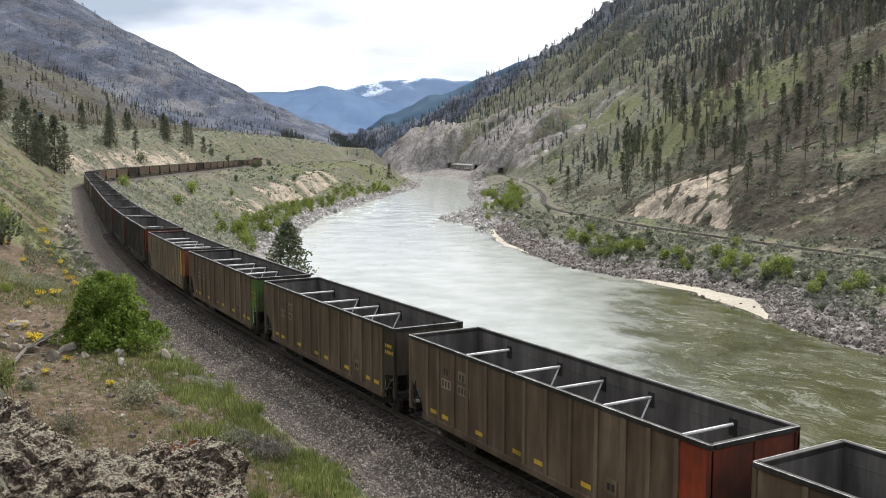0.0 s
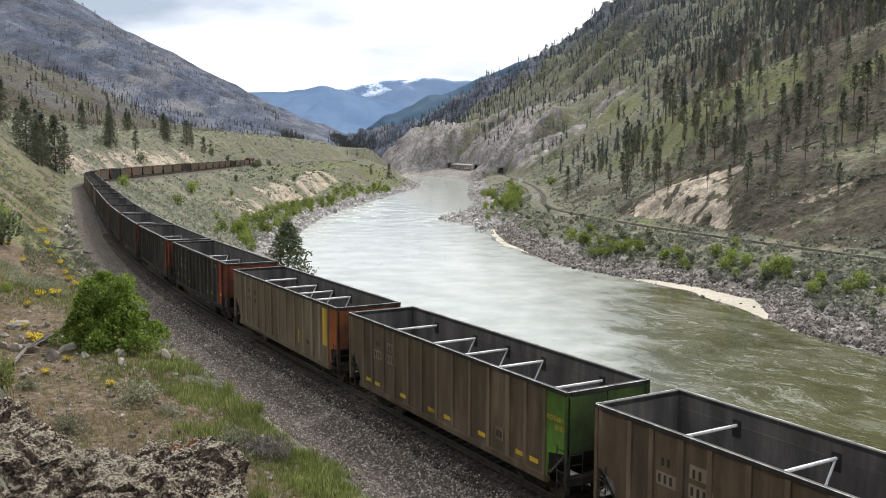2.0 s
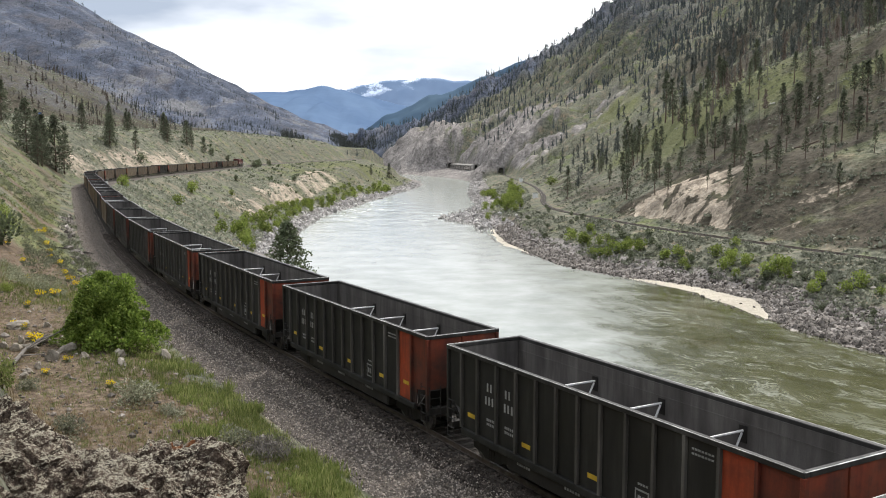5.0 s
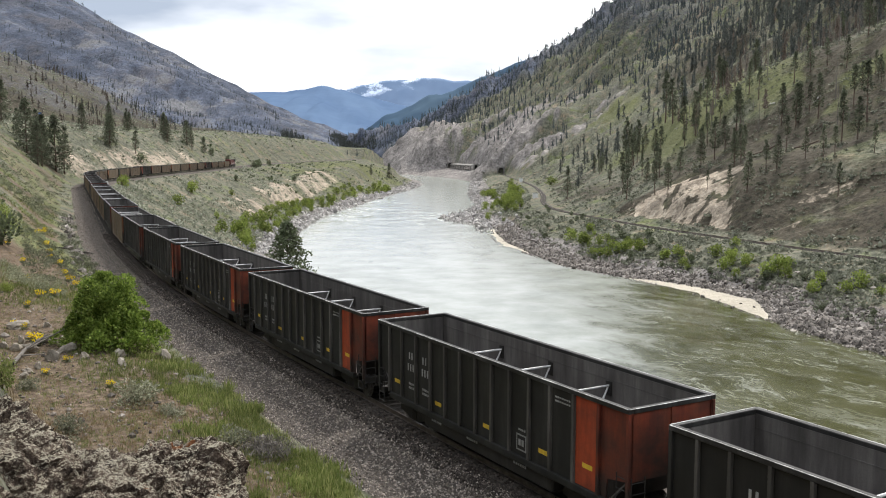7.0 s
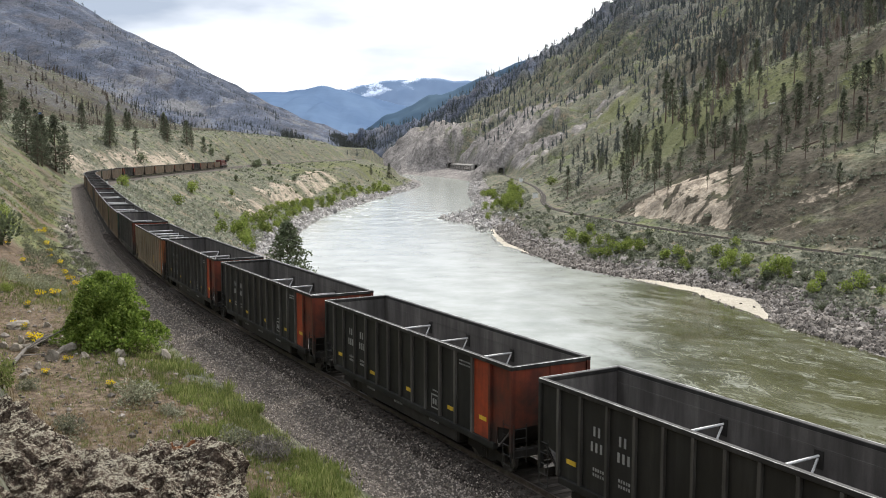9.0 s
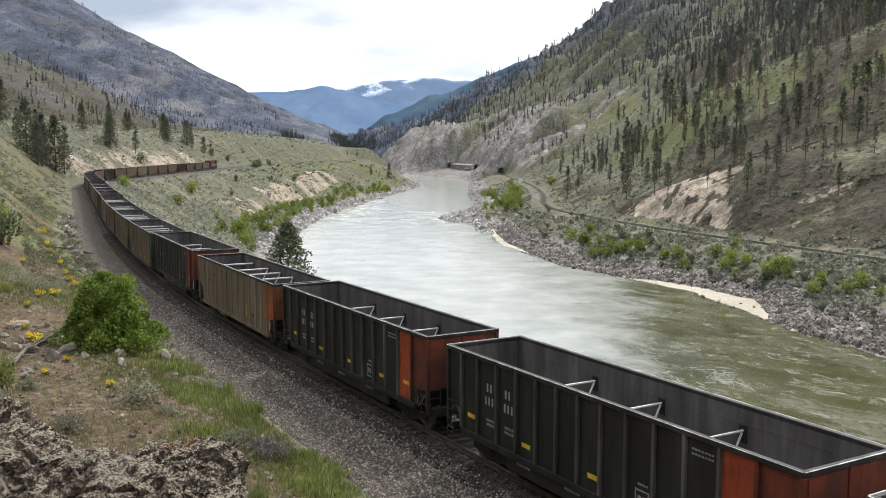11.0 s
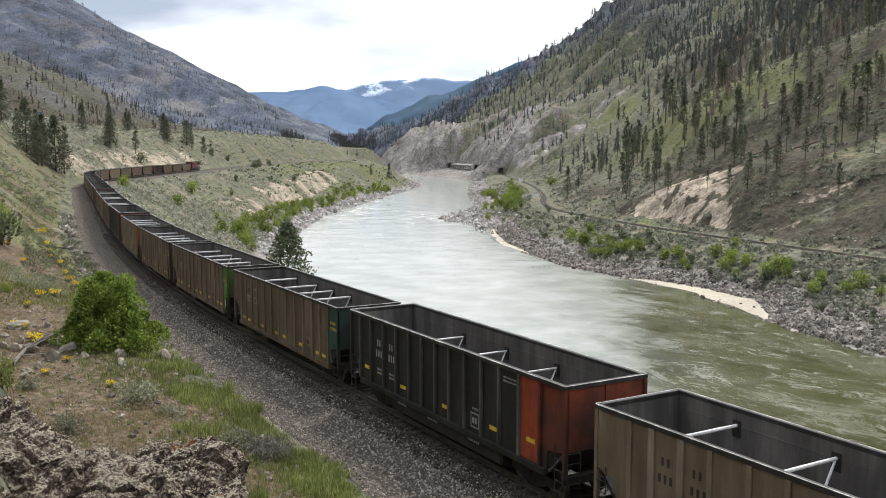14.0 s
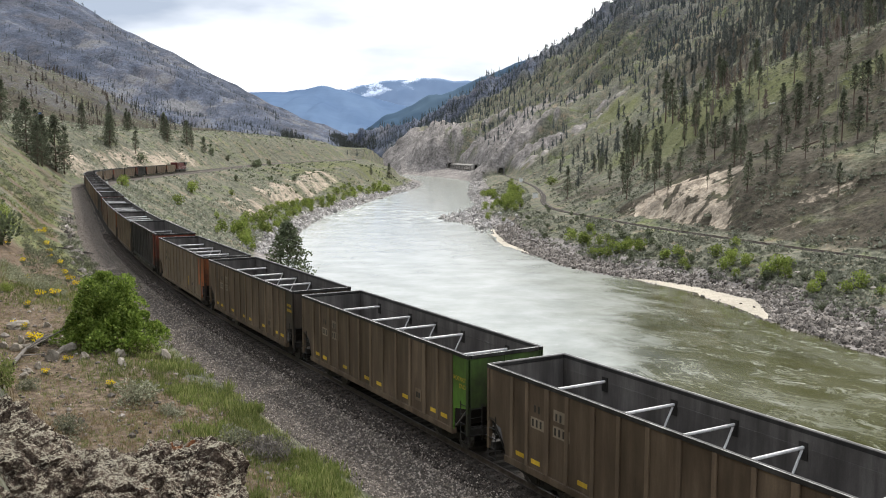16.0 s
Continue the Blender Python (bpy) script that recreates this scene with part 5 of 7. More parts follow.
def pine_shape(seed, height=15.0, spread=2.4, start=0.3, limbs=60, per=5, size=0.95):
    """Trunk with limbs, and a ragged crown of needle tufts with gaps."""
    rng = np.random.default_rng(seed)
    lean = rng.normal(0, 0.015, 2)
    zs = np.linspace(0, height * 0.97, 9)
    spine = np.column_stack([zs * lean[0] + 0.05 * np.sin(zs), zs * lean[1] + 0.05 * np.cos(zs * 0.8), zs])
    wood = [tube(spine, np.linspace(0.018 * height, 0.02, 9), 7)]
    C, Dn, Ls = [], [], []
    for k in range(limbs):
        f = rng.uniform(start, 1.0) if k > 3 else 0.97 + 0.01 * k
        z = f * height
        g = (f - start) / (1 - start)
        reach = spread * (1 - g) ** 0.62 * (0.35 + 0.65 * min(1, g * 5 + 0.4)) * rng.uniform(0.55, 1.1) + 0.25
        a = rng.uniform(0, 2 * np.pi)
        base = np.array([z * lean[0], z * lean[1], z])
        out = np.array([np.cos(a), np.sin(a), rng.uniform(-0.25, 0.25)])
        if k % 3 == 0 and reach > 1.0:
            wood.append(tube(np.array([base, base + out * reach * 0.5, base + out * reach * 0.9]), [0.06, 0.04, 0.015], 4))
        for q in range(per):
            t = rng.uniform(0.35, 1.0)
            C.append(base + out * reach * t + rng.normal(0, 0.42 * size, 3) + np.array([0, 0, 0.18 * t * rng.uniform(-1, 1)]))
            Dn.append(out + rng.normal(0, 0.7, 3))
            Ls.append(size * rng.uniform(0.7, 1.3))
    C, Dn, Ls = np.array(C), np.array(Dn), np.array(Ls)
    return joined(wood), joined([tufts(C, Dn, Ls, Ls * 0.55, rng), tufts(C + rng.normal(0, 0.1, C.shape), Dn + rng.normal(0, 0.7, Dn.shape), Ls * 0.9, Ls * 0.5, rng)])


def shrub_shape(seed, leaves, radius=1.0, height=1.0, leaf=0.2, lobes=7, up=0.4, lump=1.0):
    """A cloud of small leaves gathered in lobes."""
    rng = np.random.default_rng(seed)
    lob = rng.normal(size=(lobes, 3))
    lob /= np.linalg.norm(lob, axis=1)[:, None]
    lob *= np.array([radius, radius, height * 0.5]) * rng.uniform(0.3, 0.74, (lobes, 1))
    lob[:, 2] += height * 0.5
    which = rng.integers(0, lobes, leaves)
    p = rng.normal(size=(leaves, 3))
    p /= np.linalg.norm(p, axis=1)[:, None]
    rr = rng.uniform(0.55, 1.0, (leaves, 1)) ** 0.6
    c = lob[which] + p * rr * np.array([radius * 0.48, radius * 0.48, height * 0.34]) * lump * rng.uniform(0.8, 1.15, (lobes, 1))[which]
    c[:, 2] = np.abs(c[:, 2])
    L = leaf * rng.uniform(0.6, 1.4, leaves)
    return tufts(c, p + np.array([0, 0, up]) + rng.normal(0, 0.5, (leaves, 3)), L, L * 0.6, rng)


def grass_shape(seed, blades, height=0.4, spread=0.14):
    rng = np.random.default_rng(seed)
    a = rng.uniform(0, 2 * np.pi, blades)
    tilt = rng.uniform(0.05, 0.6, blades)
    d = np.column_stack([np.cos(a) * tilt, np.sin(a) * tilt, np.ones(blades)])
    L = height * rng.uniform(0.5, 1.2, blades)
    base = np.column_stack([rng.normal(0, spread, blades), rng.normal(0, spread, blades), np.zeros(blades)])
    c = base + d / np.linalg.norm(d, axis=1)[:, None] * L[:, None] * 0.48
    return tufts(c, d, L, L * 0.075 + 0.006, rng)


def stone_shape(seed, level=1, rough=0.3):
    """An angular stone of about unit size, in triangles."""
    bm = bmesh.new()
    bmesh.ops.create_icosphere(bm, subdivisions=level, radius=0.5)
    V = np.array([v.co[:] for v in bm.verts])
    F = np.array([[v.index for v in f.verts] for f in bm.faces])
    bm.free()
    n = grain(V[:, 0] * 2.2 + seed * 7.3, V[:, 1] * 2.2, V[:, 2] * 2.2 + 0.5, seed=seed, octaves=3)
    return V * (1 + rough * 1.6 * n)[:, None] * np.random.default_rng(seed).uniform(0.65, 1.2, 3), F


def scattered(shapes, x, y, z, scale, rng, tilt=0.0, stretch=0.25):
    """Many copies of a few shapes joined into one array pair."""
    out = []
    kind = rng.integers(0, len(shapes), len(x))
    for k, (V, F) in enumerate(shapes):
        sel = np.flatnonzero(kind == k)
        m = len(sel)
        if not m:
            continue
        a = rng.uniform(0, 2 * np.pi, m)
        c, s = np.cos(a)[:, None], np.sin(a)[:, None]
        sc = scale[sel][:, None]
        zs = sc * rng.uniform(1 - stretch, 1 + stretch, (m, 1))
        X = (V[None, :, 0] * c - V[None, :, 1] * s) * sc
        Y = (V[None, :, 0] * s + V[None, :, 1] * c) * sc
        Z = V[None, :, 2] * zs
        if tilt:
            tx, ty = rng.normal(0, tilt, (m, 1)), rng.normal(0, tilt, (m, 1))
            Z = Z + X * tx + Y * ty
        P = np.stack([X + x[sel][:, None], Y + y[sel][:, None], Z + z[sel][:, None]], -1)
        out.append((P.reshape(-1, 3), (F[None] + (np.arange(m) * len(V))[:, None, None]).reshape(-1, F.shape[1])))
    return joined(out)


def stuff(name, shapes, x, y, scale, material, label, category, rng, sink=0.05, tilt=0.0, z=None, flat=False):
    if z is None:
        z, _ = terrain(x, y)
    V, F = scattered(shapes, x, y, z - sink * scale, scale, rng, tilt)
    return tagged(new(name, mesh_of(name, V, F, material, False)), label, category, kind="stuff")


def in_view(count, near_d, far_d, az0, az1, rng, power=1.0):
    """Random plan places in a fan of the valley, denser towards its near end."""
    a = np.radians(rng.uniform(az0, az1, count))
    d = near_d * (far_d / near_d) ** (rng.uniform(0, 1, count) ** power)
    return d * np.tan(a), d


def track_d(x, y):
    d, _ = near(TRACK[::4], x, y)
    return -d


def other_e(x, y):
    e, _ = near(OTHER, x, y)
    return -e


# ---- pines ----
PINES = [pine_shape(100 + k, 15, sp, st, 2 * li, 4, 0.56) for k, (sp, st, li) in enumerate(((2.3, 0.28, 70), (1.9, 0.42, 60), (2.7, 0.2, 84), (1.6, 0.5, 46), (4.4, 0.04, 150)))]
PINE_MESHES = [(mesh_of("trunk", *w, BARK), mesh_of("crown", *c, PINE)) for w, c in PINES]


def pine(kind, x, y, height, group, label="tall pine with a bare lower trunk on a dry slope"):
    z = terrain(x, y)[0][0]
    root = tagged(new("pine_tree"), label, "tree", group)
    for name, me in zip(("trunk", "crown"), PINE_MESHES[kind]):
        ob = new(name, me)
        ob.parent = root
    k = height / 15.0
    root.matrix_basis = Matrix.LocRotScale((x, y, z - 0.2), Euler((0, 0, (x * 7.1 + y * 3.3) % 6.28)), (k * (0.9 + 0.2 * ((x * 13.7) % 1)),) * 2 + (k,))
    return root


LOWER_PINES = [(59, 439, 16), (74, 380, 13), (72, 362, 14), (80, 349, 13), (84, 345, 12), (90, 315, 7), (97, 295, 13), (115, 269, 10), (116, 297, 10), (116, 314, 12.5), (108, 300, 11), (105, 301, 10.7), (120, 293, 10), (122, 289, 10),
               (96, 310, 7.6), (131, 282, 8.6), (105, 404, 9), (90, 537, 11.5), (98, 430, 12), (97, 459, 16), (97, 490, 18.6), (110, 387, 13.5)]
UPPER_PINES = [(132, 308, 17), (135, 303, 14), (142, 312, 21), (155, 360, 12.5), (152, 371, 11), (147, 375, 11.5), (141, 376, 13), (129, 355, 16), (119, 378, 19), (120, 376, 17), (118, 397, 11), (110, 405, 19), (112, 469, 25), (112, 454, 22),
               (131, 388, 14), (131, 400, 13.5), (137, 349, 11), (155, 331, 10)]
THIS_SHORE_PINES = [(-118.5, 274, 14), (-120.6, 289, 16), (-123, 284, 13), (-131, 300, 12), (-139.8, 390, 13), (-142, 396, 12), (-137, 414, 11), (-147, 496, 11), (-150, 500, 12), (-141.6, 524, 12), (-146, 530, 13), (-141, 548, 9), (-134, 292, 9), (-150, 420, 9),
                    (-160, 470, 9), (-128, 262, 8), (-117, 268, 12), (-125, 279, 15), (-121, 296, 14), (-145, 306, 13), (-50, 862, 13), (-62, 800, 9), (-152, 392, 10), (-156, 520, 11), (-190, 560, 11), (-215, 600, 12), (-175, 520, 9)]
for i, (px, py, h) in enumerate(LOWER_PINES):
    pine((i * 7) % 4, px, py, h, "pines on the far slope")
for i, (px, py, h) in enumerate(UPPER_PINES):
    pine((i * 5 + 1) % 4, px, py, h, "pines on the far slope")
for i, (px, py, h) in enumerate(THIS_SHORE_PINES):
    pine(4 if i % 3 else 2, px, py, h * 1.1, "pines above the railway", "dark green bushy pine on a sagebrush hillside")
# more on the far slope, in loose groups
rng = np.random.default_rng(11)
x, y = in_view(900, 260, 560, 9, 26, rng, 0.8)
e = other_e(x, y)
g = grain(x / 34, y / 34, seed=41, octaves=3)
ok = np.flatnonzero((e > 22) & (terrain(x, y)[1]["soil"] < 0.3) & (g + 0.25 * rng.uniform(-1, 1, len(x)) + smooth(60, 150, e) * 0.25 > 0.22))[:95]
for i, k in enumerate(ok):
    pine(i % 4, float(x[k]), float(y[k]), float(rng.uniform(7, 17)), "pines on the far slope")
# the river pine, broad and close by the water
w_, c_ = pine_shape(140, 18.3, 8.0, 0.0, 330, 13, 0.6)
river_pine = tagged(new("pine_tree"), "broad dark grey-green pine standing on the river bank", "tree")
for nm, sh, mt in (("trunk", w_, BARK), ("crown", c_, DARK_BUSH)):
    o_ = new(nm, mesh_of(nm, *sh, mt))
    o_.parent = river_pine
river_pine.matrix_basis = pose(-34.5, 205, float(terrain(-34.5, 205)[0][0]) - 0.2)

# far woods
def far_pine_shape(seed, tiers, sides, tuft):
    """A small far conifer: ragged drooping tiers round a stem, with a few loose tufts."""
    r_ = np.random.default_rng(seed)
    lo = r_.uniform(0.08, 0.34)
    parts = [tube(np.array([[0, 0, 0], [0, 0, 13.5]]), [0.22, 0.05], 3)]
    V, F = [], []
    for k in range(tiers):
        f0 = lo + (0.94 - lo) * k / tiers
        z0, z1 = 15 * f0, 15 * min(1.0, f0 + 1.5 * (1 - lo) / tiers)
        rad = 2.0 * (1 - (f0 - lo) / (1.02 - lo)) ** 0.7 * r_.uniform(0.6, 1.15)
        ox, oy = r_.normal(0, 0.2, 2)
        for q in range(sides):
            a0, a1 = 2 * np.pi * (q + r_.uniform(-0.3, 0.3)) / sides, 2 * np.pi * (q + 0.75 + r_.uniform(-0.2, 0.2)) / sides
            if r_.uniform() < 0.16:
                continue
            ra, rb = rad * r_.uniform(0.5, 1.2), rad * r_.uniform(0.5, 1.2)
            base = len(V)
            V += [(ox, oy, z1), (ox + ra * np.cos(a0), oy + ra * np.sin(a0), z0 + r_.uniform(-0.5, 0.3)), (ox + 0.6 * rad * np.cos((a0 + a1) / 2), oy + 0.6 * rad * np.sin((a0 + a1) / 2), z0 + 0.5), (ox + rb * np.cos(a1), oy + rb * np.sin(a1), z0 + r_.uniform(-0.5, 0.3))]
            F.append((base, base + 1, base + 2, base + 3))
    parts.append((np.array(V), np.array(F)))
    if tuft:
        h = r_.uniform(lo, 0.95, tuft)
        a = r_.uniform(0, 2 * np.pi, tuft)
        rr = 2.2 * (1 - (h - lo) / (1.05 - lo)) ** 0.7 * r_.uniform(0.5, 1.1, tuft)
        out = np.column_stack([np.cos(a), np.sin(a), r_.uniform(-0.4, 0.3, tuft)])
        parts.append(tufts(out * rr[:, None] * np.array([1, 1, 0]) + np.column_stack([0 * h, 0 * h, h * 15]), out, 1.2, 0.6, r_))
    return joined(parts)


def snag_shape(seed):
    """A dead standing trunk with a few broken limbs."""
    r_ = np.random.default_rng(seed)
    top = r_.uniform(9, 15)
    parts = [tube(np.array([[0, 0, 0], [r_.normal(0, 0.2), r_.normal(0, 0.2), top]]), [0.24, 0.06], 3)]
    for k in range(3):
        a, z = r_.uniform(0, 6.28), r_.uniform(0.4, 0.9) * top
        parts.append(tube(np.array([[0, 0, z], [0.9 * math.cos(a), 0.9 * math.sin(a), z + 0.25]]), [0.07, 0.03], 3))
    return joined(parts)


FAR_PINES = [far_pine_shape(160 + k, 8, 5, 30) for k in range(6)]
THIN_PINES = [far_pine_shape(180 + k, 4, 4, 2) for k in range(6)]
SNAGS = [snag_shape(190 + k) for k in range(4)]
x, y = in_view(34000, 450, 2600, -10, 27, rng, 0.85)
e, g = other_e(x, y), grain(x / 70, y / 70, seed=42, octaves=4)
ins = x > np.interp(y, RIGHT_Y, RIGHT_X)
hol, hi_ = near(HOLLOW, x, y)
dens = 0.36 - 0.3 * smooth(620, 720, y) * smooth(1150, 950, y) * smooth(150, 90, e) + 0.75 * g + 0.25 * np.exp(-(hol / 45) ** 2) * smooth(90, 160, e) + 0.4 * smooth(80, 300, e) - 0.3 * smooth(60, 20, e) + 1.0 * smooth(1100, 1550, y) + 0.5 * smooth(80, 260, e) * smooth(700, 1000, y) - 0.35 * smooth(190, 130, e) * smooth(820, 700, y) - 0.45 * np.exp(-(hol / 60) ** 2) * smooth(170, 110, e)
ok = ins & (e > 18) & (rng.uniform(0, 1, len(x)) < np.clip(dens, 0.05, 1) * np.where(e > 90, 0.82, 0.6))
k1, k2 = ok & (y < 820), ok & (y >= 820)
stuff("far_woods", FAR_PINES, x[k1], y[k1], rng.uniform(0.42, 1.1, k1.sum()), WOODS, "dark conifer woods scattered over the far mountain side", "woods", rng)
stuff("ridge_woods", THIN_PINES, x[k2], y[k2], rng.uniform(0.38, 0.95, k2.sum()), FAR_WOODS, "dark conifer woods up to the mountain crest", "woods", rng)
x, y = in_view(7000, 300, 1200, 5, 27, rng, 0.8)
e, g = other_e(x, y), grain(x / 60, y / 60, seed=54, octaves=3)
ok = (e > 60) & (g + 0.3 * smooth(90, 220, e) + rng.uniform(-0.3, 0.3, len(x)) > 0.35)
k1, k2 = ok & (rng.uniform(0, 1, len(x)) < 0.4), ok & (rng.uniform(0, 1, len(x)) < 0.10)
stuff("dead_trunks", SNAGS, x[k1], y[k1], rng.uniform(0.45, 1.05, k1.sum()), DEADWOOD, "grey dead standing trunks of a burnt pine wood", "dead trees", rng)
stuff("scorched_woods", FAR_PINES, x[k2], y[k2], rng.uniform(0.45, 0.95, k2.sum()), DEAD_NEEDLE, "rust-brown scorched pines among the living woods", "woods", rng)
x, y = in_view(17000, 560, 2700, -27, -2, rng, 0.55)
g = grain(x / 90, y / 90, seed=43, octaves=4) + 0.55 * smooth(0.16, 0.02, np.abs(grain(x / 420, y / 190, seed=9, octaves=3))) * smooth(1200, 1500, y)
z_, _ = terrain(x, y)
ok = (x < np.interp(y, LEFT_Y, LEFT_X) - 60) & (rng.uniform(0, 1, len(x)) < np.clip(0.12 + 0.75 * g + 0.55 * smooth(120, 30, z_) * smooth(1100, 1500, y) - 0.25 * smooth(900, 600, y) * (x > -230) + 0.25 * smooth(900, 800, y) * (x < -200), np.where(y > 1000, 0.17, 0.07), 1) * 0.6)
near_ok, ok = ok & (y < 1000) & (x < -195), ok & (y >= 1000)
stuff("hill_woods", FAR_PINES, x[near_ok], y[near_ok], rng.uniform(0.22, 0.55, near_ok.sum()), WOODS, "dark pines in loose groups on the hill above the terrace", "woods", rng)
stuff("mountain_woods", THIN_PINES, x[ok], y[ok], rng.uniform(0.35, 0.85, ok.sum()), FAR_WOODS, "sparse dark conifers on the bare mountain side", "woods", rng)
x, y = in_view(420, 480, 900, -27, -16, rng, 0.9)
ok = (x < -195) & (grain(x / 40, y / 40, seed=55, octaves=3) + rng.uniform(-0.3, 0.3, len(x)) > 0.15)
stuff("scorched_hill_woods", FAR_PINES, x[ok], y[ok], rng.uniform(0.25, 0.5, ok.sum()), DEAD_NEEDLE, "rust-brown scorched pines on the hill above the terrace", "woods", rng)

x = rng.uniform(500, 665, 5200)
y = rng.uniform(1280, 2500, 5200)
x = (x - 784) / 1634 * y
ok = (x < np.interp(y, LEFT_Y, LEFT_X) - 14) | (x > np.interp(y, RIGHT_Y, RIGHT_X) + 10)
ok &= grain(x / 60, y / 60, seed=53, octaves=3) + rng.uniform(-0.3, 0.3, len(x)) > -0.12
ok &= terrain(x, y)[0] < 40
stuff("valley_woods", THIN_PINES, x[ok], y[ok], rng.uniform(0.5, 1.1, ok.sum()), WOODS, "dark conifer woods on the valley floor round the river bend", "woods", rng)

# ---- shrubs ----
SAGES = [shrub_shape(200 + k, 170, 0.6, 0.66, 0.085, 7, 0.6) for k in range(4)]
SAGES_MID = [shrub_shape(205 + k, 56, 0.65, 0.7, 0.16, 6, 0.6) for k in range(4)]
SAGES_FAR = [shrub_shape(210 + k, 9, 0.7, 0.75, 0.62, 3) for k in range(3)]
x, y = in_view(26000, 52, 330, -27, -6, rng, 0.9)
d, g = track_d(x, y), grain(x / 8, y / 8, seed=44, octaves=3)
ok = (d > 8.5) & (g + rng.uniform(-0.5, 0.5, len(x)) > np.where(y < 120, 0.72, 0.5))
k1, k2 = ok & (y < 120), ok & (y >= 120)
stuff("hillside_sagebrush", SAGES, x[k1], y[k1], rng.uniform(0.35, 1.25, k1.sum()), SAGE, "grey-green sagebrush dotted over the hillside above the railway", "sagebrush", rng)
stuff("upper_sagebrush", SAGES_MID, x[k2], y[k2], rng.uniform(0.35, 1.35, k2.sum()), SAGE, "grey-green sagebrush farther up the hillside", "sagebrush", rng)
x, y = in_view(32000, 120, 900, -27, -1, rng, 0.8)
d, g = track_d(x, y), grain(x / 10, y / 10, seed=45, octaves=3)
sh = np.interp(y, LEFT_Y, LEFT_X) - x
ok = (((d < -5.5) & (sh > 9)) | (d > 9) & (y > 290)) & (sh > 0) & (g + rng.uniform(-0.5, 0.5, len(x)) > -0.05)
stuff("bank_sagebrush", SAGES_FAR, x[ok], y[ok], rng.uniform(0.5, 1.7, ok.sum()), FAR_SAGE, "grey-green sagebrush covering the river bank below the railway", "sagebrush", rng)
x, y = in_view(2600, 500, 980, -17, -1, rng, 0.9)
sh = np.interp(y, LEFT_Y, LEFT_X) - x
ok = (sh > 12) & (sh < 170) & (np.abs(track_d(x, y)) > 7) & (grain(x / 18, y / 18, seed=57, octaves=3) + rng.uniform(-0.3, 0.3, len(x)) > 0.12)
stuff("terrace_brush", SAGES_FAR, x[ok], y[ok], rng.uniform(0.9, 2.4, ok.sum()), DARK_BUSH, "dull green brush dotted over the grassy river terrace", "brush", rng)
x, y = in_view(34000, 170, 800, 1, 27, rng, 0.8)
e, g = other_e(x, y), grain(x / 9, y / 9, seed=46, octaves=3)
b2 = x - np.interp(y, RIGHT_Y, RIGHT_X)
msk = terrain(x, y)[1]
ok = (msk["soil"] < 0.35) & (b2 > 12) & ((e > 4) | (e < -7) | (e < -3.4) & (y < 350)) & (g + rng.uniform(-0.5, 0.5, len(x)) > np.where(e > 0, 0.18, np.where(e > -7.5, -0.45, -0.15)))
stuff("far_bank_sagebrush", SAGES_FAR, x[ok], y[ok], rng.uniform(0.5, 1.8, ok.sum()), FAR_SAGE, "grey-green sagebrush on the far river bank", "sagebrush", rng)

WILLOWS = [shrub_shape(220 + k, 420, 1.6, 3.2, 0.36, 9, 0.9) for k in range(3)]
WILLOW_MESHES = [mesh_of("foliage", *w, WILLOW) for w in WILLOWS]
STEM_MESH = mesh_of("stem", *joined([tube(np.array([[0, 0, 0], [0.15 * math.cos(a), 0.15 * math.sin(a), 0.8], [0.7 * math.cos(a), 0.7 * math.sin(a), 2.2]]), [0.05, 0.04, 0.015], 5) for a in (0.3, 1.6, 2.9, 4.2, 5.4)]), BARK)


def willow(kind, x, y, size, group, label, meshes=None):
    root = tagged(new("shrub"), label, "shrub", group)
    for nm, me in (("foliage", (meshes or WILLOW_MESHES)[kind]), ("stem", STEM_MESH)):
        ob = new(nm, me)
        ob.parent = root
    z = terrain(x, y)[0][0]
    root.matrix_basis = Matrix.LocRotScale((x, y, z - 0.15), Euler((0, 0, (x * 3.7 + y) % 6.28)), (size * (0.85 + 0.4 * ((y * 7.7) % 1)),) * 2 + (size,))
    return root


FAR_BANK_SHRUBS = [(48.5, 308), (51, 300), (55.8, 278), (59, 274), (57, 283), (63, 261), (66, 258), (72.8, 238), (75, 240), (78, 235), (81.4, 256), (82.3, 224), (82, 202), (87, 197), (91, 199), (85, 206), (72, 617), (32.4, 456), (34, 470), (36, 485), (38, 500), (31, 448), (53, 720), (50, 690),
                   (47, 640), (44, 590), (43, 560), (46, 610), (40, 530), (44, 318), (95, 190), (100, 182)]
for i, (px, py) in enumerate(FAR_BANK_SHRUBS):
    willow(i % 3, px, py, 1.0 + 0.5 * ((i * 0.618) % 1) + (0.7 if py > 430 else 0), "shrubs on the far bank", "fresh yellow-green willow shrub on the far river bank")
rng2 = np.random.default_rng(5)
for i in range(60):
    if i < 26:
        yy, inland = rng2.uniform(190, 330), rng2.uniform(14, 26)
    else:
        yy, inland = rng2.uniform(425, 720), rng2.uniform(9, 30)
    willow(i % 3, float(np.interp(yy, RIGHT_Y, RIGHT_X)) + inland, float(yy), float(rng2.uniform(0.6, 1.35)) + (0.5 if yy > 430 else 0), "shrubs on the far bank", "fresh yellow-green willow shrub on the far river bank")
for i in range(120):
    yy = 300 + 470 * rng2.uniform(0, 1) ** 1.1
    xx = float(np.interp(yy, LEFT_Y, LEFT_X)) - rng2.uniform(8, 21)
    willow(i % 3, float(xx), float(yy), float(rng2.uniform(0.7, 1.7)), "shrubs along this bank", "yellow-green willow shrub above the rocky shore")
DARK_SHRUBS_RNG = np.random.default_rng(8)
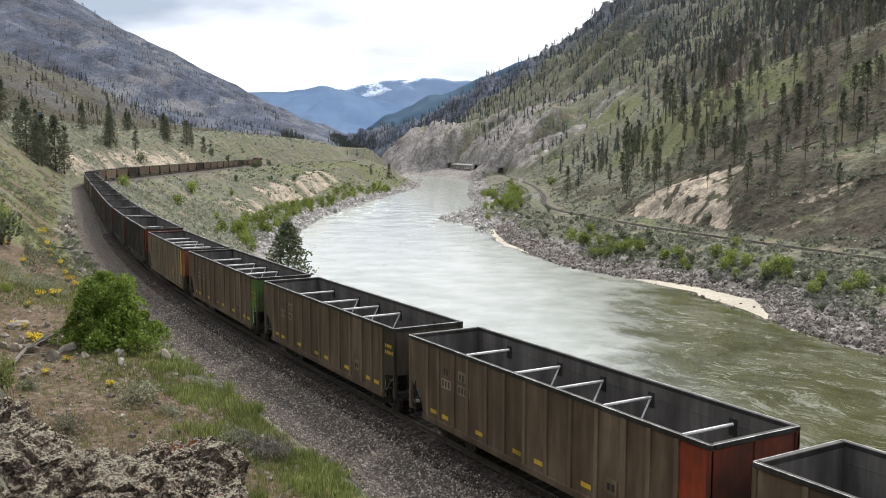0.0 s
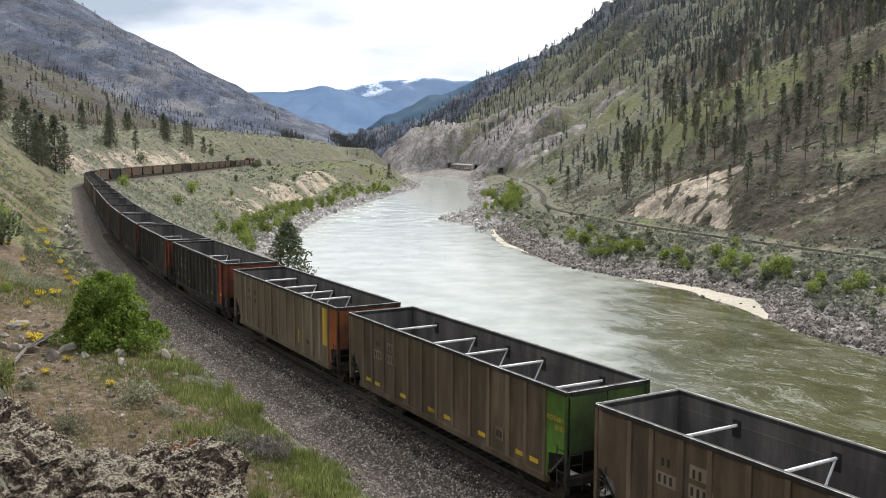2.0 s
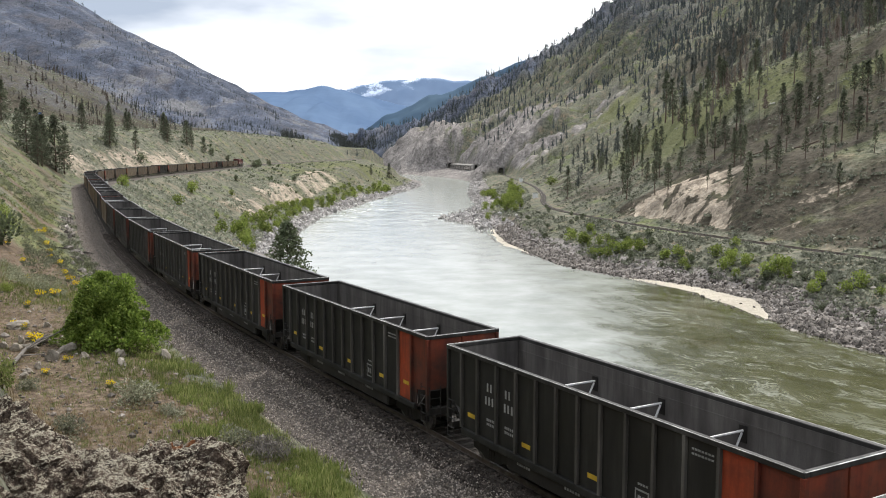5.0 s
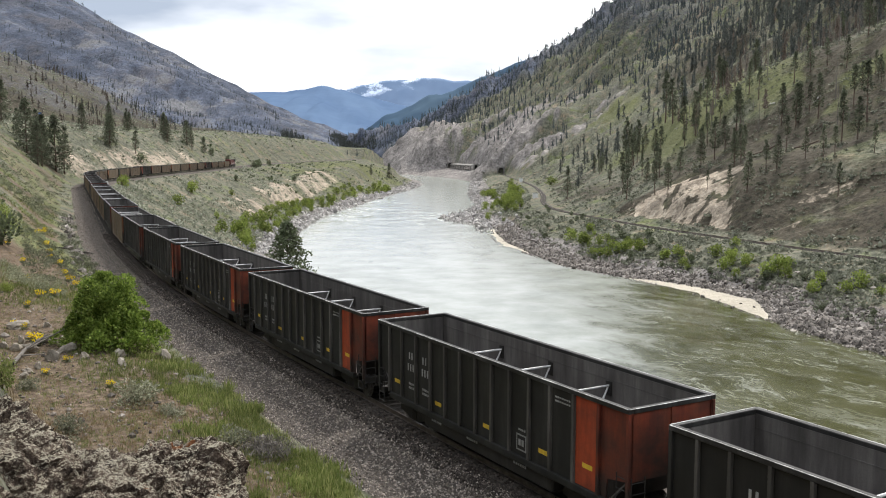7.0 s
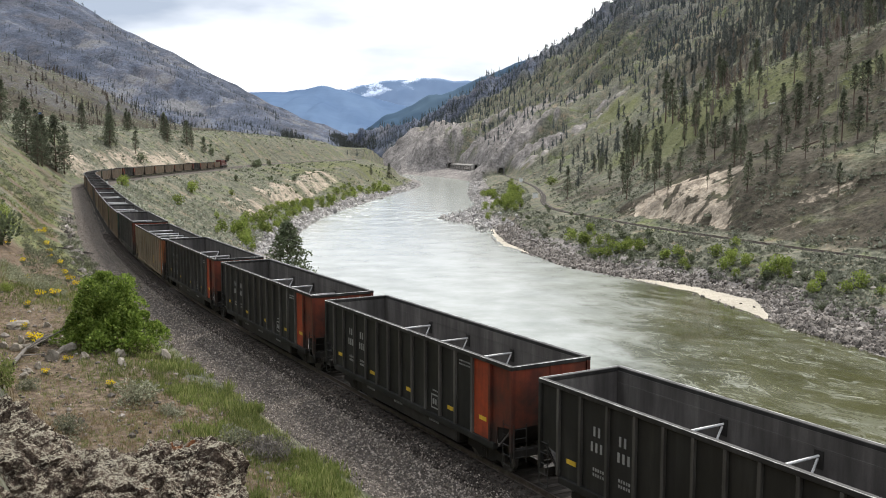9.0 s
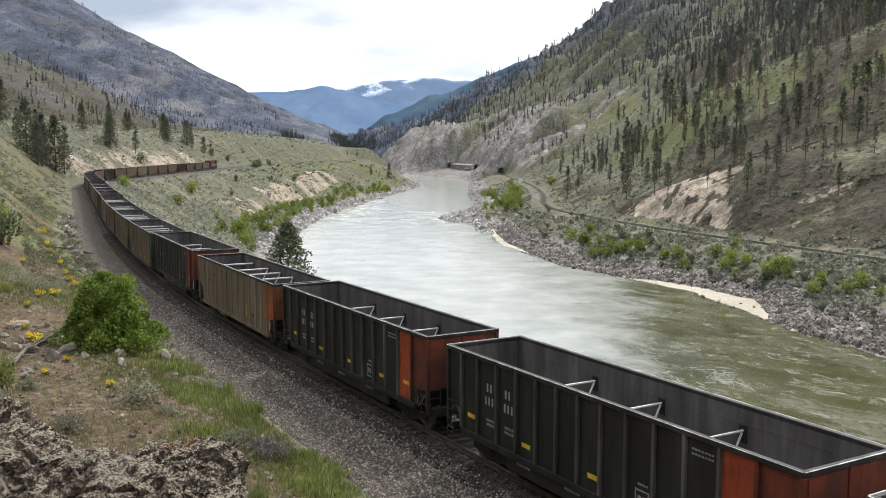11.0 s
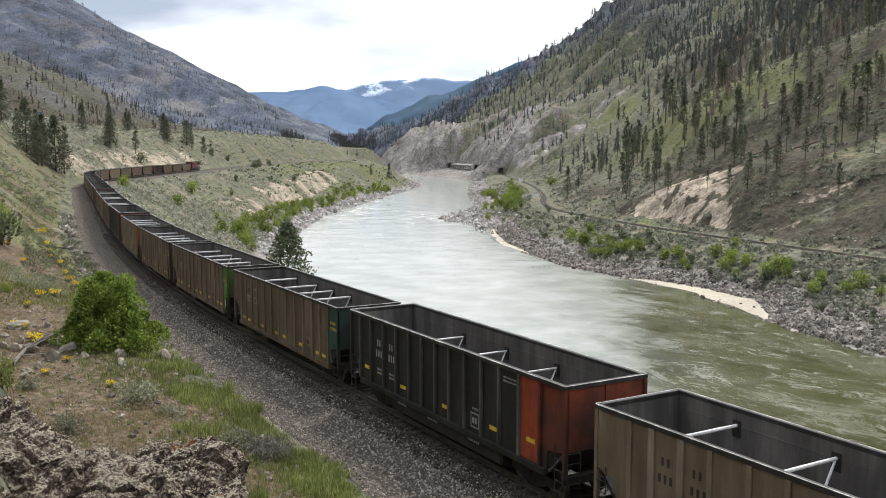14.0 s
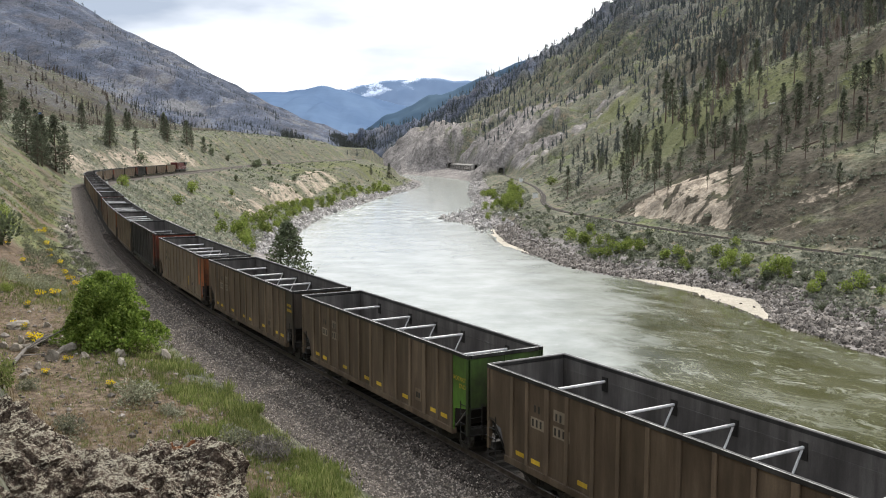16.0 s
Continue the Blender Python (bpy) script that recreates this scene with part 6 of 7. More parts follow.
DARK_SHRUBS = [mesh_of("foliage", *w, DARK_BUSH) for w in WILLOWS]
for i, (px, py, sz) in enumerate([(-101, 372, 1.7), (-94, 327, 1.3), (-102, 294, 1.3), (-86, 350, 1.0), (-96, 420, 1.1), (-105, 470, 1.2), (-36, 75, 1.0), (-40, 82, 0.9), (-90, 560, 1.4), (-120, 640, 1.4), (-118.5, 588, 1.5), (-120.5, 606, 1.7), (-117, 572, 1.2), (-132, 405, 1.5), (-140, 560, 1.6), (-137, 590, 1.4)]):
    willow(i % 3, px, py, sz, "shrubs on the bank", "green shrub on the sagebrush slope", WILLOW_MESHES if i < 5 else DARK_SHRUBS)

for i in range(46):
    yy, inland = DARK_SHRUBS_RNG.uniform(175, 420), DARK_SHRUBS_RNG.uniform(12, 34)
    willow(i % 3, float(np.interp(yy, RIGHT_Y, RIGHT_X)) + inland, float(yy), float(DARK_SHRUBS_RNG.uniform(0.45, 1.0)), "dark shrubs on the far bank", "dull green shrub among sagebrush on the far bank", DARK_SHRUBS)

# ---- foreground ----
def bush_shape(seed):
    """A dome of leafy sprays: each spray is a small rounded cluster, lit on top and dark between."""
    r_ = np.random.default_rng(seed)
    cs, ds, ls = [], [], []
    for k in range(82):
        h = 0.2 + 3.45 * ((k + r_.uniform(0, 1)) / 82) ** 1.1
        reach = 2.45 * (1 - h / 4.6) ** 0.85 * r_.uniform(0.72, 1.12)
        a = k * 2.399963 + r_.uniform(-0.3, 0.3)
        c = np.array([reach * math.cos(a) - 0.05 * h, reach * math.sin(a), h])
        if k > 75:
            c = np.array([-0.4, 0, 3.6]) + r_.normal(0, 0.2, 3) if k < 79 else np.array([0.8, 0.0, 3.3]) + r_.normal(0, 0.2, 3)
        rad = r_.uniform(0.26, 0.66)
        m = 250
        p = r_.normal(size=(m, 3)) + np.array([math.cos(a) * 0.7, math.sin(a) * 0.7, 0.9])
        p /= np.linalg.norm(p, axis=1)[:, None]
        cs.append(c + p * rad * r_.uniform(0.8, 1.06, (m, 1)) * (1 + 0.3 * grain(p[:, 0:1] * 3 + k, p[:, 1:2] * 3, p[:, 2:3] * 3 + 0.3, seed=k, octaves=2)))
        ds.append(p + r_.normal(0, 0.5, (m, 3)))
        ls.append(0.15 * r_.uniform(0.6, 1.35, m))
    # leaves of the shaded inside
    p = r_.normal(size=(4200, 3))
    p /= np.linalg.norm(p, axis=1)[:, None]
    q = p * r_.uniform(0.35, 1.0, (4200, 1)) * np.array([1.6, 1.6, 1.6]) + np.array([-0.05, 0, 1.5])
    q[:, :2] *= np.clip(1.35 - 0.27 * q[:, 2:3], 0.3, 1.2)
    cs.append(q)
    ds.append(p + r_.normal(0, 0.6, p.shape))
    ls.append(0.2 * r_.uniform(0.7, 1.3, 4200))
    cs, ds, ls = np.vstack(cs), np.vstack(ds), np.concatenate(ls)
    return tufts(cs * np.array([1.0, 1.0, 0.97]), ds, ls, ls * 0.62, r_)


bush = tagged(new("bush"), "dense bright green leafy bush beside the ballast", "bush")
for nm, sh, mt in (("foliage", bush_shape(301), BUSH_LEAF),
                   ("stem", joined([tube(np.array([[0, 0, -0.2], [0.3 * math.cos(a), 0.3 * math.sin(a), 1.0], [0.9 * math.cos(a), 0.9 * math.sin(a), 1.8]]), [0.07, 0.05, 0.02], 6) for a in np.linspace(0.2, 5.6, 8)]), BARK)):
    o_ = new(nm, mesh_of(nm, *sh, mt))
    o_.parent = bush
bush.matrix_basis = pose(-17.2, 47.0, float(terrain(-17.2, 47.0)[0][0]) - 0.1)


SIDE_BUSH = [mesh_of("foliage", *shrub_shape(310 + k, 4200, 1.5, 2.6, 0.12, 16, 0.5), WILLOW) for k in range(2)]
willow(0, -37.6, 77.5, 0.95, "green bushes on the slope", "leafy green bush on the sagebrush slope", SIDE_BUSH)
willow(1, -9.1, 18.6, 0.3, "green bushes on the slope", "small olive green bush above the outcrop", [mesh_of("foliage", *shrub_shape(312 + k, 1500, 1.5, 2.6, 0.2, 12, 0.4), GRASS) for k in range(2)])
willow(1, -28.0, 58.5, 0.3, "green bushes on the slope", "leafy green bush on the sagebrush slope", SIDE_BUSH)


def rock_block(centre, size, seed, level=6):
    """One craggy block: a dense lump cut by ridged noise along its bedding."""
    bm = bmesh.new()
    bmesh.ops.create_icosphere(bm, subdivisions=level, radius=1.0)
    V = np.array([v.co[:] for v in bm.verts])
    F = np.array([[v.index for v in f.verts] for f in bm.faces])
    bm.free()
    V = np.sign(V) * np.abs(V) ** 0.8
    q = V * np.array(size)
    u = q + np.array(centre)
    u[:, 2] += 0.45 * q[:, 0] - 0.25 * q[:, 1]
    big = grain(u[:, 0] * 0.9 + 3, u[:, 1] * 0.9, u[:, 2] * 1.3 + 0.3, seed=seed, octaves=3)
    crag = 1 - np.abs(grain(u[:, 0] * 1.9, u[:, 1] * 1.9, u[:, 2] * 4.2 + 0.3, seed=61, octaves=4)) * 2
    chip = grain(q[:, 0] * 6 + centre[0], q[:, 1] * 6, q[:, 2] * 7 + 0.3, seed=62, octaves=3)
    crumb = grain(q[:, 0] * 16 + centre[0], q[:, 1] * 16, q[:, 2] * 16 + 0.3, seed=63, octaves=2)
    warp = 0.10 * np.stack([grain(u[:, 0] * 3 + k * 9.1, u[:, 1] * 3, u[:, 2] * 3 + 0.3, seed=64 + k, octaves=2) for k in range(3)], 1)
    w = u + warp
    t = w[:, 2] * 5.0 + 0.8 * grain(w[:, 0] * 1.2, w[:, 1] * 1.2, w[:, 2] + 0.3, seed=68, octaves=2)
    saw = t - np.floor(t) - 0.5
    cell = np.floor(w / np.array([0.36, 0.36, 0.26])).astype(np.int64)
    split = hashed(cell[:, 0], cell[:, 1], cell[:, 2], 9)
    cell2 = np.floor((w + 0.13) / np.array([0.15, 0.15, 0.12])).astype(np.int64)
    split2 = hashed(cell2[:, 0], cell2[:, 1], cell2[:, 2], 19)
    off = 0.2 * big + 0.03 * crag + 0.02 * saw + 0.07 * split + 0.04 * split2 + 0.075 * chip + 0.035 * crumb
    return q + V * off[:, None] + np.array(centre), F


outcrop = tagged(new("rock_outcrop"), "rugged dark brown-grey lichen-covered rock outcrop", "rock")
for k, (c_, sz_, lv) in enumerate([((-3.7, 9.0, 5.5), (2.3, 2.2, 1.25), 7), ((-4.8, 8.1, 7.6), (1.35, 1.2, 0.62), 7), ((-3.95, 9.2, 6.95), (1.0, 1.0, 0.62), 5), ((-4.3, 10.2, 6.6), (0.85, 0.9, 0.5), 6), ((-3.12, 10.5, 6.70), (0.72, 0.9, 0.58), 7),
                                   ((-2.62, 9.8, 6.42), (0.52, 0.8, 0.6), 6), ((-2.95, 7.7, 6.9), (1.0, 0.9, 0.6), 7), ((-2.36, 8.5, 6.3), (0.55, 0.8, 0.6), 6), ((-3.7, 6.7, 7.35), (1.2, 0.9, 0.6), 7), ((-5.6, 9.6, 7.3), (0.9, 0.9, 0.6), 5), ((-3.9, 6.5, 7.75), (0.9, 0.7, 0.6), 6), ((-5.4, 10.1, 7.15), (0.9, 0.9, 0.75), 6)]):
    o_ = new("rock_block", mesh_of("rock_block", *rock_block((c_[0] - 0.1, c_[1], c_[2] - 0.24), sz_, 70 + k, lv), OUTCROP, False))
    o_.parent = outcrop

GRASSES = [grass_shape(400 + k, 9, 0.42) for k in range(4)]
x, y = in_view(30000, 9, 90, -27, -2, rng, 0.8)
d, g = track_d(x, y), grain(x / 3, y / 3, seed=47, octaves=3)
ok = (y > 20) & (d > 5.3) & (d < 11) & (g + rng.uniform(-0.4, 0.4, len(x)) + smooth(10.5, 5.5, d) * 0.55 > 0.28)
stuff("green_grass", GRASSES, x[ok], y[ok], rng.uniform(0.3, 0.85, ok.sum()), GRASS, "fresh green bunchgrass along the edge of the ballast", "grass", rng)
ok = (y > 20) & (d > 6.2) & (g + rng.uniform(-0.6, 0.6, len(x)) < -0.05)
stuff("dry_grass", GRASSES, x[ok], y[ok], rng.uniform(0.2, 0.55, ok.sum()), STRAW, "sparse straw-coloured dry grass on reddish soil", "grass", rng)
x, y = in_view(9000, 24, 44, -19, -6, rng, 0.9)
d, g = track_d(x, y), grain(x / 2.5, y / 2.5, seed=49, octaves=3)
ok = (d > 5.35) & (d < 7.6) & (g > -0.15)
stuff("green_turf", GRASSES, x[ok], y[ok], rng.uniform(0.25, 0.6, ok.sum()), GRASS, "low bright green turf at the foot of the ballast", "grass", rng)
x, y = in_view(12000, 55, 150, -27, -14, rng, 0.9)
d, g = track_d(x, y), grain(x / 6, y / 6, seed=48, octaves=3)
ok = (d > 8) & (g > -0.1)
stuff("slope_grass", GRASSES, x[ok], y[ok], rng.uniform(0.4, 1.0, ok.sum()), GRASS, "olive bunchgrass over the slope above the railway", "grass", rng)

x, y = in_view(16000, 60, 320, -25, -12, rng, 0.9)
d, g = track_d(x, y), grain(x / 5, y / 5, seed=50, octaves=3)
ok = (d > 5.0) & (d < 11) & (g + rng.uniform(-0.5, 0.5, len(x)) > 0.33)
stuff("verge_brush", SAGES_MID, x[ok], y[ok], rng.uniform(0.25, 0.95, ok.sum()), SAGE, "low grey-green brush at the foot of the slope", "brush", rng)
x, y = in_view(9000, 24, 62, -27, -8, rng, 0.9)
d, g = track_d(x, y), grain(x / 2, y / 2, seed=52, octaves=3)
ok = (d > 6) & (d < 14) & (g + rng.uniform(-0.5, 0.5, len(x)) > -0.1)
stuff("shelf_grass", GRASSES, x[ok], y[ok], rng.uniform(0.18, 0.5, ok.sum()), GRASS, "short olive grass in patches on bare soil", "grass", rng)
x, y = in_view(2600, 24, 62, -27, -8, rng, 0.9)
d = track_d(x, y)
ok = (d > 5.6) & (d < 14)
stuff("loose_stones", [stone_shape(530 + k, 1) for k in range(3)], x[ok], y[ok], rng.gamma(1.6, 0.05, ok.sum()) + 0.04, RIPRAP, "small loose stones scattered over the soil", "stones", rng, sink=0.0, tilt=0.2)

CLUMPS = [grass_shape(470 + k, 60, 0.5, 0.2) for k in range(4)]
x, y = in_view(5200, 22, 64, -27, -6, rng, 0.9)
d, g = track_d(x, y), grain(x / 2.2, y / 2.2, seed=56, octaves=3)
ok = (d > 5.0) & (d < 9.5) & (g + smooth(9, 5.2, d) * 0.42 + rng.uniform(-0.45, 0.45, len(x)) > 0.55)
stuff("bunchgrass", CLUMPS, x[ok], y[ok], rng.uniform(0.4, 1.0, ok.sum()), GRASS, "thick green bunchgrass clumps creeping over the ballast edge", "grass", rng)
GREY_SAGE = [mesh_of("foliage", *shrub_shape(430 + k, 1300, 0.75, 0.8, 0.08, 9, 0.9), SAGE_GREY) for k in range(2)]
DRY_SAGE = mesh_of("foliage", *(lambda q: tufts(q[0], q[1], 0.3, 0.016, np.random.default_rng(436)))((lambda r_: (r_.normal(0, 1, (1700, 3)) * np.array([0.36, 0.36, 0.16]) + np.array([0, 0, 0.4]), r_.normal(0, 0.6, (1700, 3)) + np.array([0, 0, 0.8])))(np.random.default_rng(435))), DEADWOOD)
for i, (px, py, sz) in enumerate([(-12.1, 35.6, 1.15), (-10.5, 34.7, 0.6), (-13.1, 31.4, 0.8), (-6.1, 31.0, 1.0), (-7.4, 31.6, 0.9), (-11.8, 27.9, 0.6), (-17, 37, 0.6)]):
    z = terrain(px, py)[0][0]
    root = tagged(new("sagebrush"), "dry leafless brown-grey brush at the ballast edge" if i == 3 else "pale grey-green sagebrush bush in dry grass", "sagebrush", "grey sage in the foreground")
    for nm, me in (("foliage", DRY_SAGE if i == 3 else GREY_SAGE[i % 2]), ("stem", STEM_MESH)):
        ob = new(nm, me)
        ob.parent = root
        if nm == "stem":
            ob.scale = (0.3, 0.3, 0.25)
    root.matrix_basis = Matrix.LocRotScale((px, py, z - 0.05), Euler((0, 0, i * 1.3)), (sz * 1.25, sz * 1.25, sz))

FLOWER_LEAVES = mesh_of("leaves", *joined([shrub_shape(440, 60, 0.34, 0.3, 0.24, 4, 0.9)]), SAGE_GREY)
FLOWER_HEADS = mesh_of("blossoms", *shrub_shape(441, 60, 0.4, 0.32, 0.11, 6, 1.5), PETAL)


def flower_clump(x, y, size):
    z = terrain(x, y)[0][0]
    root = tagged(new("flower_clump"), "clump of yellow balsamroot flowers with grey-green leaves", "flowers", "yellow flowers on the slope")
    for nm, me in (("leaves", FLOWER_LEAVES), ("blossoms", FLOWER_HEADS)):
        ob = new(nm, me)
        ob.parent = root
        if nm == "blossoms":
            ob.location = (0, 0, 0.24)
    root.matrix_basis = Matrix.LocRotScale((x, y, z - 0.02), Euler((0, 0, x * 5)), (size, size, size))


for px, py, sz in [(-20.5, 46, 1.7), (-21.3, 47, 1.4), (-26.5, 60, 1.5), (-26.4, 62, 1.6), (-27.7, 69, 1.5), (-17.6, 42.4, 0.95), (-17.5, 39.8, 0.9), (-14.0, 38.0, 0.85), (-41, 93, 1.8), (-24, 51, 1.2), (-30, 66, 1.2), (-36, 84, 1.4), (-31, 75, 1.1), (-20, 40, 0.7), (-33, 79, 1.5), (-34.5, 80.5, 1.3), (-29, 71, 1.5), (-30.5, 74, 1.2), (-38, 88, 1.7), (-43, 99, 1.7), (-45, 104, 1.5), (-33, 72, 1.3), (-36, 76, 1.2), (-25.5, 56, 1.2), (-23, 50, 1.1)]:
    flower_clump(px, py, sz * 0.68)

STONES = [stone_shape(500 + k, 1, 0.36) for k in range(6)]


def pebble_shape(seed):
    """A small angular chip with eight faces."""
    r_ = np.random.default_rng(seed)
    V = np.array([[1, 0, 0], [-1, 0, 0], [0, 1, 0], [0, -1, 0], [0, 0, 1], [0, 0, -1]], float) * 0.55
    V = V * r_.uniform(0.6, 1.15, (6, 1)) + r_.normal(0, 0.1, (6, 3))
    return V, np.array([[0, 2, 4], [2, 1, 4], [1, 3, 4], [3, 0, 4], [2, 0, 5], [1, 2, 5], [3, 1, 5], [0, 3, 5]])


PEBBLES = [pebble_shape(510 + k) for k in range(5)]
BOULDERS = [mesh_of("boulder", *stone_shape(520 + k, 2, 0.7), FIELD_STONE) for k in range(3)]
for i, (px, py, sz) in enumerate([(-23.7, 50.7, 0.95), (-20.4, 46.8, 0.6), (-21.1, 44.9, 0.66), (-20.2, 44.5, 0.6), (-18.6, 44.7, 0.8), (-17.1, 43.2, 0.48), (-18.5, 42.9, 0.58), (-18.3, 40.0, 0.36), (-18.0, 38.9, 0.45), (-18.3, 40.9, 0.38), (-16.1, 44.9, 0.55), (-15.3, 43.0, 0.42), (-14.3, 47.0, 0.7), (-21.8, 45.1, 0.4), (-22.1, 50.8, 0.4), (-16.3, 39.2, 0.22), (-21.6, 46.6, 0.5), (-13.2, 46.1, 0.5)]):
    z = terrain(px, py)[0][0]
    ob = tagged(new("boulder", BOULDERS[i % 3]), "pale tan half-buried boulder in dry grass", "rock", "stones in the grass")
    ob.matrix_basis = Matrix.LocRotScale((px, py, z + sz * 0.12), Euler((0.2 * i, 0.1 * i, i)), (sz * 1.75, sz * 1.2, sz * 0.75))
# dead branch
log_root = tagged(new("dead_branch"), "grey weathered dead branch lying in the grass", "branch")
p0, p1 = Vector((-19.4, 40.8, 0)), Vector((-20.4, 48.2, 0))
za, zb = float(terrain(p0.x, p0.y)[0][0]) + 0.15, float(terrain(p1.x, p1.y)[0][0]) + 0.25
for nm, pts, rr in (("limb", [(p0.x, p0.y, za), (p0.x - 0.5, p0.y + 2.4, za * 0.6 + zb * 0.4 + 0.15), (p1.x, p1.y, zb)], [0.10, 0.09, 0.05]), ("twig", [(p0.x - 0.5, p0.y + 2.4, za * 0.6 + zb * 0.4 + 0.15), (p0.x + 0.2, p0.y + 3.4, za * 0.5 + zb * 0.5 + 0.7)], [0.06, 0.03]), ("twig", [(p0.x - 0.75, p0.y + 4.2, za * 0.4 + zb * 0.6 + 0.2), (p0.x - 0.2, p0.y + 4.9, zb + 0.35), (p0.x + 0.5, p0.y + 5.0, zb + 0.75)], [0.06, 0.04, 0.02]), ("twig", [(p0.x - 0.3, p0.y + 1.2, za + 0.1), (p0.x + 0.7, p0.y + 1.9, za + 0.05)], [0.05, 0.02])):
    o_ = new(nm, mesh_of(nm, *tube(np.array(pts, float), rr, 7), DEADWOOD))
    o_.parent = log_root

def fallen_log(x, y, length, heading, material, label):
    root = tagged(new("fallen_log"), label, "log", "fallen logs on the far slope")
    a = radians(heading)
    ends = []
    for k in (-0.5, 0.0, 0.5):
        px, py = x + k * length * math.cos(a), y + k * length * math.sin(a)
        ends.append((px, py, float(terrain(px, py)[0][0]) + 0.25))
    for nm, pts, rr in (("trunk", ends, [0.34, 0.28, 0.14]), ("broken_limb", [ends[1], (ends[1][0] + 0.6, ends[1][1] + 0.4, ends[1][2] + 1.3)], [0.1, 0.04])):
        ob = new(nm, mesh_of(nm, *tube(np.array(pts, float), rr, 7), material))
        ob.parent = root


for px, py, ln, hd, mt, lb in ((139.5, 360, 9, 15, BARK, "charred fallen pine trunk on the grassy spur"), (131.5, 376, 5, 128, WHITE_WOOD, "bleached white fallen trunk on the grassy spur"), (133, 331, 8, 20, BARK, "charred fallen pine trunk on the grassy spur"),
                               (124, 318, 10, 8, BARK, "charred fallen pine trunk on the grassy spur"), (141, 352, 3, 10, WHITE_WOOD, "bleached white fallen trunk on the grassy spur"), (118, 340, 9, 160, BARK, "charred fallen pine trunk on the grassy spur")):
    fallen_log(px, py, ln, hd, mt, lb)
n = 420
sy = rng.uniform(52, 150, n)
so = np.interp(sy, TRACK[::-1, 1], TRACK[::-1, 0])
tl = np.interp(sy, TRACK[::-1, 1], np.gradient(TRACK[:, 0], TRACK[:, 1])[::-1])
sd = 5.6 + np.abs(rng.normal(0, 0.55, n))
stuff("edge_stones", STONES, so - sd * np.sqrt(1 + tl * tl), sy, rng.gamma(2.0, 0.13, n) + 0.15, RIPRAP, "tumbled stones along the foot of the slope at the ballast edge", "stones", rng, sink=0.0, tilt=0.2)

# ballast stones on the near shoulder
n = 64000
s0 = REF + 18 - 270 * rng.uniform(0, 1, n) ** 2.6
gx, gy = np.interp(s0, TRACK_S, TRACK[:, 0]), np.interp(s0, TRACK_S, TRACK[:, 1])
tx, ty = np.interp(s0, TRACK_S, np.gradient(TRACK[:, 0])), np.interp(s0, TRACK_S, np.gradient(TRACK[:, 1]))
off = np.where(rng.uniform(0, 1, n) < 0.06, rng.uniform(-5.9, -5.2, n), rng.uniform(-5.25, -1.5, n))
bx, by = gx - ty * off, gy + tx * off
bz = np.interp(off, [-5.9, -5.3, -5.0, -2.3, -1.7], [-0.42, -0.6, -0.45, -0.28, -0.2])
stuff("ballast_stones", PEBBLES, bx, by, rng.uniform(0.04, 0.105, n), STONE, "loose angular ballast stones on the trackbed shoulder", "gravel", rng, sink=0.0, z=bz, tilt=0.3)

# oily stones packed round the sleeper ends, darkened for the train's shade
n = 16000
s0 = REF + 18 - 110 * rng.uniform(0, 1, n) ** 1.5
gx, gy = np.interp(s0, TRACK_S, TRACK[:, 0]), np.interp(s0, TRACK_S, TRACK[:, 1])
tx, ty = np.interp(s0, TRACK_S, np.gradient(TRACK[:, 0])), np.interp(s0, TRACK_S, np.gradient(TRACK[:, 1]))
off = rng.uniform(-2.3, -0.95, n)
stuff("dirty_ballast_stones", PEBBLES, gx - ty * off, gy + tx * off, rng.uniform(0.05, 0.11, n), OILY_SHADED_STONE, "ballast stones round the sleeper ends, brown with oil and painted shade", "gravel", rng, sink=0.0, z=np.interp(off, [-2.3, -1.7, -0.95], [-0.27, -0.18, -0.17]), tilt=0.3)

# boulders of both shores
n = 15000
yy = 120 + 300 * rng.uniform(0, 1, n) ** 1.5
b2 = np.abs(rng.normal(0, 1, n)) * np.interp(yy, [120, 200, 300, 420], [11, 9, 6, 6]) - 1.0
bx = np.interp(yy, RIGHT_Y, RIGHT_X) + b2
sandy = (b2 < np.interp(yy, BAR_Y, BAR_W) + 0.2) & (b2 > -0.8) & (rng.uniform(0, 1, n) < 0.995)
stuff("shore_boulders", STONES, bx[~sandy], yy[~sandy], (np.minimum(rng.gamma(1.8, 0.22, n), 1.1) * np.interp(yy, [120, 190, 240], [1.0, 0.95, 0.8]) + 0.42)[~sandy], RIPRAP, "grey angular boulders heaped along the far shore", "boulders", rng, sink=0.0, tilt=0.3)
n = 6000
yy = 122 + 270 * rng.uniform(0, 1, n) ** 1.4
b2 = rng.uniform(0, 1, n) * np.interp(yy, [120, 200, 300, 420], [24, 19, 13, 12])
keep = b2 > np.interp(yy, BAR_Y, BAR_W) + 0.3
stuff("shore_cobbles", PEBBLES, (np.interp(yy, RIGHT_Y, RIGHT_X) + b2)[keep], yy[keep], rng.uniform(0.25, 0.75, n)[keep], RIPRAP, "grey and reddish cobbles between the boulders of the far shore", "cobbles", rng, sink=0.0, tilt=0.3)
n = 5000
yy = 300 + 640 * rng.uniform(0, 1, n) ** 1.2
bx = np.interp(yy, LEFT_Y, LEFT_X) + 1.5 - np.abs(rng.normal(0, 6.0, n))
stuff("near_shore_boulders", STONES, bx, yy, rng.gamma(2.2, 0.36, n) + 0.3, PALE_ROCK, "grey boulders along the shore below the railway", "boulders", rng, sink=0.0, tilt=0.3)
n = 1700
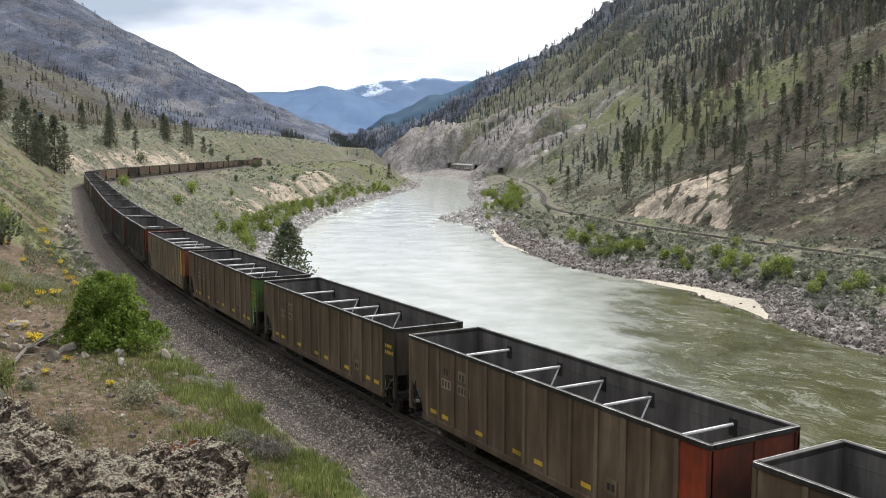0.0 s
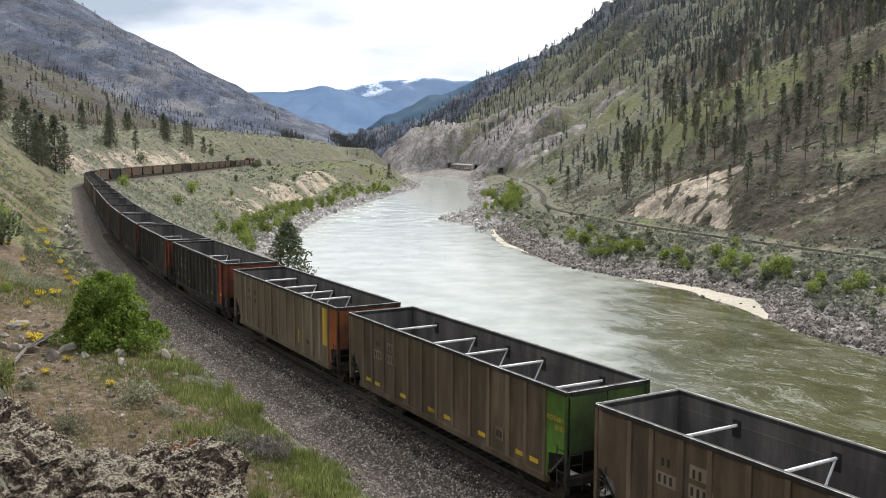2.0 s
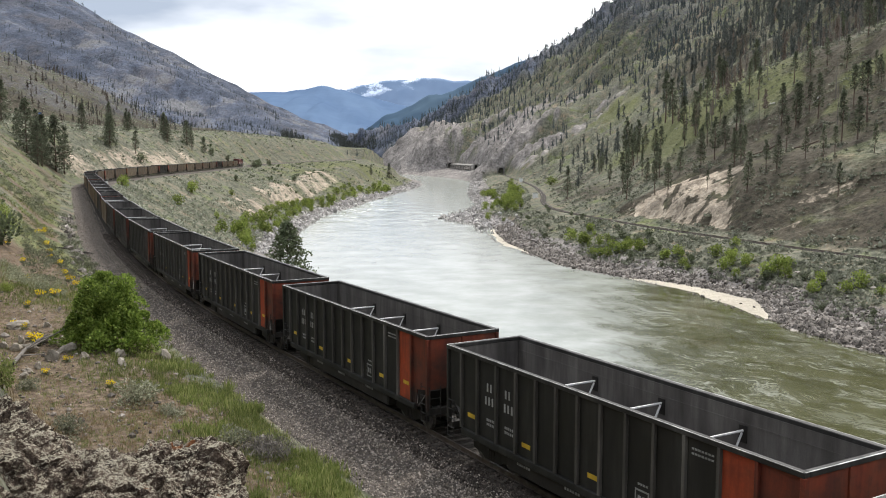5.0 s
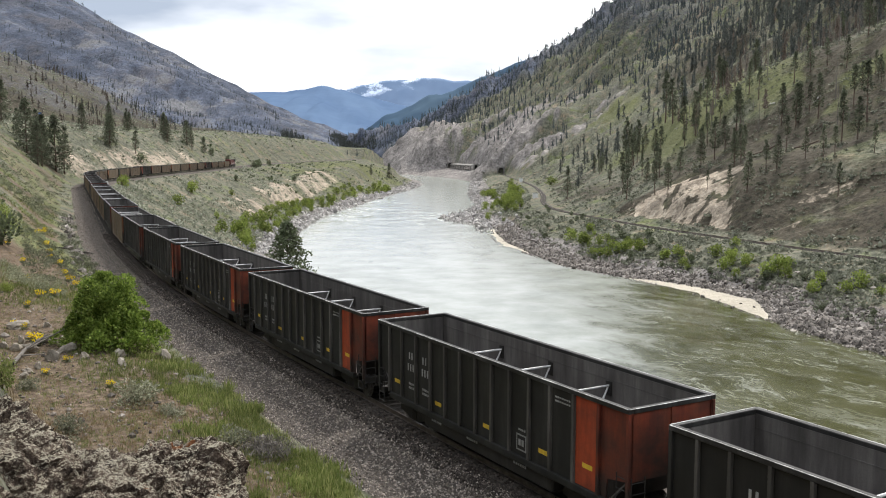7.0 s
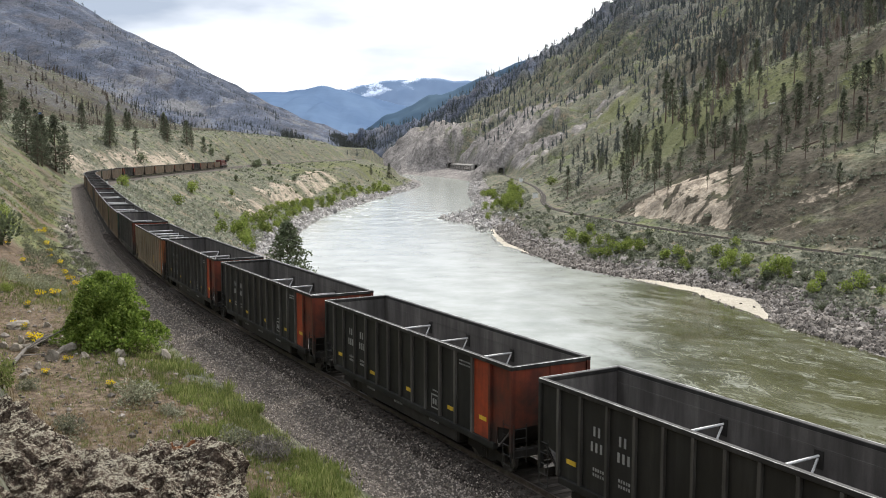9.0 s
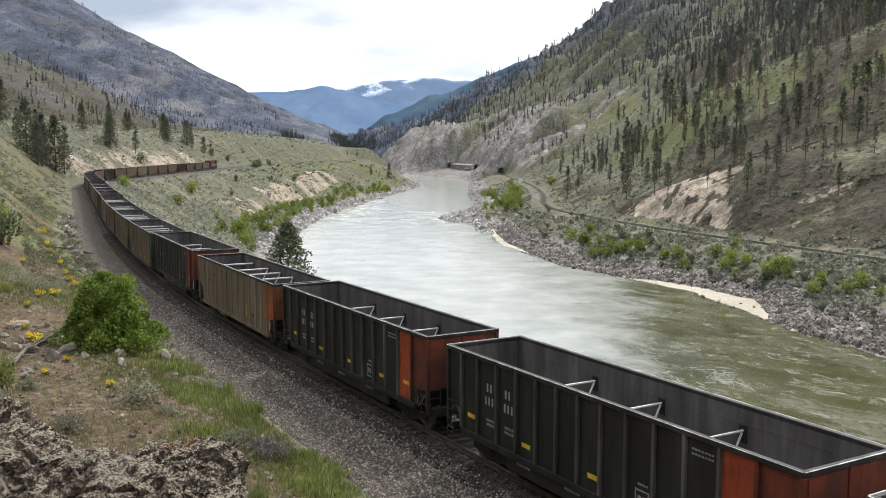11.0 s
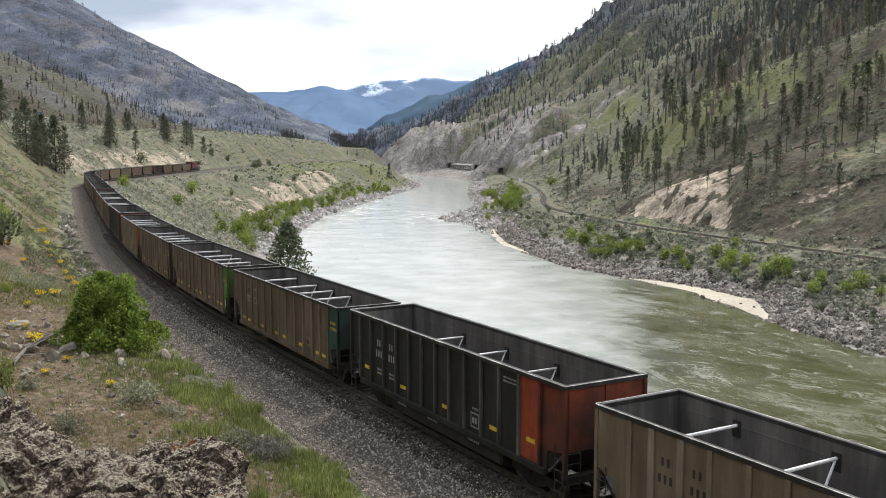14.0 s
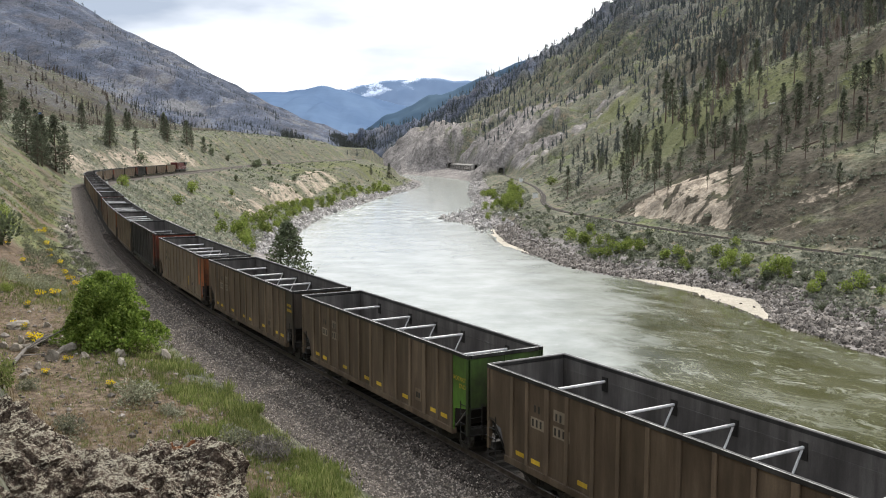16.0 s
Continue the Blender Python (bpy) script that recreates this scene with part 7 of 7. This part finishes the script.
yy = rng.normal(452, 26, n)
bx = np.interp(yy, RIGHT_Y, RIGHT_X) - 6 + np.abs(rng.normal(0, 9, n))
yy2 = rng.uniform(480, 1010, n)
bx2 = np.interp(yy2, RIGHT_Y, RIGHT_X) - 1 + np.abs(rng.normal(0, 6, n))
stuff("spit_boulders", STONES, np.r_[bx, bx2], np.r_[yy, yy2], rng.gamma(2.2, 0.36, 2 * n) + 0.3, PALE_ROCK, "pale boulders of a spit running into the rapids", "boulders", rng, sink=0.0, tilt=0.3, z=np.maximum(terrain(np.r_[bx, bx2], np.r_[yy, yy2])[0], WATER_Z - 0.25))

# ---- the other railway: tunnels, rock shed, cabins ----
def tunnel_portal(x, y, turn):
    root = tagged(new("tunnel_portal"), "grey concrete railway tunnel portal in a rock cliff", "tunnel", "tunnel portals")
    bm = bmesh.new()
    arch = [(2.7 * math.cos(a), 4.2 + 2.7 * math.sin(a)) for a in np.linspace(0, math.pi, 11)]
    outer = [(4.0, 0), (4.0, 8.2), (-4.0, 8.2), (-4.0, 0)]
    inner = [(-2.7, 0)] + arch[::-1] + [(2.7, 0)]
    front = [bm.verts.new((px, 0, pz)) for px, pz in outer + inner]
    bm.faces.new(front)
    made = bmesh.ops.extrude_face_region(bm, geom=list(bm.faces))
    bmesh.ops.translate(bm, verts=[v for v in made["geom"] if isinstance(v, bmesh.types.BMVert)], vec=(0, 1.2, 0))
    bmesh.ops.recalc_face_normals(bm, faces=bm.faces)
    part("face_wall", bm, CONCRETE, root)
    bm = bmesh.new()
    rows = [[bm.verts.new((px, yy, pz)) for px, pz in inner] for yy in (1.2, 30)]
    for i in range(len(inner) - 1):
        bm.faces.new((rows[0][i], rows[0][i + 1], rows[1][i + 1], rows[1][i]))
    bm.faces.new(rows[1])
    part("lining", bm, VOID, root, "tunnel lining, darkness painted near-black")
    root.matrix_basis = pose(x, y, OTHER_Z - 0.2, 0, 0, turn)


tunnel_portal(60.2, 964, 2)
tunnel_portal(9.5, 1282, 22)
tunnel_portal(40.5, 1146, -48)
shed = tagged(new("rock_shed"), "concrete rock shed with a row of columns above the river", "rock shed")
p_, q_ = Vector((38, 1158, OTHER_Z)), Vector((14, 1262, OTHER_Z))
for k in range(13):
    c = p_.lerp(q_, k / 12)
    part("column", box(bmesh.new(), c.x - 3.9, c.x - 3.1, c.y - 0.4, c.y + 0.4, OTHER_Z - 1.5, OTHER_Z + 5.0, 0.05), CONCRETE, shed)
roof = prism(bmesh.new(), [(-4.4, 5.0), (4.5, 6.2), (4.5, 6.8), (-4.4, 5.6)], 0, (q_ - p_).length)
rf = part("roof", roof, CONCRETE, shed)
rf.matrix_basis = Matrix.Translation(p_) @ pose(0, 0, 0, 0, 0, math.degrees(math.atan2((q_ - p_).y, (q_ - p_).x)) - 90)


def cabin(name, x, y, w, h, material, label, category, z=None):
    root = tagged(new(name), label, category)
    part("body", box(bmesh.new(), -w / 2, w / 2, -w / 2, w / 2, -0.2, h, 0.03), material, root)
    part("roof", prism(bmesh.new(), [(-w / 2 - 0.1, h), (w / 2 + 0.1, h), (w / 2 + 0.1, h + 0.08), (0, h + 0.25), (-w / 2 - 0.1, h + 0.08)], -w / 2 - 0.1, w / 2 + 0.1), CHORD, root)
    root.matrix_basis = pose(x, y, float(terrain(x, y)[0][0]) if z is None else z, 0, 0, 15)


cabin("signal_cabinet", -105.4, 290, 0.8, 1.2, WHITE_PAINT, "white trackside signal cabinet beside the railway", "cabinet")
cabin("equipment_hut", 50.5, 505, 2.4, 2.6, WHITE_PAINT, "white equipment hut beside the far railway", "hut")
cabin("equipment_hut", 62.5, 742, 2.4, 3.2, WHITE_PAINT, "small white hut beside the far railway", "hut")
cabin("toilet_booth", -231, 535, 1.6, 2.4, BLUE_PAINT, "small bright blue booth on the hillside", "booth")

# ---- sleepers, last ----
SLEEPER_MESH = bpy.data.meshes.new("sleeper")
_bm = box(bmesh.new(), -0.11, 0.11, -1.3, 1.3, -0.33, -0.165, 0.012)
_bm.to_mesh(SLEEPER_MESH)
_bm.free()
SLEEPER_MESH.materials.append(SLEEPER)
for k in range(190):
    sx, sy, hd = place(TRACK, REF + 24 - 0.55 * k)
    ob = new("sleeper", SLEEPER_MESH)
    ob.parent = track
    ob.matrix_basis = pose(sx, sy, 0, 0, 0, hd + 0.8 * math.sin(k * 3.1))
for k, (px, py, tz, tilt) in enumerate([(-37.6, 97.5, 40, 12), (-38.0, 95.6, 75, 4), (-37.0, 93.6, 20, 8), (-38.5, 91.8, 60, 6), (-36.6, 99.5, 85, 3)]):
    ob = tagged(new("old_sleeper", SLEEPER_MESH), "discarded dark wooden sleeper lying beside the ballast", "sleeper", "discarded sleepers")
    ob.matrix_basis = pose(px, py, float(terrain(px, py)[0][0]) + 0.36, 0, tilt, tz)


# ---- what moves ----
def motions():
    step = 1 / 30
    turn = math.degrees(SPEED * step / 0.455)
    for n, ob in CARS:
        if -2 < n < 15:
            for bogie in (o for o in ob.children if o.name.startswith("bogie")):
                for w in (o for o in bogie.children if o.name.startswith("wheelset")):
                    # rows only while the car is close by
                    t0 = max(0.0, 0.6 + 1.2 * (n - 1) - 5.0)
                    t1 = min(16.0, 0.6 + 1.2 * (n - 1) + 2.6)
                    k0, k1 = round(t0 * 30), round(t1 * 30)
                    rows = [(k * step, pose(w.location.x, 0, 0.455, 0, turn * (k - k0), 0)) for k in range(k0, max(k1, k0 + 1) + 1)]
                    if k0 > 0:
                        rows.insert(0, (0, rows[0][1]))
                    if k1 < 480:
                        rows.append((16, rows[-1][1]))
                    SPINNERS.append((w, rows))
    times = [0.5 * k for k in range(33)]
    for n, ob in CARS:
        walk(ob, [(t, train_pose(s_of(n, t))) for t in times])
    walk(LOCO, [(t, train_pose(s_of(LOCO_N, t) - 3.0)) for t in times])
    # wheels roll: a full turn every 2.86 m
    for ob, speed_rows in SPINNERS:
        walk(ob, speed_rows)
    # the current carries the ripples and foam down the valley
    walk(RIVER, [(t, pose(-0.72 * t, 1.15 * t, 0)) for t in (0, 4, 8, 12, 16)])


motions()
